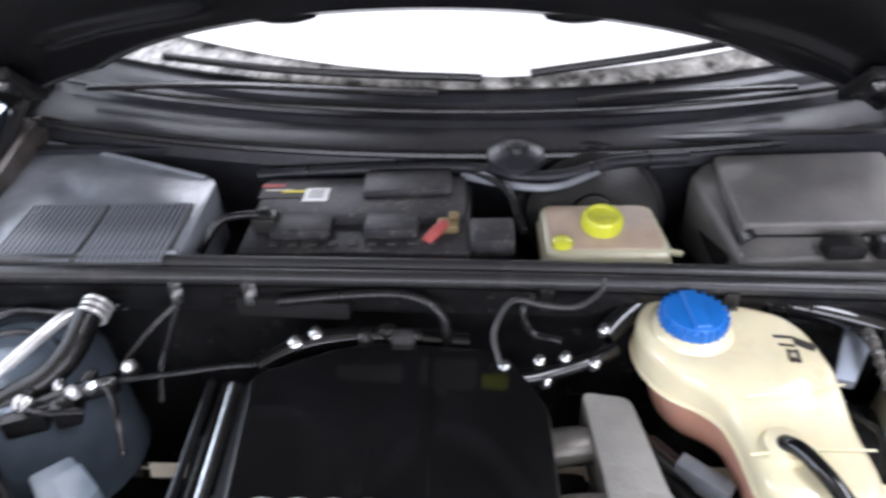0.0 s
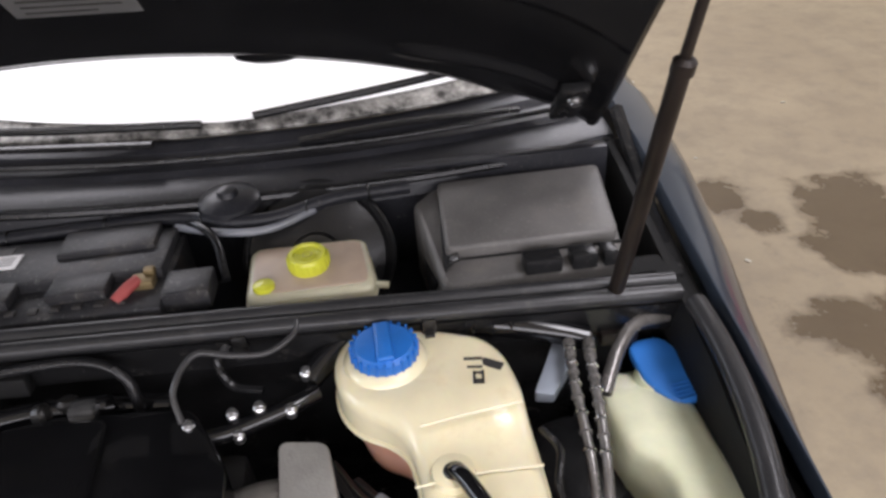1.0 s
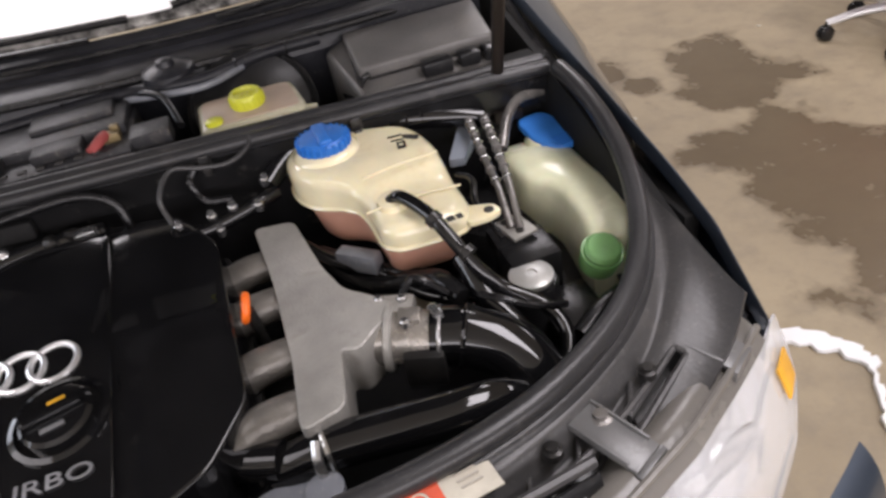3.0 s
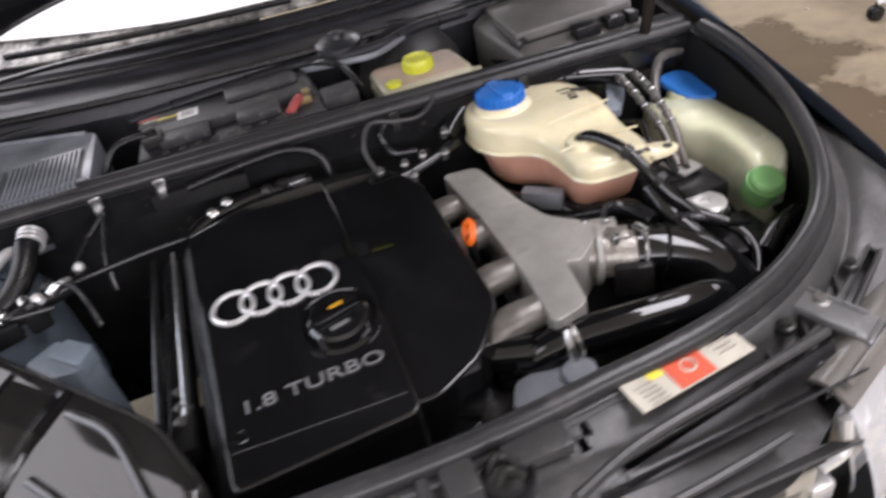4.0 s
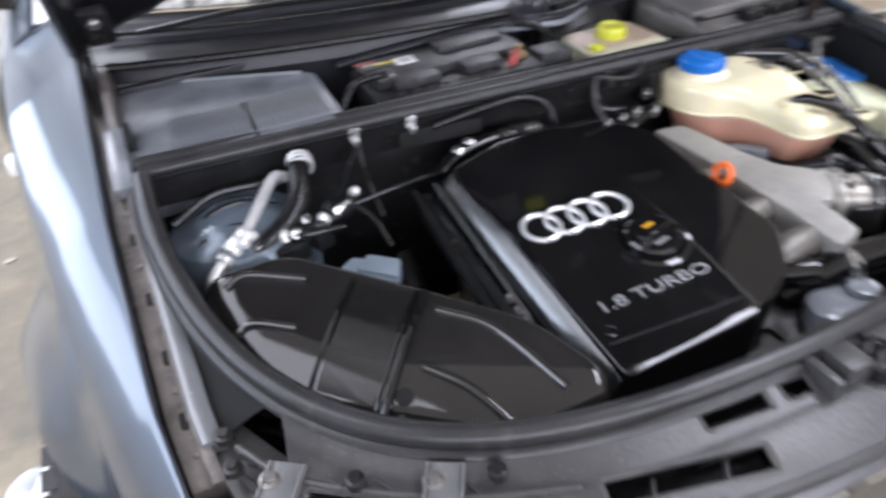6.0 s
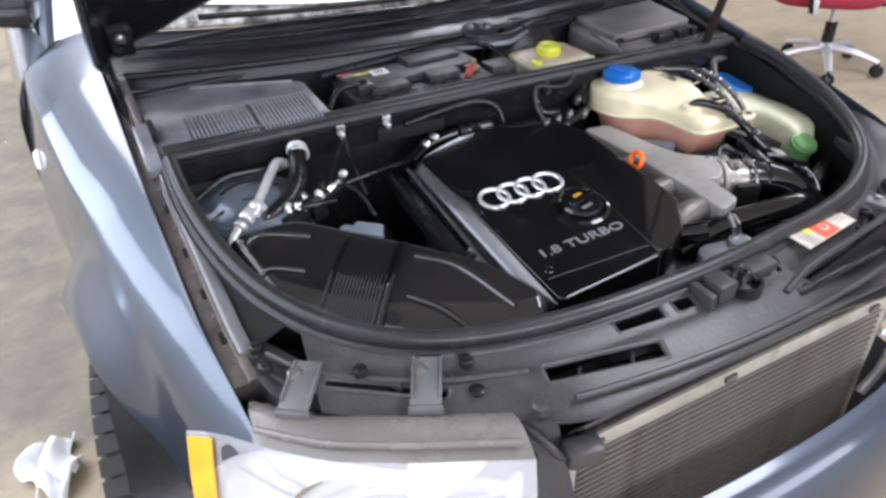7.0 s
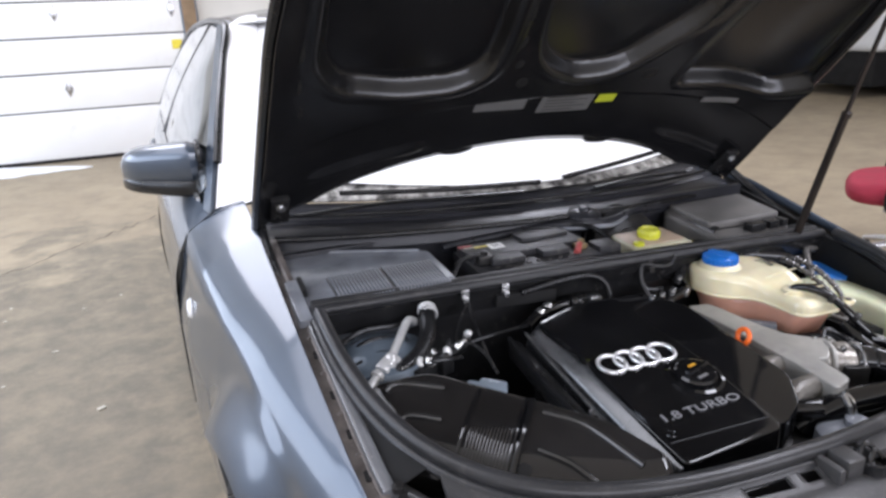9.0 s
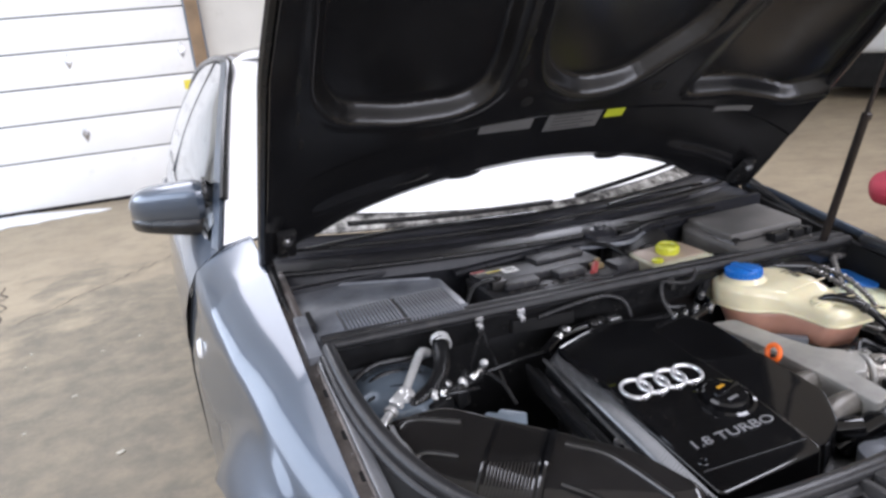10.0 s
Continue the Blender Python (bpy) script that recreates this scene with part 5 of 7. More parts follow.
for i in range(5):
    part("print_bar", box((0.212 + 0.002 * i, 0.081 - 0.0055 * i, LZ(0.212, 0.081 - 0.0055 * i) + 0.001), (0.022, 0.0018, 0.0012), 0, (5, 1.5, 10)), faded_ink, lab, "line of small print")
    part("print_bar", box((0.310 + 0.002 * i, 0.116 - 0.0065 * i, LZ(0.31, 0.116 - 0.0065 * i) + 0.001), (0.022, 0.0018, 0.0012), 0, (5, 1.5, 10)), faded_ink, lab, "line of small print")
# bay floor and under-structure, near-black so the colour carries the depths' shade
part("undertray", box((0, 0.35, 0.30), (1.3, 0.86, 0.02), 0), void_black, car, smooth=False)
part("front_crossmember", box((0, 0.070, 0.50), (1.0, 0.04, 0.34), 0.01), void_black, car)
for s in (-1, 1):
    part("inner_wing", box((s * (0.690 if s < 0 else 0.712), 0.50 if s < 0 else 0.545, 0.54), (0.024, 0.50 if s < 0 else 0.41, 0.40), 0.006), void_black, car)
    # strut tower dome
    part("strut_tower", lathe([(0.09, -0.15), (0.085, -0.02), (0.07, 0.0), (0.04, 0.006), (0, 0.008)], (0.535, 0.60, 0.655), n=28) if s > 0 else lathe([(0.115, -0.20), (0.11, -0.02), (0.095, 0.005), (0.06, 0.012), (0.05, 0.02), (0.0, 0.022)], (s * 0.560, 0.625, 0.770 + lean(s * 0.5)), n=28), turret_blue if s < 0 else black_satin, car, "domed suspension turret")

# condenser in front of the radiator
cond = solid("condenser", box((0.025, -0.004, 0.43), (0.60, 0.012, 0.40), 0.002), cond_fin, "dirty silver air-conditioning condenser with bent fins", "condenser")
part("condenser_top_bar", box((0.022, -0.004, 0.634), (0.66, 0.026, 0.030), 0.005), cond_bar, cond, "pale oxidised top bar")
for x in (-0.300, 0.345):
    part("header_tube", lathe([(0.011, 0), (0.011, 0.42), (0.006, 0.424)], (x, -0.004, 0.225), n=14), cond_bar, cond)
for i in range(30):
    part("fin_tube", box((0.022, -0.012, 0.240 + 0.0128 * i), (0.63, 0.006, 0.0055), 0.001), cond_fin, cond)
for x in (-0.265, -0.02, 0.30):
    part("clip", box((x, -0.019, 0.635), (0.022, 0.006, 0.012), 0.002), runner_grey, cond)
part("bracket", joined(box((0.362, -0.005, 0.60), (0.03, 0.03, 0.03), 0.004), tube([(0.362, -0.01, 0.635), (0.388, -0.01, 0.65), (0.392, 0.0, 0.69)], 0.007, 8, 4)), white_alu, cond, "bright pipe union")
part("pipe", tube([(0.35, -0.015, 0.56), (0.378, -0.03, 0.54), (0.375, -0.03, 0.47), (0.35, -0.025, 0.42)], 0.009, 10, 5), white_alu, cond)
rad = solid("radiator", box((0.02, 0.030, 0.46), (0.66, 0.030, 0.42), 0.006), dark_metal, "dark radiator with a black plastic shroud", "radiator")
part("shroud_rail", tube([(-0.30, -0.012, 0.676), (0.0, -0.014, 0.680), (0.36, -0.010, 0.670)], 0.008, 8, 4), black_satin, rad)
part("shroud_rail", tube([(-0.30, -0.012, 0.660), (0.0, -0.014, 0.664), (0.36, -0.010, 0.655)], 0.006, 8, 4), black_satin, rad)
part("shroud", sheet(lambda u, v: (-0.31 + 0.68 * u, -0.040 + 0.03 * v, 0.716 - 0.04 * v), 16, 3, 0.003), grey_plastic, rad)


# bumper cover, dropped forward
def bumper_f(u, v):
    x = -0.80 + 1.6 * u
    y = -0.095 + 0.20 * (abs(x) / 0.8) ** 2.4
    a = 0.5 * math.pi * v
    return (x, y - 0.075 * math.sin(a), 0.505 - 0.16 * (1 - math.cos(a)) - 0.10 * max(0, v - 0.7))


solid("bumper_cover", sheet(bumper_f, 40, 12, 0.004), paint, "loosened blue-grey bumper cover sagging below the radiator", "bumper")

# ---- bulkhead, rain tray, cross bar ----
part("bulkhead", box((0, 0.735, 0.63), (1.34, 0.02, 0.40), 0.004), black_satin, car)
part("tray_floor", box((0, 0.87, 0.715), (1.36, 0.26, 0.02), 0.003), cowl_plastic, car)
part("tray_back", box((0, 1.0, 0.80), (1.36, 0.02, 0.19), 0.003), cowl_plastic, car)


def bar_pt(x, dy, dz):
    return (x, 0.704 + 0.010 * math.cos(x * 2.2) + dy, 0.848 + lean(x) * 1.05 + dz)


XS = [-0.668 + 1.350 * i / 20 for i in range(21)]
bar = part("bulkhead_seal_bar", tube([bar_pt(x, 0.012, -0.014) for x in XS], 0.020, 12, 2, sx=0.75), cowl_plastic, car, "black cross bar with a double rubber seal")
part("seal_strip", tube([bar_pt(x, -0.006, 0.000) for x in XS], 0.0115, 10, 2), seal_rubber, bar)
part("seal_strip", tube([bar_pt(x, 0.016, 0.003) for x in XS], 0.0115, 10, 2), seal_rubber, bar)
part("bar_apron", sheet(lambda u, v: bar_pt(-0.665 + 1.345 * u, -0.010 + 0.012 * v, -0.012 - 0.05 * v), 20, 3, 0.003), black_satin, bar)
for x in (-0.348, -0.252, 0.13, 0.36):
    part("clip", moved(joined(box((0, 0, 0), (0.018, 0.006, 0.022), 0.002), box((0, -0.006, -0.012), (0.012, 0.010, 0.014), 0.002)), Matrix.Translation(bar_pt(x, -0.018, -0.012))), steel if x < 0 else dark_metal, bar, "zinc spring clip")
part("wiring_duct", box((-0.20, 0.700, 0.812), (0.15, 0.020, 0.030), 0.006, (0, 4, 0)), void_black, bar)

# added near-black box, covering fender paint that would brighten this dark corner
part("corner_dark_fill", box((0.665, 0.755, 0.765), (0.075, 0.05, 0.13), 0.006), void_black, car)
# cowl filter panel
CP = fillet([(-0.672, 0.718), (-0.350, 0.728), (-0.352, 0.905), (-0.376, 0.925), (-0.690, 1.04)], 0.012)
cpanel = solid("filter_cover", prism(CP, 0.78, lambda x, y: 0.872 + 0.05 * (y - 0.72), 0.005), panel_grey, "weathered grey plastic cover of the cabin air filter", "cover")
for i in range(31):
    x = -0.606 + 0.0078 * i
    if abs(x + 0.489) < 0.005:
        continue
    part("vent_slat", box((x, 0.780, 0.8785), (0.0042, 0.128, 0.0060), 0, (2.9, 0, 0)), panel_grey, cpanel)
part("vent_ground", box((-0.489, 0.780, 0.8745), (0.246, 0.134, 0.004), 0.001, (2.9, 0, 0)), grey_plastic, cpanel, "dark ground of the vent")
part("cover_lip", tube([(-0.655, 0.728, 0.874), (-0.355, 0.737, 0.874)], 0.004, 6, 2), panel_grey, cpanel)
part("cover_step", tube([(-0.372, 0.915, 0.882), (-0.52, 0.975, 0.885), (-0.68, 1.03, 0.888)], 0.004, 8, 3), panel_grey, cpanel)

# ---- engine cover ----
def deck(x, y):
    return float(np.interp(y, (0.14, 0.17, 0.30, 0.42, 0.66), (0.742, 0.748, 0.770, 0.789, 0.806))) - 0.30 * max(0, x - 0.0) ** 1.3


def wing(x, y):
    return deck(0, y) - 0.008 - 0.05 * max(0, x)


cover = solid("engine_cover", domed(fillet([(-0.204, 0.186), (-0.222, 0.600), (-0.10, 0.648), (0.075, 0.638), (0.124, 0.552), (0.132, 0.278), (0.086, 0.212), (0.022, 0.178)], 0.016), 0.60, wing, 0.004, 0.007), black_gloss, "glossy black plastic engine cover with silver badge and lettering", "engine cover")
part("raised_deck", domed(fillet([(-0.212, 0.150), (-0.230, 0.590), (-0.12, 0.634), (-0.015, 0.628), (-0.004, 0.33), (-0.002, 0.163)], 0.014), 0.66, deck, 0.004, 0.007), black_gloss, cover)
ROUND = [(0.0, 0.0)]
for size, ang in [(0.004, 12), (0.004, 25), (0.004, 36)] + [(0.0040, 40 + 1.2 * k) for k in range(8)] + [(0.004, 53), (0.004, 57), (0.004, 64), (0.005, 74), (0.005, 83)]:
    ROUND.append((ROUND[-1][0] + size * math.cos(radians(ang)), ROUND[-1][1] + size * math.sin(radians(ang))))
part("side_shoulder", loft([[(-0.194 - a - 0.042 * (y - 0.15), y, deck(-0.2, y) - 0.001 - b) for a, b in ROUND + [(0.050, 0.110), (0.0, 0.110)]] for y in [0.158 + 0.435 * i / 20 for i in range(21)]]), shoulder_sheen, cover)
for i in range(66):
    y = 0.172 + 0.0063 * i
    part("shoulder_rib", tube([(-0.194 - a - 0.042 * (y - 0.15), y, deck(-0.2, y) - 0.0014 - b) for a, b in ROUND[2:13]], 0.0006, 6, 2), shoulder_sheen, cover)
for i in range(26):
    y = 0.205 + 0.0042 * i
    part("grip_line", box((-0.160, y, deck(-0.15, y) + 0.0003), (0.105 - 0.0008 * i, 0.0016, 0.0014), 0, (8, 0, 0)), black_gloss, cover)
fr = deck(0, 0.40) + 0.001
for i in range(4):
    part("badge_ring", moved(disc_ring((0, 0, 0), 0.0262, 0.0036, n=40, m=8), pose(-0.1775 + 0.0367 * i, 0.400, fr, 8, 0, 0)), badge_silver, cover, "silver badge ring")
tm = pose(-0.190, 0.236, deck(-0.1, 0.245) + 0.0012, 9, 0, 1.5)
part("lettering", lettering("1.8 TURBO", 0.0245, tm, 0.0008, 1.46), silver_print, cover, "silver raised lettering")
part("deck_line", tube([(-0.205, 0.196, deck(-0.2, 0.196) + 0.0005), (-0.01, 0.190, deck(-0.1, 0.19) + 0.0005)], 0.0012, 6, 2), black_satin, cover)
oc = Vector((-0.056, 0.318, deck(-0.05, 0.318)))
ocap = part("oil_cap_well", lathe([(0.052, -0.006), (0.052, 0.003), (0.046, 0.005), (0.043, -0.002), (0.0, -0.004)], oc, (0, -0.15, 1), 36), black_gloss, cover)
part("oil_cap", lathe([(0.038, -0.004), (0.038, 0.010), (0.034, 0.014), (0.0, 0.014)], oc, (0, -0.15, 1), 32), black_gloss, ocap)
part("cap_grip", moved(box((0, 0, 0), (0.060, 0.012, 0.012), 0.004), Matrix.Translation(oc + Vector((0, -0.004, 0.018))) @ pose(0, 0, 0, 8, 0, 14)), black_gloss, ocap)
part("cap_print", moved(box((0, 0, 0), (0.018, 0.006, 0.0008), 0), Matrix.Translation(oc + Vector((0.002, 0.012, 0.0172))) @ pose(0, 0, 0, 8, 0, 14)), oil_orange, ocap, "small orange oil-can print")
part("cap_print", moved(box((0, 0, 0), (0.024, 0.006, 0.0008), 0), Matrix.Translation(oc + Vector((0.0, -0.020, 0.0125))) @ pose(0, 0, 0, 8, 0, 14)), silver_print, ocap, "small grey print")
part("screw_boss", disc_ring((-0.192, 0.212, deck(-0.19, 0.212) + 0.001), 0.008, 0.0014, n=18, m=6), black_gloss, cover)
# coil wiring rail beside the cover
railing = solid("wiring_rail", box((-0.272, 0.44, 0.720), (0.030, 0.36, 0.035), 0.006, (6, 0, 0)), black_satin, "black wiring rail beside the engine cover", "wiring rail")
part("rail_pipe", tube([(-0.290, 0.28, 0.735), (-0.292, 0.44, 0.752), (-0.290, 0.60, 0.772)], 0.006, 8, 4), black_rubber, railing)
part("rail_pipe", tube([(-0.258, 0.29, 0.742), (-0.258, 0.44, 0.762), (-0.258, 0.59, 0.782)], 0.0035, 8, 4), steel, railing)
for y in (0.285, 0.305, 0.33):
    part("rail_screw", lathe([(0.007, 0), (0.007, 0.006), (0.003, 0.007)], (-0.264, y, 0.738 + 0.1 * (y - 0.28)), n=10), steel, railing)
# engine block below
block = solid("engine_block", joined(box((-0.06, 0.38, 0.53), (0.34, 0.46, 0.24), 0.02), box((0.0, 0.60, 0.60), (0.24, 0.10, 0.20), 0.02), box((0.12, 0.36, 0.60), (0.12, 0.40, 0.12), 0.02)), dark_metal, "oily dark engine block under its cover", "engine")

# ---- air filter box ----
def lid(x, y):
    front = max(0, min(1, 1 - ((x + 0.618) * 0.595 + (y - 0.325) * 0.804) / 0.105))
    left = max(0, 1 - (x + 0.628) / 0.05)
    return 0.770 + 0.185 * (y - 0.25) + 0.05 * (x + 0.47) - 0.030 * front ** 2 - 0.012 * left ** 2 - 1.2 * max(0, 0.16 - y) ** 1.5


AB = fillet([(-0.628, 0.500), (-0.505, 0.490), (-0.440, 0.425), (-0.362, 0.350), (-0.275, 0.262), (-0.232, 0.165), (-0.245, 0.130), (-0.352, 0.128), (-0.474, 0.220), (-0.548, 0.266), (-0.618, 0.325)], 0.03)
airbox = solid("air_filter_box", domed(AB, 0.62, lid, 0.016, 0.007), airbox_black, "glossy black plastic air filter box with raised ribs", "air filter box")
for pts in ([(-0.598, 0.462), (-0.572, 0.470), (-0.500, 0.428)], [(-0.603, 0.390), (-0.578, 0.392), (-0.532, 0.362)], [(-0.372, 0.312), (-0.322, 0.258), (-0.285, 0.160)], [(-0.415, 0.250), (-0.378, 0.205), (-0.345, 0.140)]):
    part("lid_rib", tube([(x, y, lid(x, y) + 0.0015) for x, y in pts], 0.0060, 12, 6, sx=0.9), rib_highlight, airbox)
a, b = Vector((-0.372, 0.345)), Vector((-0.476, 0.226))
dirn = (b - a).normalized()
nrm = Vector((dirn.y, -dirn.x))
if nrm.x > 0:
    nrm = -nrm
part("lid_seam", tube([(*(a + (b - a) * t), lid(*(a + (b - a) * t)) + 0.001) for t in (0.02, 0.5, 0.98)], 0.0065, 8, 3), black_gloss, airbox)
for i in range(14):
    o = nrm * (0.012 + 0.0054 * i)
    p, q = a + o + dirn * 0.01, b + o - dirn * 0.008
    part("lid_corrugation", tube([(*(p.lerp(q, t)), lid(*(p.lerp(q, t))) + 0.0002) for t in (0, 0.5, 1)], 0.0024, 8, 2), airbox_black, airbox)
for k in (0.092, 0.010):
    p, q = a + nrm * k + dirn * 0.004, b + nrm * k - dirn * 0.004
    part("lid_seam", tube([(*(p.lerp(q, t)), lid(*(p.lerp(q, t))) + 0.0005) for t in (0, 0.5, 1)], 0.0035, 8, 2), black_gloss, airbox)
part("lid_hole", lathe([(0.011, -0.002), (0.011, 0.001), (0.008, 0.0015), (0.0, 0.0015)], (-0.447, 0.234, lid(-0.447, 0.234) - 0.0005), (-0.2, -0.40, 0.88), 20), void_black, airbox, "dark screw hole")
part("box_lower", prism(fillet([(-0.625, 0.495), (-0.50, 0.48), (-0.36, 0.34), (-0.25, 0.16), (-0.36, 0.135), (-0.55, 0.262), (-0.612, 0.335)], 0.03), 0.42, 0.66, 0.01), black_satin, airbox)
part("side_flange", tube([(x, y, lid(x, y) - 0.040) for x, y in ((-0.612, 0.322), (-0.545, 0.258), (-0.474, 0.212), (-0.36, 0.124))], 0.006, 8, 4), airbox_black, airbox)
part("side_screw", lathe([(0.009, 0), (0.009, 0.008), (0.005, 0.010)], (-0.405, 0.125, 0.718), n=12), mat("brass_screw", (0.45, 0.38, 0.14), 0.4, 0.8), airbox, "small brass-coloured screw")
part("side_screw", lathe([(0.009, 0), (0.009, 0.008), (0.005, 0.010)], (-0.462, 0.208, 0.738), n=12), steel, airbox)

# relay housing behind the air box
relay = solid("relay_housing", prism(fillet([(-0.462, 0.470), (-0.425, 0.498), (-0.372, 0.455), (-0.388, 0.418), (-0.425, 0.425)], 0.006), 0.60, lambda x, y: 0.765 - 0.05 * (0.5 - y), 0.004), blue_box, "slate blue-grey plastic housing behind the air filter box", "housing")
part("lid", prism(fillet([(-0.430, 0.462), (-0.405, 0.484), (-0.368, 0.452), (-0.384, 0.420)], 0.005), 0.745, lambda x, y: 0.772 - 0.05 * (0.5 - y), 0.003), blue_box, relay)

# ---- coolant expansion tank ----
TK = [(0.238, 0.675), (0.243, 0.625), (0.264, 0.588), (0.300, 0.567), (0.320, 0.545), (0.327, 0.510), (0.330, 0.449), (0.346, 0.431), (0.385, 0.427), (0.440, 0.426), (0.456, 0.462), (0.456, 0.530), (0.455, 0.610), (0.446, 0.655), (0.428, 0.680), (0.390, 0.696), (0.345, 0.712), (0.260, 0.716)]
tank = solid("coolant_tank", domed(fillet(TK, 0.022), 0.770, lambda x, y: 0.806 + 0.020 * smooth_step(0.52, 0.60, y) - 0.010 * smooth_step(0.40, 0.47, x), 0.017, 0.008), tank_cream, "cream plastic coolant expansion tank, pink coolant showing below", "coolant tank")
SHR = [(0.372 + (x - 0.372) * 0.92, 0.575 + (y - 0.575) * 0.92) for x, y in TK]
part("lower_half", prism(fillet(SHR, 0.022), 0.706, 0.772, 0.016, 4, 0.84), tank_pink, tank, "translucent lower half with pinkish coolant")
part("weld_seam", tube([(x, y, 0.774) for x, y in fillet(TK, 0.022, 3)], 0.0035, 6, 1, closed=True), tank_cream, tank)
part("neck", lathe([(0.052, -0.004), (0.050, 0.006), (0.042, 0.013), (0.036, 0.014)], (0.303, 0.655, 0.822), n=32), tank_cream, tank)
cap = part("tank_cap", lathe([(0.038, 0.0), (0.0395, 0.005), (0.039, 0.017), (0.034, 0.022), (0.012, 0.024), (0.0, 0.024)], (0.303, 0.655, 0.830), n=36), blue_cap, tank, "blue screw cap")
for i in range(24):
    a0 = 2 * math.pi * i / 24
    part("cap_rib", box((0.303 + 0.0392 * math.cos(a0), 0.655 + 0.0392 * math.sin(a0), 0.843), (0.004, 0.003, 0.016), 0.001, (0, 0, math.degrees(a0))), blue_cap, cap)
part("cap_grip", box((0.303, 0.655, 0.8540), (0.020, 0.066, 0.007), 0.0035, (0, 0, 3), 3), blue_cap, cap)
part("tank_ear", prism(fillet([(0.440, 0.470), (0.486, 0.452), (0.490, 0.432), (0.470, 0.424), (0.440, 0.425)], 0.008), 0.778, 0.786, 0.002), tank_cream, tank)
part("ear_hole", lathe([(0.007, 0), (0.007, 0.001), (0.0, 0.001)], (0.474, 0.440, 0.7862), n=14), ink, tank, "dark bolt hole")
part("hose_boss", lathe([(0.024, -0.002), (0.022, 0.008), (0.014, 0.010)], (0.362, 0.492, 0.806), n=22), tank_cream, tank)
for x, y, w, h, rz in ((0.405, 0.622, 0.018, 0.003, -8), (0.402, 0.605, 0.003, 0.020, -8), (0.412, 0.605, 0.003, 0.020, -8), (0.407, 0.612, 0.010, 0.003, -8), (0.407, 0.600, 0.010, 0.003, -8), (0.407, 0.596, 0.010, 0.003, -8), (0.426, 0.626, 0.026, 0.012, -32), (0.405, 0.636, 0.022, 0.004, -6)):
    part("print_bar", box((x, y, 0.8243 if x > 0.415 else 0.8268), (w, h, 0.0008), 0, (0, 0, rz)), ink, tank, "dark symbol moulded on the tank")
for x, w in ((0.408, 0.006), (0.418, 0.010), (0.430, 0.008)):
    part("print_bar", box((x, 0.424, 0.8025), (w, 0.010, 0.0012), 0, (0, 0, 5)), ink, tank, "dark level marks")
part("seam_line", tube([(0.335, 0.545, 0.826), (0.39, 0.552, 0.828), (0.448, 0.565, 0.822)], 0.0015, 6, 3), tank_cream, tank)
part("seam_line", tube([(0.322, 0.48, 0.811), (0.38, 0.486, 0.812), (0.455, 0.492, 0.803)], 0.0015, 6, 3), tank_cream, tank)

tank.location.z -= 0.012

# ---- washer tank ----
def washer_body():
    rows = []
    for y, cx, w, top, bot in ((0.688, 0.628, 0.036, 0.706, 0.66), (0.672, 0.625, 0.050, 0.718, 0.62), (0.62, 0.622, 0.058, 0.730, 0.58), (0.575, 0.624, 0.058, 0.730, 0.56), (0.545, 0.628, 0.054, 0.729, 0.55), (0.528, 0.638, 0.044, 0.729, 0.54), (0.50, 0.643, 0.041, 0.728, 0.54), (0.455, 0.643, 0.042, 0.724, 0.53), (0.432, 0.640, 0.040, 0.722, 0.54), (0.410, 0.634, 0.036, 0.714, 0.56), (0.396, 0.626, 0.026, 0.698, 0.58)):
        zc, hz = (top + bot) / 2, (top - bot) / 2
        sec = []
        for j in range(28):
            a = 2 * math.pi * j / 28
            c, sn = math.cos(a), math.sin(a)
            sec.append((cx + w * math.copysign(abs(c) ** 0.34, c), y, zc + hz * math.copysign(abs(sn) ** 0.34, sn)))
        rows.append(sec)
    return loft(rows)


washer = solid("washer_tank", washer_body(), washer_poly, "pale green translucent washer fluid tank", "washer tank")
part("lower_cap", lathe([(0.027, -0.03), (0.0275, -0.012), (0.0255, -0.009), (0.0275, -0.005), (0.0275, 0.002), (0.0255, 0.005), (0.026, 0.010), (0.021, 0.015), (0.010, 0.013), (0.0, 0.012)], (0.608, 0.388, 0.686), (0.0, -0.42, 0.90), 26), washer_green, washer, "green tinted end of the tank")
part("cap_band", disc_ring((0.608, 0.387, 0.688), 0.0272, 0.0026, (0.0, -0.42, 0.90), 28, 6), washer_green, washer)
part("neck", lathe([(0.036, -0.03), (0.034, 0.0), (0.030, 0.012)], (0.650, 0.652, 0.722), (0.02, -0.12, 1), 24), washer_poly, washer)
wcap = part("filler_cap", moved(prism(fillet([(-0.030, 0.052), (0.022, 0.052), (0.036, 0.0), (0.034, -0.052), (-0.010, -0.056), (-0.034, -0.012)], 0.018), 0, 0.013, 0.005, 3), pose(0.655, 0.655, 0.728, 8, 0, 8)), light_blue_cap, washer, "lighter blue hinged filler cap")
for i in range(5):
    part("cap_ridge", moved(box((0.012, -0.026 - 0.0062 * i, 0.0135), (0.040, 0.003, 0.003), 0.001), pose(0.655, 0.655, 0.728, 8, 0, 8)), light_blue_cap, wcap)
part("cap_hinge", box((0.642, 0.587, 0.722), (0.022, 0.012, 0.014), 0.003), black_satin, wcap)

# ---- brake fluid reservoir and booster ----
booster = solid("brake_booster", lathe([(0.06, -0.05), (0.105, -0.04), (0.112, 0.0), (0.100, 0.03), (0.05, 0.045), (0, 0.046)], (0.215, 0.925, 0.795), (0, -0.85, 0.45), 36), black_satin, "round black brake servo behind the fluid reservoir", "brake servo")
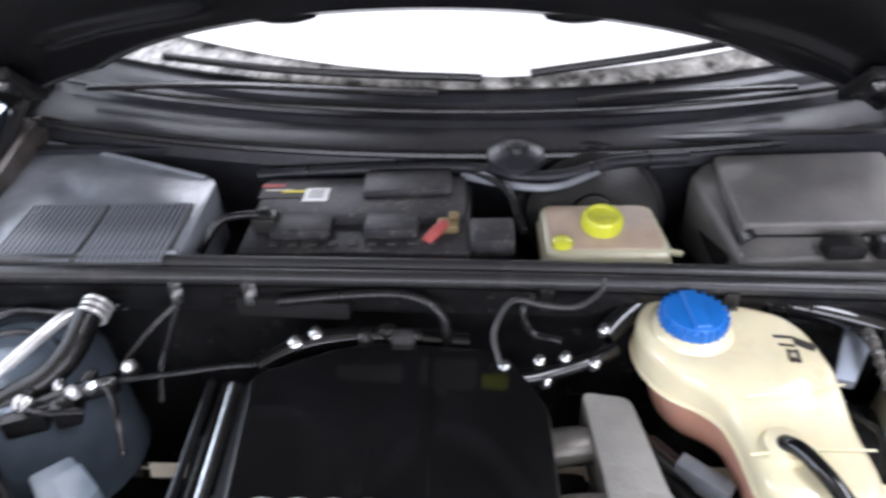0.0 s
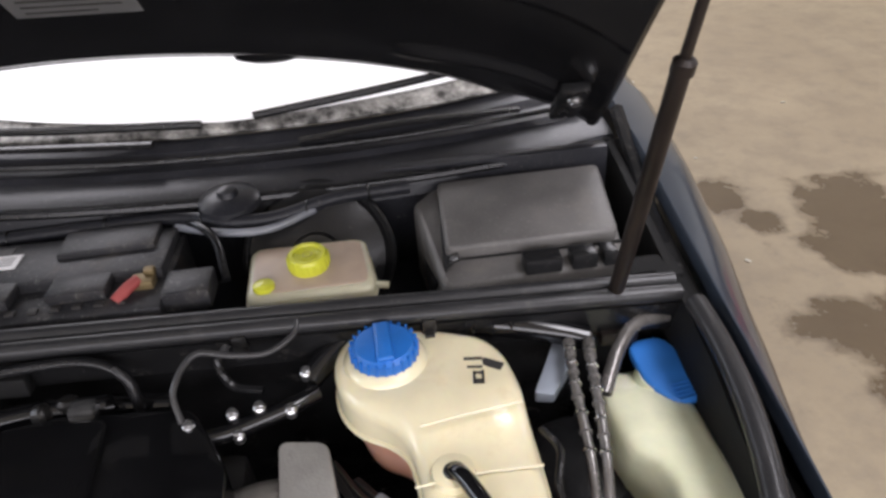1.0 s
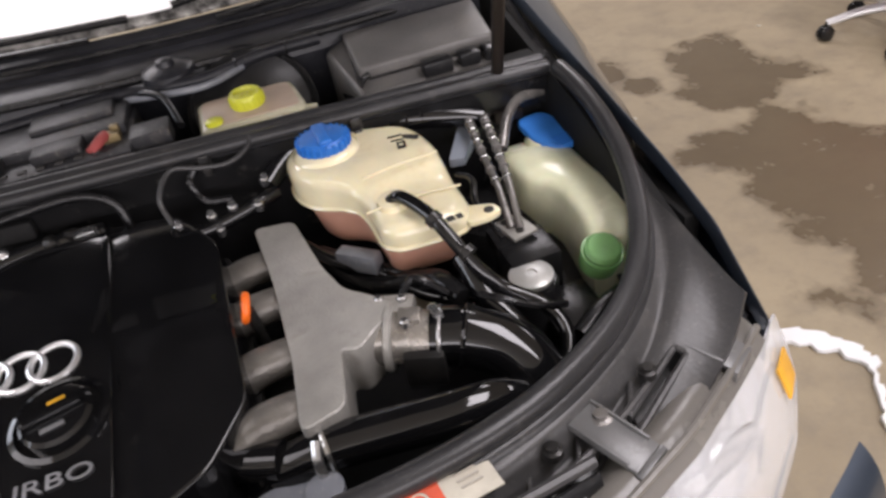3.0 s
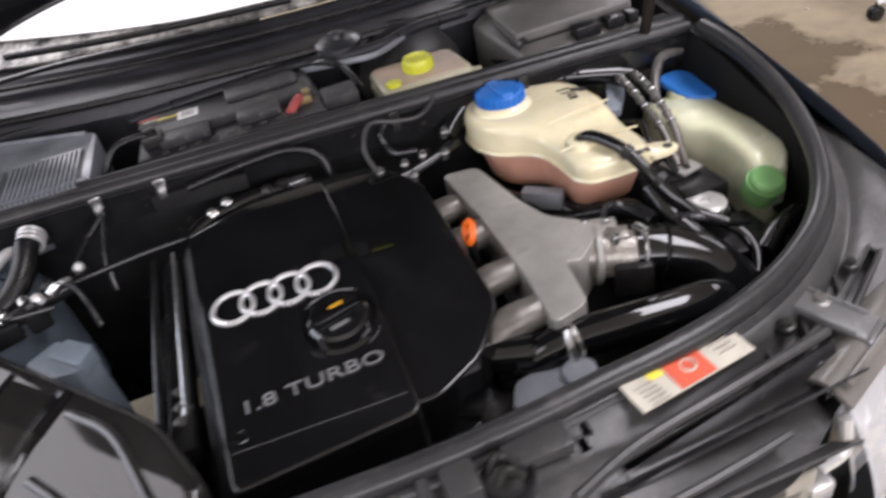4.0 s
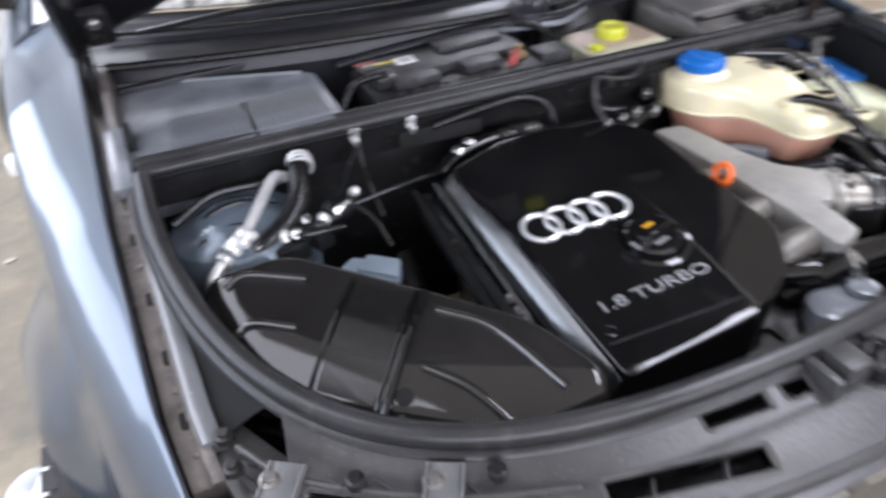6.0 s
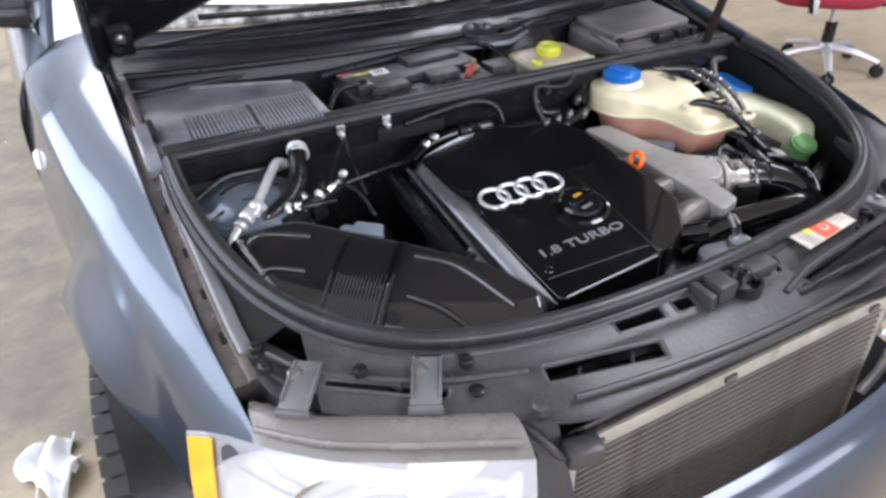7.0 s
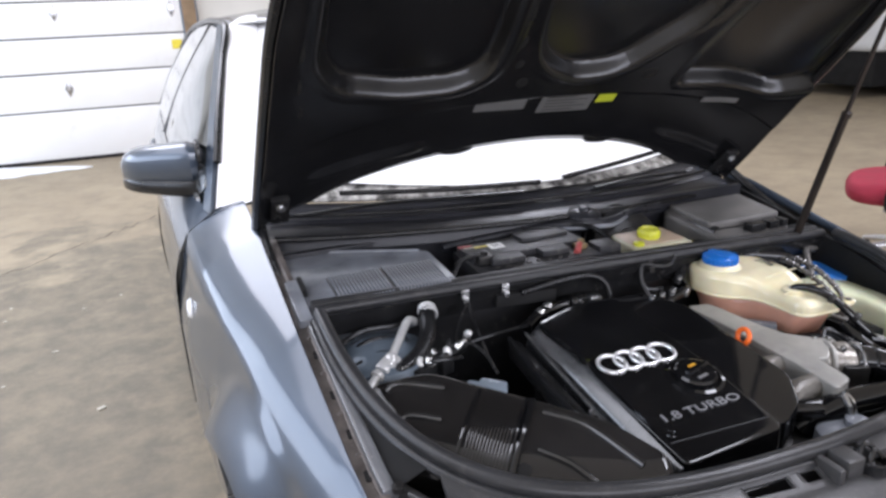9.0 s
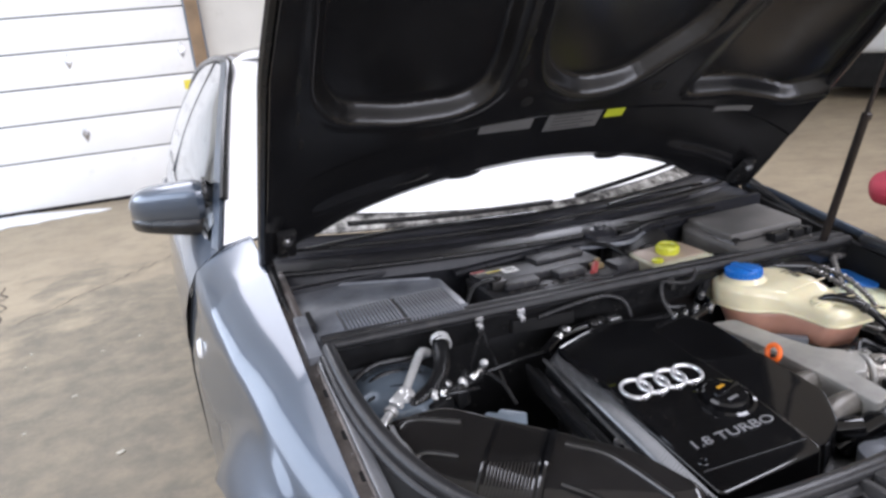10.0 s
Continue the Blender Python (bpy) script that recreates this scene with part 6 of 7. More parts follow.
part("servo_rim", disc_ring((0.215, 0.925, 0.795), 0.112, 0.005, (0, -0.85, 0.45), 40, 8), black_satin, booster)
part("servo_hub", lathe([(0.040, 0), (0.036, 0.012), (0.020, 0.014)], Vector((0.215, 0.925, 0.795)) + Vector((0, -0.85, 0.45)).normalized() * 0.044, (0, -0.85, 0.45), 24), dark_metal, booster)
res = solid("brake_fluid_reservoir", prism(fillet([(0.132, 0.762), (0.150, 0.752), (0.296, 0.752), (0.300, 0.775), (0.290, 0.858), (0.275, 0.866), (0.140, 0.868), (0.130, 0.855)], 0.012), 0.79, lambda x, y: 0.850 + 0.06 * (y - 0.75), 0.010, 4), brake_poly, "stained cream brake fluid reservoir with a yellow cap", "brake reservoir")
part("stained_top", prism(fillet([(0.140, 0.772), (0.155, 0.764), (0.288, 0.764), (0.291, 0.780), (0.283, 0.852), (0.272, 0.858), (0.146, 0.860), (0.138, 0.850)], 0.010), 0.845, lambda x, y: 0.8515 + 0.06 * (y - 0.75), 0.002, 2), mat("brown_stained_polythene", (0.40, 0.31, 0.235), 0.42, 0, 0.2, 14, 0.1, 80, sss=0.15), res, "brown-stained upper face")
part("weld_seam", tube([(x, y, 0.832) for x, y in fillet([(0.132, 0.762), (0.150, 0.752), (0.296, 0.752), (0.300, 0.775), (0.290, 0.858), (0.140, 0.868), (0.130, 0.855)], 0.012, 3)], 0.003, 6, 1, closed=True), brake_poly, res)
yc = part("reservoir_cap", lathe([(0.026, 0), (0.0275, 0.004), (0.027, 0.020), (0.024, 0.024), (0.019, 0.024), (0.018, 0.021), (0.0, 0.021)], (0.213, 0.812, 0.852), (0, -0.05, 1), 32), yellow_cap, res, "yellow screw cap")
for i in range(20):
    a0 = 2 * math.pi * i / 20
    part("cap_rib", box((0.213 + 0.0272 * math.cos(a0), 0.812 + 0.0272 * math.sin(a0), 0.864), (0.003, 0.003, 0.014), 0.001, (0, 0, math.degrees(a0))), yellow_cap, yc)
for i in range(3):
    part("cap_print", disc_ring((0.213, 0.811, 0.8735), 0.006 + 0.004 * i, 0.0008, n=20, m=5), mat("cap_print_olive", (0.35, 0.33, 0.03), 0.5) if i == 0 else yellow_cap, yc)
part("level_plug", lathe([(0.014, 0), (0.014, 0.006), (0.010, 0.008)], (0.156, 0.775, 0.852), n=20), yellow_cap, res, "small yellow plug")
part("outlet", tube([(0.298, 0.775, 0.838), (0.316, 0.772, 0.836)], 0.005, 8, 2), brake_poly, res)

# ---- fuse and control box ----
fb = solid("control_unit_box", prism(fillet([(0.385, 0.750), (0.635, 0.760), (0.668, 0.99), (0.40, 0.985), (0.362, 0.94)], 0.015), 0.74, lambda x, y: 0.838 + 0.02 * smooth_step(0.80, 0.82, y), 0.010, 3), fuse_grey, "dusty grey plastic control unit box with a stepped lid", "control box")
part("lid", prism(fillet([(0.396, 0.798), (0.632, 0.796), (0.660, 0.980), (0.404, 0.976)], 0.012), 0.845, lambda x, y: 0.866 + 0.03 * (y - 0.8), 0.006, 3), fuse_grey, fb)
part("lid_step", box((0.525, 0.802, 0.842), (0.23, 0.004, 0.004), 0.001), void_black, fb, "dark joint of the lid")
part("box_shoulder", sheet(lambda u, v: (0.372 + 0.040 * v, 0.78 + 0.19 * u, 0.80 + 0.055 * math.sin(0.5 * math.pi * v)), 8, 6, 0.003), black_satin, fb)
for x, w in ((0.52, 0.05), (0.575, 0.035), (0.61, 0.02)):
    part("connector", box((x, 0.768, 0.848), (w, 0.030, 0.022), 0.004), black_satin, fb)

# ---- battery ----
bat = solid("battery", box((-0.125, 0.835, 0.795), (0.315, 0.175, 0.135), 0.005), battery_grey, "dusty dark grey car battery in the rain tray", "battery")
part("lid_ridge", box((-0.125, 0.865, 0.868), (0.30, 0.105, 0.020), 0.005), battery_grey, bat)
part("terminal_cover", box((-0.060, 0.892, 0.880), (0.13, 0.060, 0.014), 0.005, (0, 0, 2)), battery_grey, bat, "dusty moulded terminal cover")
part("lid_ridge", box((-0.20, 0.797, 0.871), (0.085, 0.045, 0.016), 0.005), battery_grey, bat)
part("lid_ridge", box((-0.075, 0.797, 0.871), (0.075, 0.045, 0.016), 0.005), battery_grey, bat)
part("battery_label", box((-0.235, 0.882, 0.8787), (0.085, 0.045, 0.001), 0, (0, 0, 0)), ink, bat, "dark maker's label")
part("label_stripe", box((-0.262, 0.893, 0.8797), (0.034, 0.008, 0.001), 0), red_plastic, bat, "red stripe on the label")
part("label_stripe", box((-0.225, 0.876, 0.8797), (0.040, 0.004, 0.001), 0), yellow_paper, bat, "yellow line on the label")
part("print_bar", box((-0.250, 0.880, 0.8797), (0.040, 0.003, 0.001), 0), white_paper, bat, "white line of print")
part("code_sticker", box((-0.192, 0.866, 0.8797), (0.036, 0.034, 0.0012), 0), mat("bright_white_sticker", (0.78, 0.77, 0.76), 0.5, 0, 0.06, 30, 0.1, 200), bat, "small white sticker")
for i in range(4):
    part("print_bar", box((-0.192, 0.858 + 0.006 * i, 0.8805), (0.022, 0.0018, 0.0006), 0), grey_paper, bat, "line of print")
part("terminal_clamp", joined(box((-0.252, 0.805, 0.876), (0.035, 0.030, 0.022), 0.004), lathe([(0.010, 0), (0.010, 0.022), (0.006, 0.024)], (-0.252, 0.805, 0.872), n=14)), dark_metal, bat)
part("terminal_clamp", joined(box((0.002, 0.800, 0.868), (0.030, 0.024, 0.014), 0.004), box((0.010, 0.810, 0.876), (0.014, 0.012, 0.012), 0.003)), mat("corroded_brass", (0.20, 0.15, 0.075), 0.5, 0.6), bat, "corroded brass clamp")
part("positive_boot", tube([(-0.026, 0.768, 0.864), (-0.012, 0.784, 0.872), (-0.002, 0.796, 0.874)], 0.008, 10, 4), red_plastic, bat, "faded red terminal boot")
part("battery_cable", tube([(-0.345, 0.775, 0.845), (-0.315, 0.795, 0.882), (-0.28, 0.803, 0.888), (-0.255, 0.805, 0.886)], 0.006, 10, 6), black_rubber, bat)
part("fuse_block", box((0.062, 0.785, 0.858), (0.060, 0.055, 0.030), 0.005), battery_grey, bat, "grey main fuse block")
part("battery_cable", tube([(0.030, 0.93, 0.872), (0.058, 0.90, 0.885), (0.088, 0.86, 0.880), (0.105, 0.80, 0.855)], 0.006, 10, 6), black_rubber, bat)
for i in range(9):
    part("vent_notch", box((-0.235 + 0.027 * i, 0.768, 0.8635), (0.012, 0.010, 0.004), 0.001), ink, bat, "dark notch")
# wiring loom above the battery
loom = solid("wiring_loom", tube([(-0.30, 0.945, 0.868), (-0.15, 0.942, 0.876), (0.02, 0.935, 0.882), (0.10, 0.900, 0.885), (0.17, 0.905, 0.882), (0.25, 0.935, 0.885), (0.36, 0.955, 0.880)], 0.010, 10, 6), cowl_plastic, "grey corrugated wiring loom along the rain tray", "wiring loom")
for x, y, z in ((-0.22, 0.9435, 0.872), (-0.08, 0.940, 0.879), (0.06, 0.920, 0.8835), (0.21, 0.920, 0.8835), (0.30, 0.946, 0.883)):
    part("cable_tie", disc_ring((x, y, z), 0.0108, 0.0018, (1, 0, 0), 18, 6), black_rubber, loom)
solid("wiring_loom", tube([(0.02, 0.925, 0.872), (0.10, 0.880, 0.880), (0.16, 0.885, 0.876), (0.22, 0.918, 0.880)], 0.006, 10, 6), panel_grey, "thin grey cable over the servo", "cable")

# ---- intake manifold ----
MF = [(0.168, 0.606), (0.226, 0.596), (0.246, 0.470), (0.264, 0.412), (0.292, 0.386), (0.318, 0.352), (0.258, 0.300), (0.240, 0.312), (0.230, 0.228), (0.178, 0.214), (0.184, 0.315), (0.180, 0.471)]
mani = solid("intake_manifold", prism(fillet(MF, 0.014), 0.675, lambda x, y: 0.748 + 0.02 * (y - 0.4), 0.010, 4), cast_grey, "dull grey cast intake manifold", "intake manifold")
for y in (0.545, 0.455, 0.350, 0.262):
    part("runner", tube([(0.10, y - 0.005, 0.705), (0.14, y, 0.722), (0.19, y + 0.005, 0.722)], lambda t: 0.024 - 0.002 * t, 16, 4), runner_grey, mani)
part("flange_strip", box((0.128, 0.40, 0.690), (0.016, 0.38, 0.018), 0.004), dark_metal, mani)
dip = solid("dipstick_handle", disc_ring((0.146, 0.410, 0.768), 0.0150, 0.0050, (-0.9, 0.02, 0.32), 30, 12), orange_plastic, "orange plastic dipstick handle ring", "dipstick")
part("dipstick_tube", tube([(0.148, 0.414, 0.76), (0.150, 0.42, 0.70), (0.150, 0.43, 0.62)], 0.007, 10, 4), dark_metal, dip)

# throttle body and rubber intake hose
thr = solid("throttle_body", tube([(0.285, 0.345, 0.712), (0.320, 0.332, 0.708), (0.346, 0.322, 0.705)], 0.034, 24, 3), throttle_grey, "stained grey metal throttle body", "throttle body")
part("throttle_flange", moved(lathe([(0.040, -0.005), (0.042, -0.003), (0.042, 0.003), (0.040, 0.005)], (0, 0, 0), (0.93, -0.35, -0.08), 20), pose(0.300, 0.340, 0.710)), cast_grey, thr)
part("throttle_motor", box((0.312, 0.362, 0.733), (0.056, 0.034, 0.020), 0.006, (0, 0, -22)), cast_grey, thr)
part("throttle_lever", box((0.326, 0.330, 0.742), (0.028, 0.022, 0.010), 0.003, (8, 0, -22)), throttle_grey, thr)
part("throttle_motor", box((0.330, 0.298, 0.692), (0.05, 0.035, 0.05), 0.006, (0, 0, -22)), dark_metal, thr)
for x, y in ((0.300, 0.372), (0.326, 0.360), (0.318, 0.318)):
    part("bolt", lathe([(0.006, -0.004), (0.006, 0.004), (0.004, 0.006)], (x, y, 0.744), n=10), steel, thr)
part("throttle_wire", tube([(0.325, 0.372, 0.735), (0.345, 0.385, 0.750), (0.360, 0.375, 0.748), (0.385, 0.365, 0.725)], 0.005, 8, 5), black_rubber, thr)
ihose = solid("intake_hose", tube([(0.345, 0.323, 0.705), (0.385, 0.308, 0.700), (0.430, 0.280, 0.680), (0.455, 0.235, 0.640), (0.46, 0.20, 0.58)], 0.038, 22, 6), black_gloss, "fat black rubber intake hose with steel clamps", "hose")
part("hose_clamp", disc_ring((0.356, 0.318, 0.704), 0.0375, 0.0030, (0.93, -0.35, -0.08), 32, 8), steel, ihose, "steel worm clamp")
part("clamp_screw", box((0.356, 0.322, 0.743), (0.012, 0.022, 0.010), 0.003, (0, 0, 10)), steel, ihose)
for d in (0.382,):
    part("hose_rib", disc_ring((d, 0.3115 - 0.42 * (d - 0.378), 0.7015 - 0.18 * (d - 0.378)), 0.0385, 0.003, (0.88, -0.40, -0.2), 28, 8), black_gloss, ihose)
pp = solid("charge_pipe", tube([(0.12, 0.235, 0.665), (0.150, 0.222, 0.690), (0.185, 0.216, 0.704), (0.215, 0.214, 0.706), (0.32, 0.204, 0.704), (0.39, 0.208, 0.690), (0.44, 0.225, 0.63)], 0.025, 20, 6), black_gloss, "glossy black charge pipe across the bay's front", "pipe")
part("pipe_clip", disc_ring((0.196, 0.215, 0.705), 0.0275, 0.003, (1, 0.1, 0), 28, 6), alu, pp, "aluminium clip")
part("pipe_clip", tube([(0.190, 0.208, 0.732), (0.186, 0.192, 0.718), (0.188, 0.184, 0.695)], 0.006, 8, 4), steel, pp)
part("pipe_elbow", tube([(0.09, 0.255, 0.70), (0.115, 0.238, 0.702), (0.15, 0.222, 0.704)], 0.022, 14, 4), black_gloss, pp)
solid("coolant_flange", joined(prism(fillet([(0.095, 0.165), (0.112, 0.200), (0.172, 0.210), (0.205, 0.182), (0.20, 0.150), (0.11, 0.145)], 0.012), 0.60, 0.694, 0.008), lathe([(0.020, 0), (0.020, 0.010), (0.012, 0.012)], (0.185, 0.172, 0.693), n=18)), panel_grey, "grey plastic housing behind the front panel", "housing")

# silver cap of the steering fluid pot
pot = solid("steering_fluid_pot", lathe([(0.036, -0.10), (0.036, -0.005), (0.033, 0.0), (0.0, 0.0)], (0.502, 0.384, 0.685), n=32), black_satin, "black steering fluid pot with a silver lid", "fluid pot")
part("pot_lid", lathe([(0.0285, 0), (0.030, 0.002), (0.030, 0.008), (0.027, 0.010), (0.008, 0.011), (0.006, 0.009), (0, 0.009)], (0.502, 0.384, 0.686), n=36), dull_silver, pot, "dull silver round lid")
abs_unit = solid("valve_block", joined(box((0.520, 0.440, 0.665), (0.075, 0.075, 0.07), 0.006), box((0.545, 0.355, 0.595), (0.08, 0.09, 0.10), 0.01), box((0.50, 0.47, 0.692), (0.04, 0.05, 0.025), 0.004)), black_satin, "dark valve block with pipe unions", "valve block")
part("valve_plate", box((0.519, 0.472, 0.708), (0.040, 0.052, 0.006), 0.002, (0, 0, 12)), cast_grey, abs_unit, "bare metal plate")
for px, py in ((0.508, 0.486), (0.525, 0.480), (0.520, 0.458)):
    part("plate_hole", lathe([(0.006, 0), (0.006, 0.0012), (0.0, 0.0012)], (px, py, 0.7112), n=12), ink, abs_unit, "dark drilled hole")
PIPES = ([(0.512, 0.470, 0.712), (0.516, 0.520, 0.752), (0.521, 0.600, 0.778), (0.530, 0.660, 0.782), (0.540, 0.712, 0.775)], [(0.522, 0.462, 0.712), (0.530, 0.510, 0.758), (0.540, 0.580, 0.784), (0.552, 0.650, 0.786), (0.566, 0.700, 0.772)])
for run in PIPES:
    pipe = part("brake_pipe", tube(run, 0.0058, 10, 6), worn_pipe, abs_unit, "worn grey ribbed pipe")
    for k, q in enumerate(spline([Vector(q) for q in run], 8)[9:30]):
        if k % 2 == 0 or k > 14:
            part("pipe_rib", lathe([(0.0062, -0.002), (0.0078, -0.001), (0.0078, 0.001), (0.0062, 0.002)], q, (0.12, 0.98, 0.15), 12), worn_pipe if k % 4 else alu, pipe)
part("side_pipe", tube([(0.560, 0.610, 0.755), (0.590, 0.655, 0.780), (0.625, 0.690, 0.788), (0.672, 0.705, 0.782)], 0.009, 12, 6), worn_pipe, abs_unit, "worn grey pipe")
solid("reflective_bracket", prism(fillet([(0.477, 0.624), (0.524, 0.710), (0.539, 0.672), (0.500, 0.618)], 0.004), 0.742, lambda x, y: 0.756 + 0.10 * (y - 0.62), 0.002), mat("grey_bracket_steel", (0.34, 0.38, 0.44), 0.35, 0.4), "pale blue-grey sheet bracket beside the coolant tank", "bracket")
solid("grey_connector", box((0.298, 0.508, 0.712), (0.065, 0.022, 0.030), 0.004, (0, 0, -42)), panel_grey, "grey plastic connector under the coolant tank", "connector")

# ---- hoses and lines ----
def hose(name, pts, r, material, label, n=10, sub=6):
    return solid(name, tube(pts, r, n, sub), material, label, "hose")


h1 = hose("coolant_hose", [(0.362, 0.494, 0.792), (0.364, 0.489, 0.804), (0.374, 0.470, 0.810), (0.392, 0.430, 0.804), (0.408, 0.394, 0.782), (0.430, 0.362, 0.745), (0.455, 0.345, 0.718), (0.492, 0.312, 0.700), (0.500, 0.272, 0.680), (0.470, 0.228, 0.655)], 0.0090, black_gloss, "glossy black coolant hose leaving the expansion tank", 12)
part("hose_clip", lathe([(0.012, 0), (0.012, 0.012), (0.010, 0.014)], (0.363, 0.490, 0.792), (0, 0, 1), 14), dark_metal, h1)
for k, p in enumerate(((0.396, 0.420, 0.800), (0.420, 0.376, 0.768))):
    part("hose_clip", lathe([(0.0115, -0.005), (0.0115, 0.005)], p, (0.45, -0.75, -0.5), 14), dark_metal, h1)
hose("coolant_hose", [(0.418, 0.40, 0.745), (0.428, 0.355, 0.715), (0.448, 0.315, 0.690), (0.47, 0.255, 0.66), (0.45, 0.20, 0.63)], 0.015, black_gloss, "black hose beside the intake pipe", 12)
hose("vacuum_hose", [(0.400, 0.36, 0.715), (0.385, 0.40, 0.72), (0.36, 0.44, 0.70), (0.30, 0.49, 0.68), (0.26, 0.56, 0.68)], 0.014, black_rubber, "black hose running under the coolant tank", 12)
hose("tank_hose", [(0.225, 0.590, 0.715), (0.262, 0.535, 0.708), (0.318, 0.490, 0.696), (0.365, 0.420, 0.690), (0.420, 0.370, 0.686)], 0.010, black_gloss, "black hose passing under the coolant tank", 12)
hose("tank_hose", [(0.250, 0.570, 0.700), (0.310, 0.502, 0.696), (0.370, 0.450, 0.694), (0.420, 0.400, 0.686)], 0.012, black_rubber, "black hose passing under the coolant tank", 12)
for pts in ([(0.470, 0.560, 0.765), (0.480, 0.520, 0.775), (0.470, 0.480, 0.760), (0.485, 0.430, 0.730)], [(0.415, 0.330, 0.738), (0.440, 0.310, 0.735), (0.470, 0.300, 0.720), (0.515, 0.305, 0.70)]):
    hose("wiring_line", pts, 0.0045, black_rubber, "thin black wiring deep beside the coolant tank", 8)
hose("thin_line", [(0.068, 0.612, 0.795), (0.062, 0.635, 0.825), (0.085, 0.665, 0.848), (0.125, 0.668, 0.838), (0.165, 0.672, 0.832), (0.196, 0.690, 0.840), (0.202, 0.705, 0.85)], 0.0036, grey_plastic, "thin grey line looping by the bulkhead", 8)
hose("thin_line", [(0.115, 0.702, 0.828), (0.10, 0.69, 0.81), (0.112, 0.68, 0.78), (0.15, 0.67, 0.775)], 0.006, black_rubber, "black line under the cross bar", 8)
fit_rail = solid("injector_line", tube([(0.060, 0.605, 0.778), (0.100, 0.612, 0.768), (0.14, 0.625, 0.768), (0.185, 0.640, 0.772), (0.215, 0.66, 0.77)], 0.011, 12, 5), black_gloss, "black fuel line with bright unions", "fuel line")
for p in ((0.074, 0.612, 0.788), (0.125, 0.611, 0.765), (0.150, 0.634, 0.782), (0.186, 0.630, 0.776), (0.203, 0.677, 0.788), (0.118, 0.632, 0.778)):
    u = part("union", lathe([(0.0075, -0.010), (0.0075, 0.003), (0.0055, 0.005), (0.0055, 0.009), (0.003, 0.010)], p, (0.1, -0.3, 1), 8), steel, fit_rail, "bright steel union")
hose("breather_hose", [(0.205, 0.68, 0.775), (0.235, 0.705, 0.79), (0.27, 0.722, 0.80), (0.34, 0.722, 0.80), (0.42, 0.718, 0.80), (0.52, 0.70, 0.785), (0.56, 0.69, 0.775)], 0.017, black_gloss, "fat black hose along the bulkhead", 12)
for x in (0.415, 0.44, 0.465):
    solid("hose_rib", disc_ring((x, 0.716, 0.799), 0.0185, 0.003, (1, -0.06, 0), 20, 6), black_gloss, "corrugated collar on the bulkhead hose", "hose collar")
hose("arched_line", [(-0.215, 0.690, 0.828), (-0.12, 0.690, 0.838), (-0.045, 0.688, 0.838), (-0.005, 0.678, 0.815), (0.002, 0.665, 0.770), (0.0, 0.655, 0.74)], 0.007, black_rubber, "black line arching over the engine's rear", 10)
# pressed clips and pipework at the engine's rear
rear = solid("rear_pipework", joined(tube([(-0.235, 0.625, 0.775), (-0.19, 0.650, 0.785), (-0.12, 0.665, 0.788), (-0.03, 0.668, 0.785)], 0.014, 12, 5), tube([(-0.20, 0.66, 0.74), (-0.1, 0.69, 0.76), (0.03, 0.69, 0.75)], 0.018, 12, 5)), black_gloss, "black pipework behind the engine cover", "pipework")
for p, ax, m in (((-0.190, 0.650, 0.790), (0.8, 0.5, 0.2), alu), ((-0.165, 0.662, 0.794), (0.8, 0.4, 0.3), steel), ((-0.075, 0.668, 0.794), (0.1, 0.2, 1), dark_metal), ((-0.10, 0.655, 0.796), (1, 0, 0.2), dark_metal)):
    part("pipe_union", lathe([(0.010, -0.008), (0.013, -0.004), (0.013, 0.004), (0.009, 0.008)], p, ax, 14), m, rear, "pipe union")
part("sensor", box((-0.052, 0.652, 0.795), (0.03, 0.022, 0.02), 0.005), steel, rear)

# air-conditioning pipes by the turret
ac = solid("air_conditioning_pipe", tube([(-0.470, 0.672, 0.820), (-0.486, 0.665, 0.828), (-0.508, 0.635, 0.822), (-0.540, 0.590, 0.808), (-0.556, 0.568, 0.800)], 0.0085, 12, 6), white_alu, "bright aluminium air-conditioning pipe", "pipe")
ach = part("flexible_hose", tube([(-0.442, 0.672, 0.842), (-0.450, 0.650, 0.838), (-0.462, 0.615, 0.815), (-0.490, 0.582, 0.795), (-0.535, 0.552, 0.785), (-0.56, 0.54, 0.77)], 0.017, 14, 6), black_rubber, ac, "fat black flexible hose")
for k in range(3):
    part("crimp_ring", disc_ring((-0.4435 - 0.001 * k, 0.670 - 0.0085 * k, 0.842 - 0.002 * k), 0.0170, 0.0030, (-0.15, -0.95, -0.2), 22, 8), white_alu, ach, "bright crimp ring")
part("pipe_block", joined(box((-0.565, 0.560, 0.797), (0.040, 0.022, 0.026), 0.005, (0, -15, 35)), lathe([(0.012, 0), (0.014, 0.004), (0.014, 0.014), (0.011, 0.018)], (-0.560, 0.562, 0.800), (0.6, 0.6, 0.3), 14)), white_alu, ac)
for k in range(4):
    part("union_nut", lathe([(0.0135, -0.005), (0.0145, 0), (0.0135, 0.005)], (-0.590 + 0.014 * k, 0.540 + 0.010 * k, 0.789 + 0.003 * k), (0.7, 0.6, 0.15), 12), white_alu, ac)
part("pipe_tail", tube([(-0.592, 0.538, 0.788), (-0.610, 0.520, 0.780), (-0.618, 0.500, 0.765)], 0.009, 10, 4), white_alu, ac)
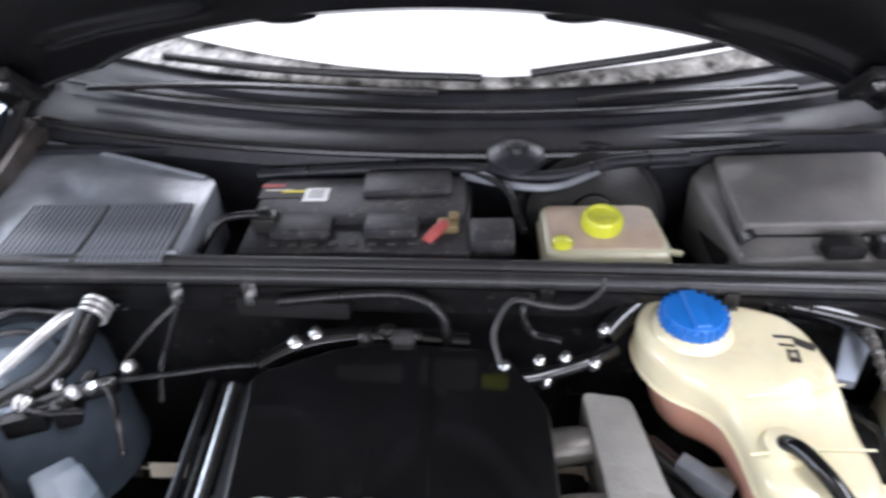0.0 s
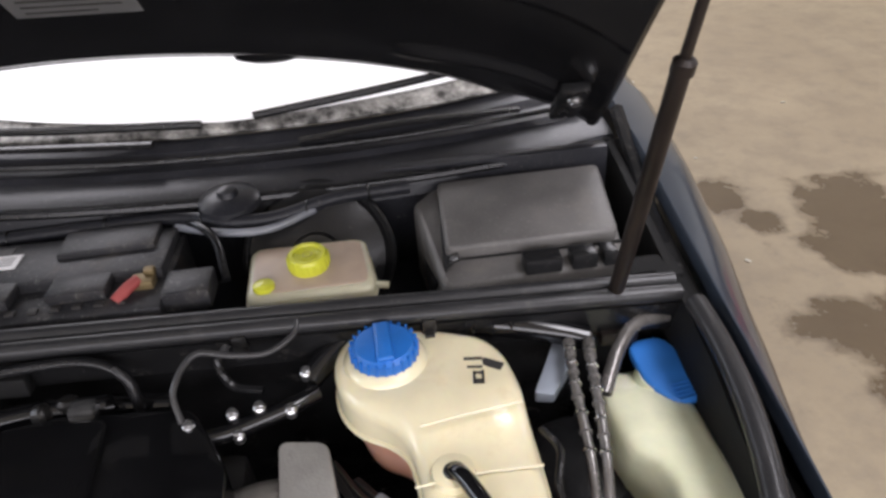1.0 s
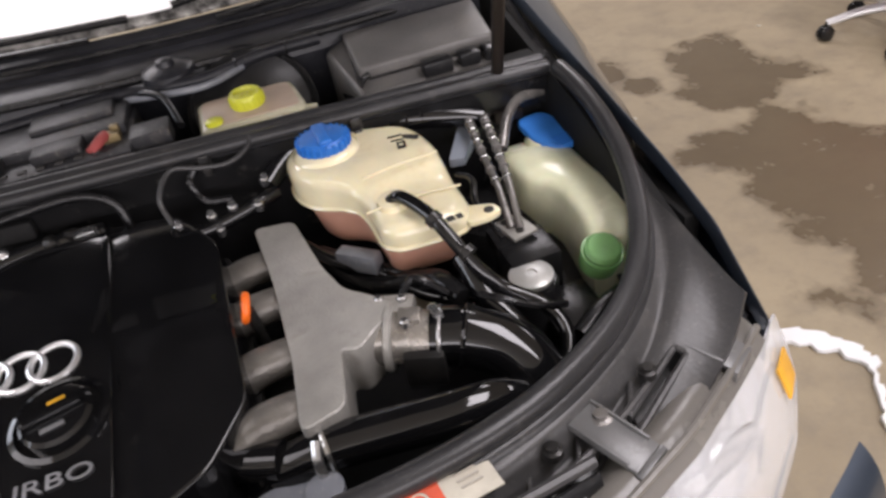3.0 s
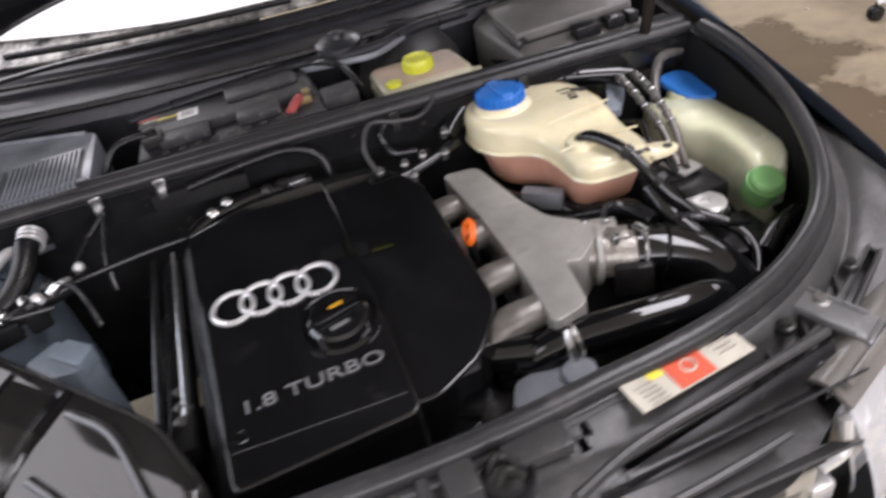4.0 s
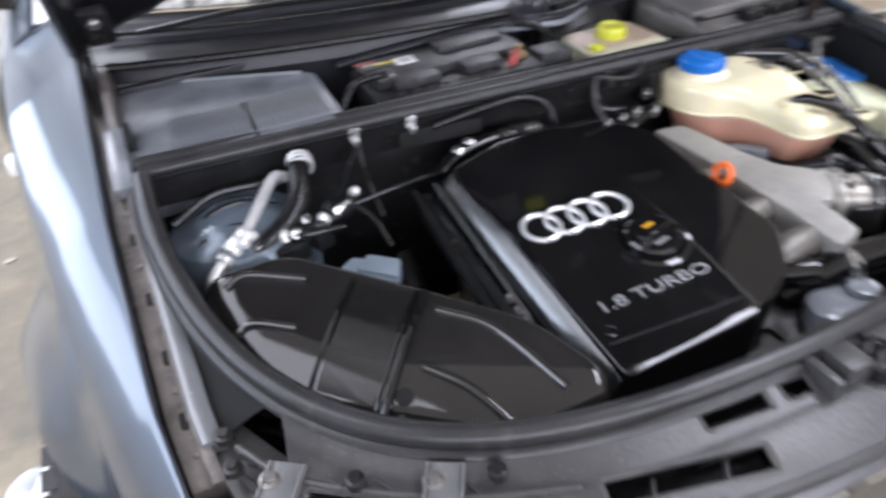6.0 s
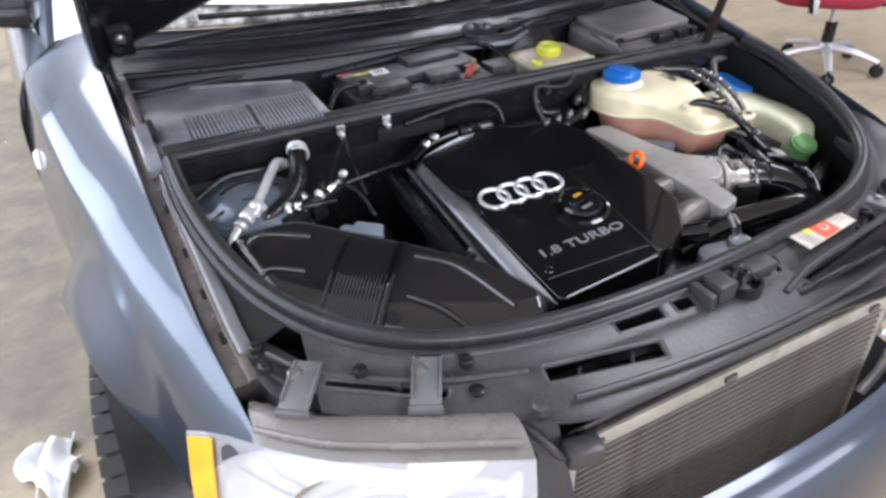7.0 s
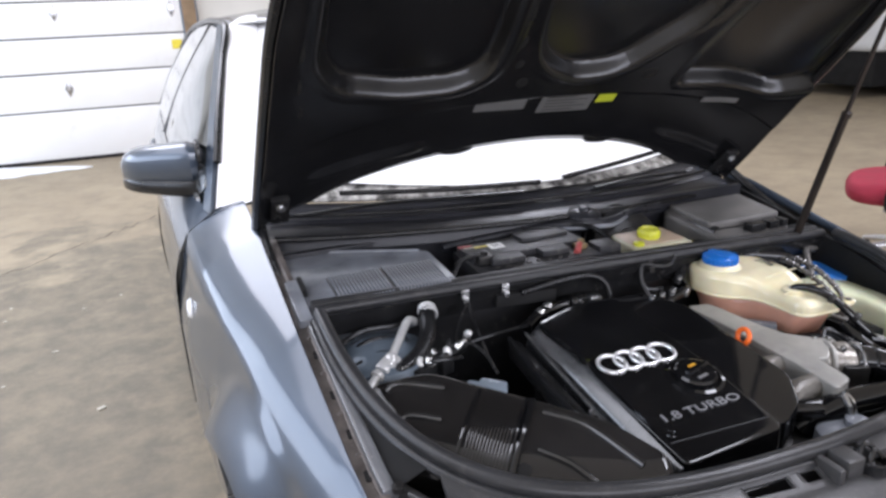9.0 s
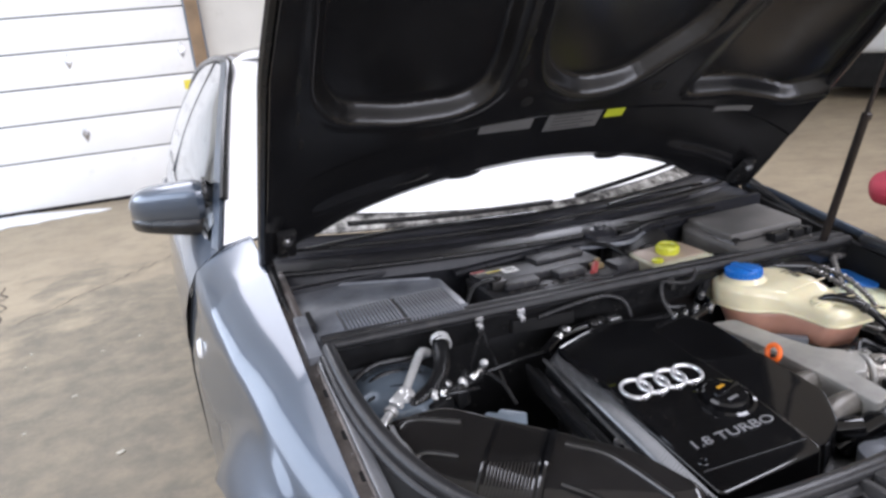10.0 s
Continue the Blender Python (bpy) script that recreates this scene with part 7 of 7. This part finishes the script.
valve = solid("solenoid_valve", joined(tube([(-0.545, 0.545, 0.775), (-0.49, 0.555, 0.78), (-0.45, 0.57, 0.785), (-0.40, 0.585, 0.79)], 0.013, 12, 5), box((-0.50, 0.545, 0.772), (0.05, 0.035, 0.03), 0.006, (0, 0, 20)), box((-0.455, 0.560, 0.775), (0.03, 0.04, 0.035), 0.005, (0, 0, 20))), black_satin, "cluster of solenoid valves and plugs by the turret", "valves")
r = random.Random(3)
for i in range(13):
    t = i / 12
    p = (-0.535 + 0.155 * t + 0.01 * r.uniform(-1, 1), 0.543 + 0.045 * t + 0.016 * r.uniform(-1, 1), 0.784 + 0.012 * t + 0.012 * r.random())
    part("valve_fitting", lathe([(0.004 + 0.004 * r.random(), -0.009), (0.008, -0.003), (0.008, 0.003), (0.005, 0.009)], p, (r.uniform(-1, 1), r.uniform(-1, 1), 0.6), 10), (steel, dark_metal, white_alu, black_satin, alu)[i % 5], valve)
for pts in ([(-0.43, 0.575, 0.80), (-0.395, 0.56, 0.805), (-0.375, 0.53, 0.79), (-0.365, 0.50, 0.76)], [(-0.52, 0.56, 0.79), (-0.47, 0.53, 0.80), (-0.42, 0.54, 0.79)], [(-0.40, 0.588, 0.79), (-0.33, 0.60, 0.79), (-0.28, 0.615, 0.785), (-0.235, 0.625, 0.78)]):
    part("valve_wire", tube(pts, 0.004, 8, 5), black_rubber, valve)
hose("turret_cable", [(-0.348, 0.680, 0.832), (-0.375, 0.655, 0.815), (-0.40, 0.62, 0.795), (-0.41, 0.59, 0.785)], 0.004, black_rubber, "thin black cable from the cross bar", 8)
hose("turret_cable", [(-0.345, 0.678, 0.83), (-0.350, 0.650, 0.81), (-0.352, 0.61, 0.79), (-0.35, 0.58, 0.76)], 0.004, black_rubber, "thin black cable from the cross bar", 8)
solid("turret_plate", prism(fillet([(-0.640, 0.690), (-0.60, 0.700), (-0.50, 0.690), (-0.50, 0.66), (-0.56, 0.63), (-0.63, 0.62)], 0.015), 0.765, lambda x, y: 0.792 + 0.10 * (y - 0.65), 0.008), turret_blue, "blue-grey painted turret plate under the cross bar", "turret plate")
for pts in ([(-0.640, 0.600, 0.770), (-0.600, 0.640, 0.802), (-0.545, 0.655, 0.806), (-0.490, 0.640, 0.790)], [(-0.652, 0.560, 0.760), (-0.620, 0.585, 0.790), (-0.570, 0.600, 0.802), (-0.53, 0.585, 0.80)], [(-0.645, 0.655, 0.80), (-0.58, 0.685, 0.815), (-0.50, 0.682, 0.815), (-0.43, 0.690, 0.82)]):
    hose("turret_line", pts, 0.006, black_rubber, "black line lying across the turret", 8)
# dark filler pipes deeper in the bay
for k, pts in enumerate(([(0.55, 0.30, 0.62), (0.60, 0.34, 0.60), (0.63, 0.40, 0.58)], [(0.36, 0.42, 0.60), (0.42, 0.46, 0.62), (0.46, 0.52, 0.62)], [(-0.34, 0.40, 0.60), (-0.33, 0.50, 0.62), (-0.32, 0.60, 0.66)], [(0.28, 0.46, 0.60), (0.34, 0.52, 0.60), (0.42, 0.60, 0.64)], [(0.52, 0.28, 0.66), (0.57, 0.31, 0.665), (0.62, 0.33, 0.66)])):
    hose("bay_hose", pts, 0.012 + 0.003 * (k % 3), black_rubber, "dark hose deep in the engine bay", 10)
solid("fan_housing", prism(fillet([(0.30, 0.15), (0.52, 0.20), (0.56, 0.27), (0.50, 0.30), (0.32, 0.22)], 0.02), 0.50, 0.60, 0.01), black_satin, "black housing deep in the engine bay", "housing")

# ---- office chair ----
CH = Vector((2.72, 1.83, 0))
FACE = pose(CH.x, CH.y, 0, 0, 0, 128)
chair = thing("office_chair", tuple(CH), "red fabric office chair on a silver five-star base", "chair")
for i in range(5):
    a0 = radians(8 + 72 * i)
    tip = CH + Vector((0.265 * math.cos(a0), 0.265 * math.sin(a0), 0.075))
    leg = part("base_leg", tube([CH + Vector((0.02 * math.cos(a0), 0.02 * math.sin(a0), 0.125)), CH + Vector((0.14 * math.cos(a0), 0.14 * math.sin(a0), 0.112)), tip], lambda t: 0.028 - 0.009 * t, 12, 4, sx=0.7), chair_silver, chair)
    part("castor", joined(lathe([(0.026, -0.024), (0.031, -0.016), (0.031, -0.004), (0.020, -0.002), (0.020, 0.002), (0.031, 0.004), (0.031, 0.016), (0.026, 0.024)], tip - Vector((0, 0, 0.043)), (-math.sin(a0 + 0.6), math.cos(a0 + 0.6), 0), 20), lathe([(0.008, -0.03), (0.008, 0.0)], tip, n=8)), black_satin, leg, "black twin castor")
part("base_hub", lathe([(0.045, 0.09), (0.048, 0.10), (0.045, 0.135), (0.032, 0.15)], CH, n=24), chair_silver, chair)
lift = part("gas_lift", lathe([(0.030, 0.13), (0.030, 0.25), (0.022, 0.254), (0.016, 0.256), (0.016, 0.35)], CH, n=18), black_satin, chair, "black gas lift column")
part("lift_rod", lathe([(0.0175, 0.25), (0.0175, 0.345)], CH, n=16), chair_silver, lift, "bare steel rod")
part("tilt_plate", moved(box((0.0, 0, 0.357), (0.22, 0.17, 0.03), 0.01), FACE), black_satin, chair)
part("tilt_lever", moved(tube([(0.03, -0.06, 0.352), (0.03, -0.18, 0.345), (0.03, -0.24, 0.34)], 0.007, 8, 3), FACE), black_satin, chair)


def cushion_f(u, v):
    """Padded seat: waterfall front, soft sides, a shallow dish."""
    a = 2 * math.pi * u
    c, sn = math.cos(a), math.sin(a)
    e = 0.56
    rx, ry = 0.265 * math.copysign(abs(c) ** e, c), 0.255 * math.copysign(abs(sn) ** e, sn)
    p = math.pi * (v - 0.5)
    k = 0.80 + 0.20 * max(0.0, math.cos(p)) ** 0.6 if 0.05 < v < 0.95 else 0.0
    z = 0.435 + 0.062 * math.sin(p) - (0.022 * max(0.0, c) if v > 0.5 else 0) - (0.012 * (1 - abs(c * sn)) if v > 0.96 else 0)
    return (0.055 + rx * k, ry * k, z)


part("seat", moved(loft([[cushion_f(i / 40, j / 16) for i in range(40)] for j in range(1, 16)]), FACE), red_cloth, chair, "thick padded red fabric seat")
part("backrest", moved(prism(fillet([(-0.20, -0.18), (0.20, -0.18), (0.19, 0.24), (-0.19, 0.24)], 0.10), 0, 0.07, 0.028, 4), FACE @ pose(-0.33, 0, 0.76, 90, 0, 90) @ pose(0, 0, 0, -8)), red_cloth, chair)
part("back_stem", moved(tube([(-0.06, 0, 0.355), (-0.28, 0, 0.36), (-0.345, 0, 0.42), (-0.35, 0.0, 0.70)], 0.018, 10, 5, sx=0.6), FACE), black_satin, chair)
for sd in (-1, 1):
    arm = part("armrest", moved(tube([(0.10, sd * 0.20, 0.362), (0.12, sd * 0.275, 0.37), (0.13, sd * 0.300, 0.45), (0.10, sd * 0.305, 0.56), (0.02, sd * 0.305, 0.63), (-0.10, sd * 0.305, 0.645), (-0.24, sd * 0.300, 0.63)], 0.012, 10, 6), FACE), black_satin, chair)
    part("arm_bracket", moved(box((0.115, sd * 0.270, 0.392), (0.045, 0.016, 0.070), 0.006, (0, 0, 0)), FACE), chair_silver, arm, "silver bracket")

# ---- vehicle parked at the far wall ----
van = thing("parked_van", (10.0, 7.0, 0), "pale van parked at the workshop's far side", "van")
part("body", box((10.2, 7.0, 1.40), (4.2, 1.6, 1.5), 0.12, seg=4), van_white, van)
part("underbody", box((10.2, 7.05, 0.42), (4.0, 1.45, 0.50), 0.04), void_black, van)
for x in (8.9, 11.6):
    part("wheel", lathe([(0.20, -0.10), (0.30, -0.10), (0.32, -0.06), (0.32, 0.06), (0.30, 0.10), (0.20, 0.10)], (x, 6.35, 0.32), (0, 1, 0), 30), tyre_rubber, van)
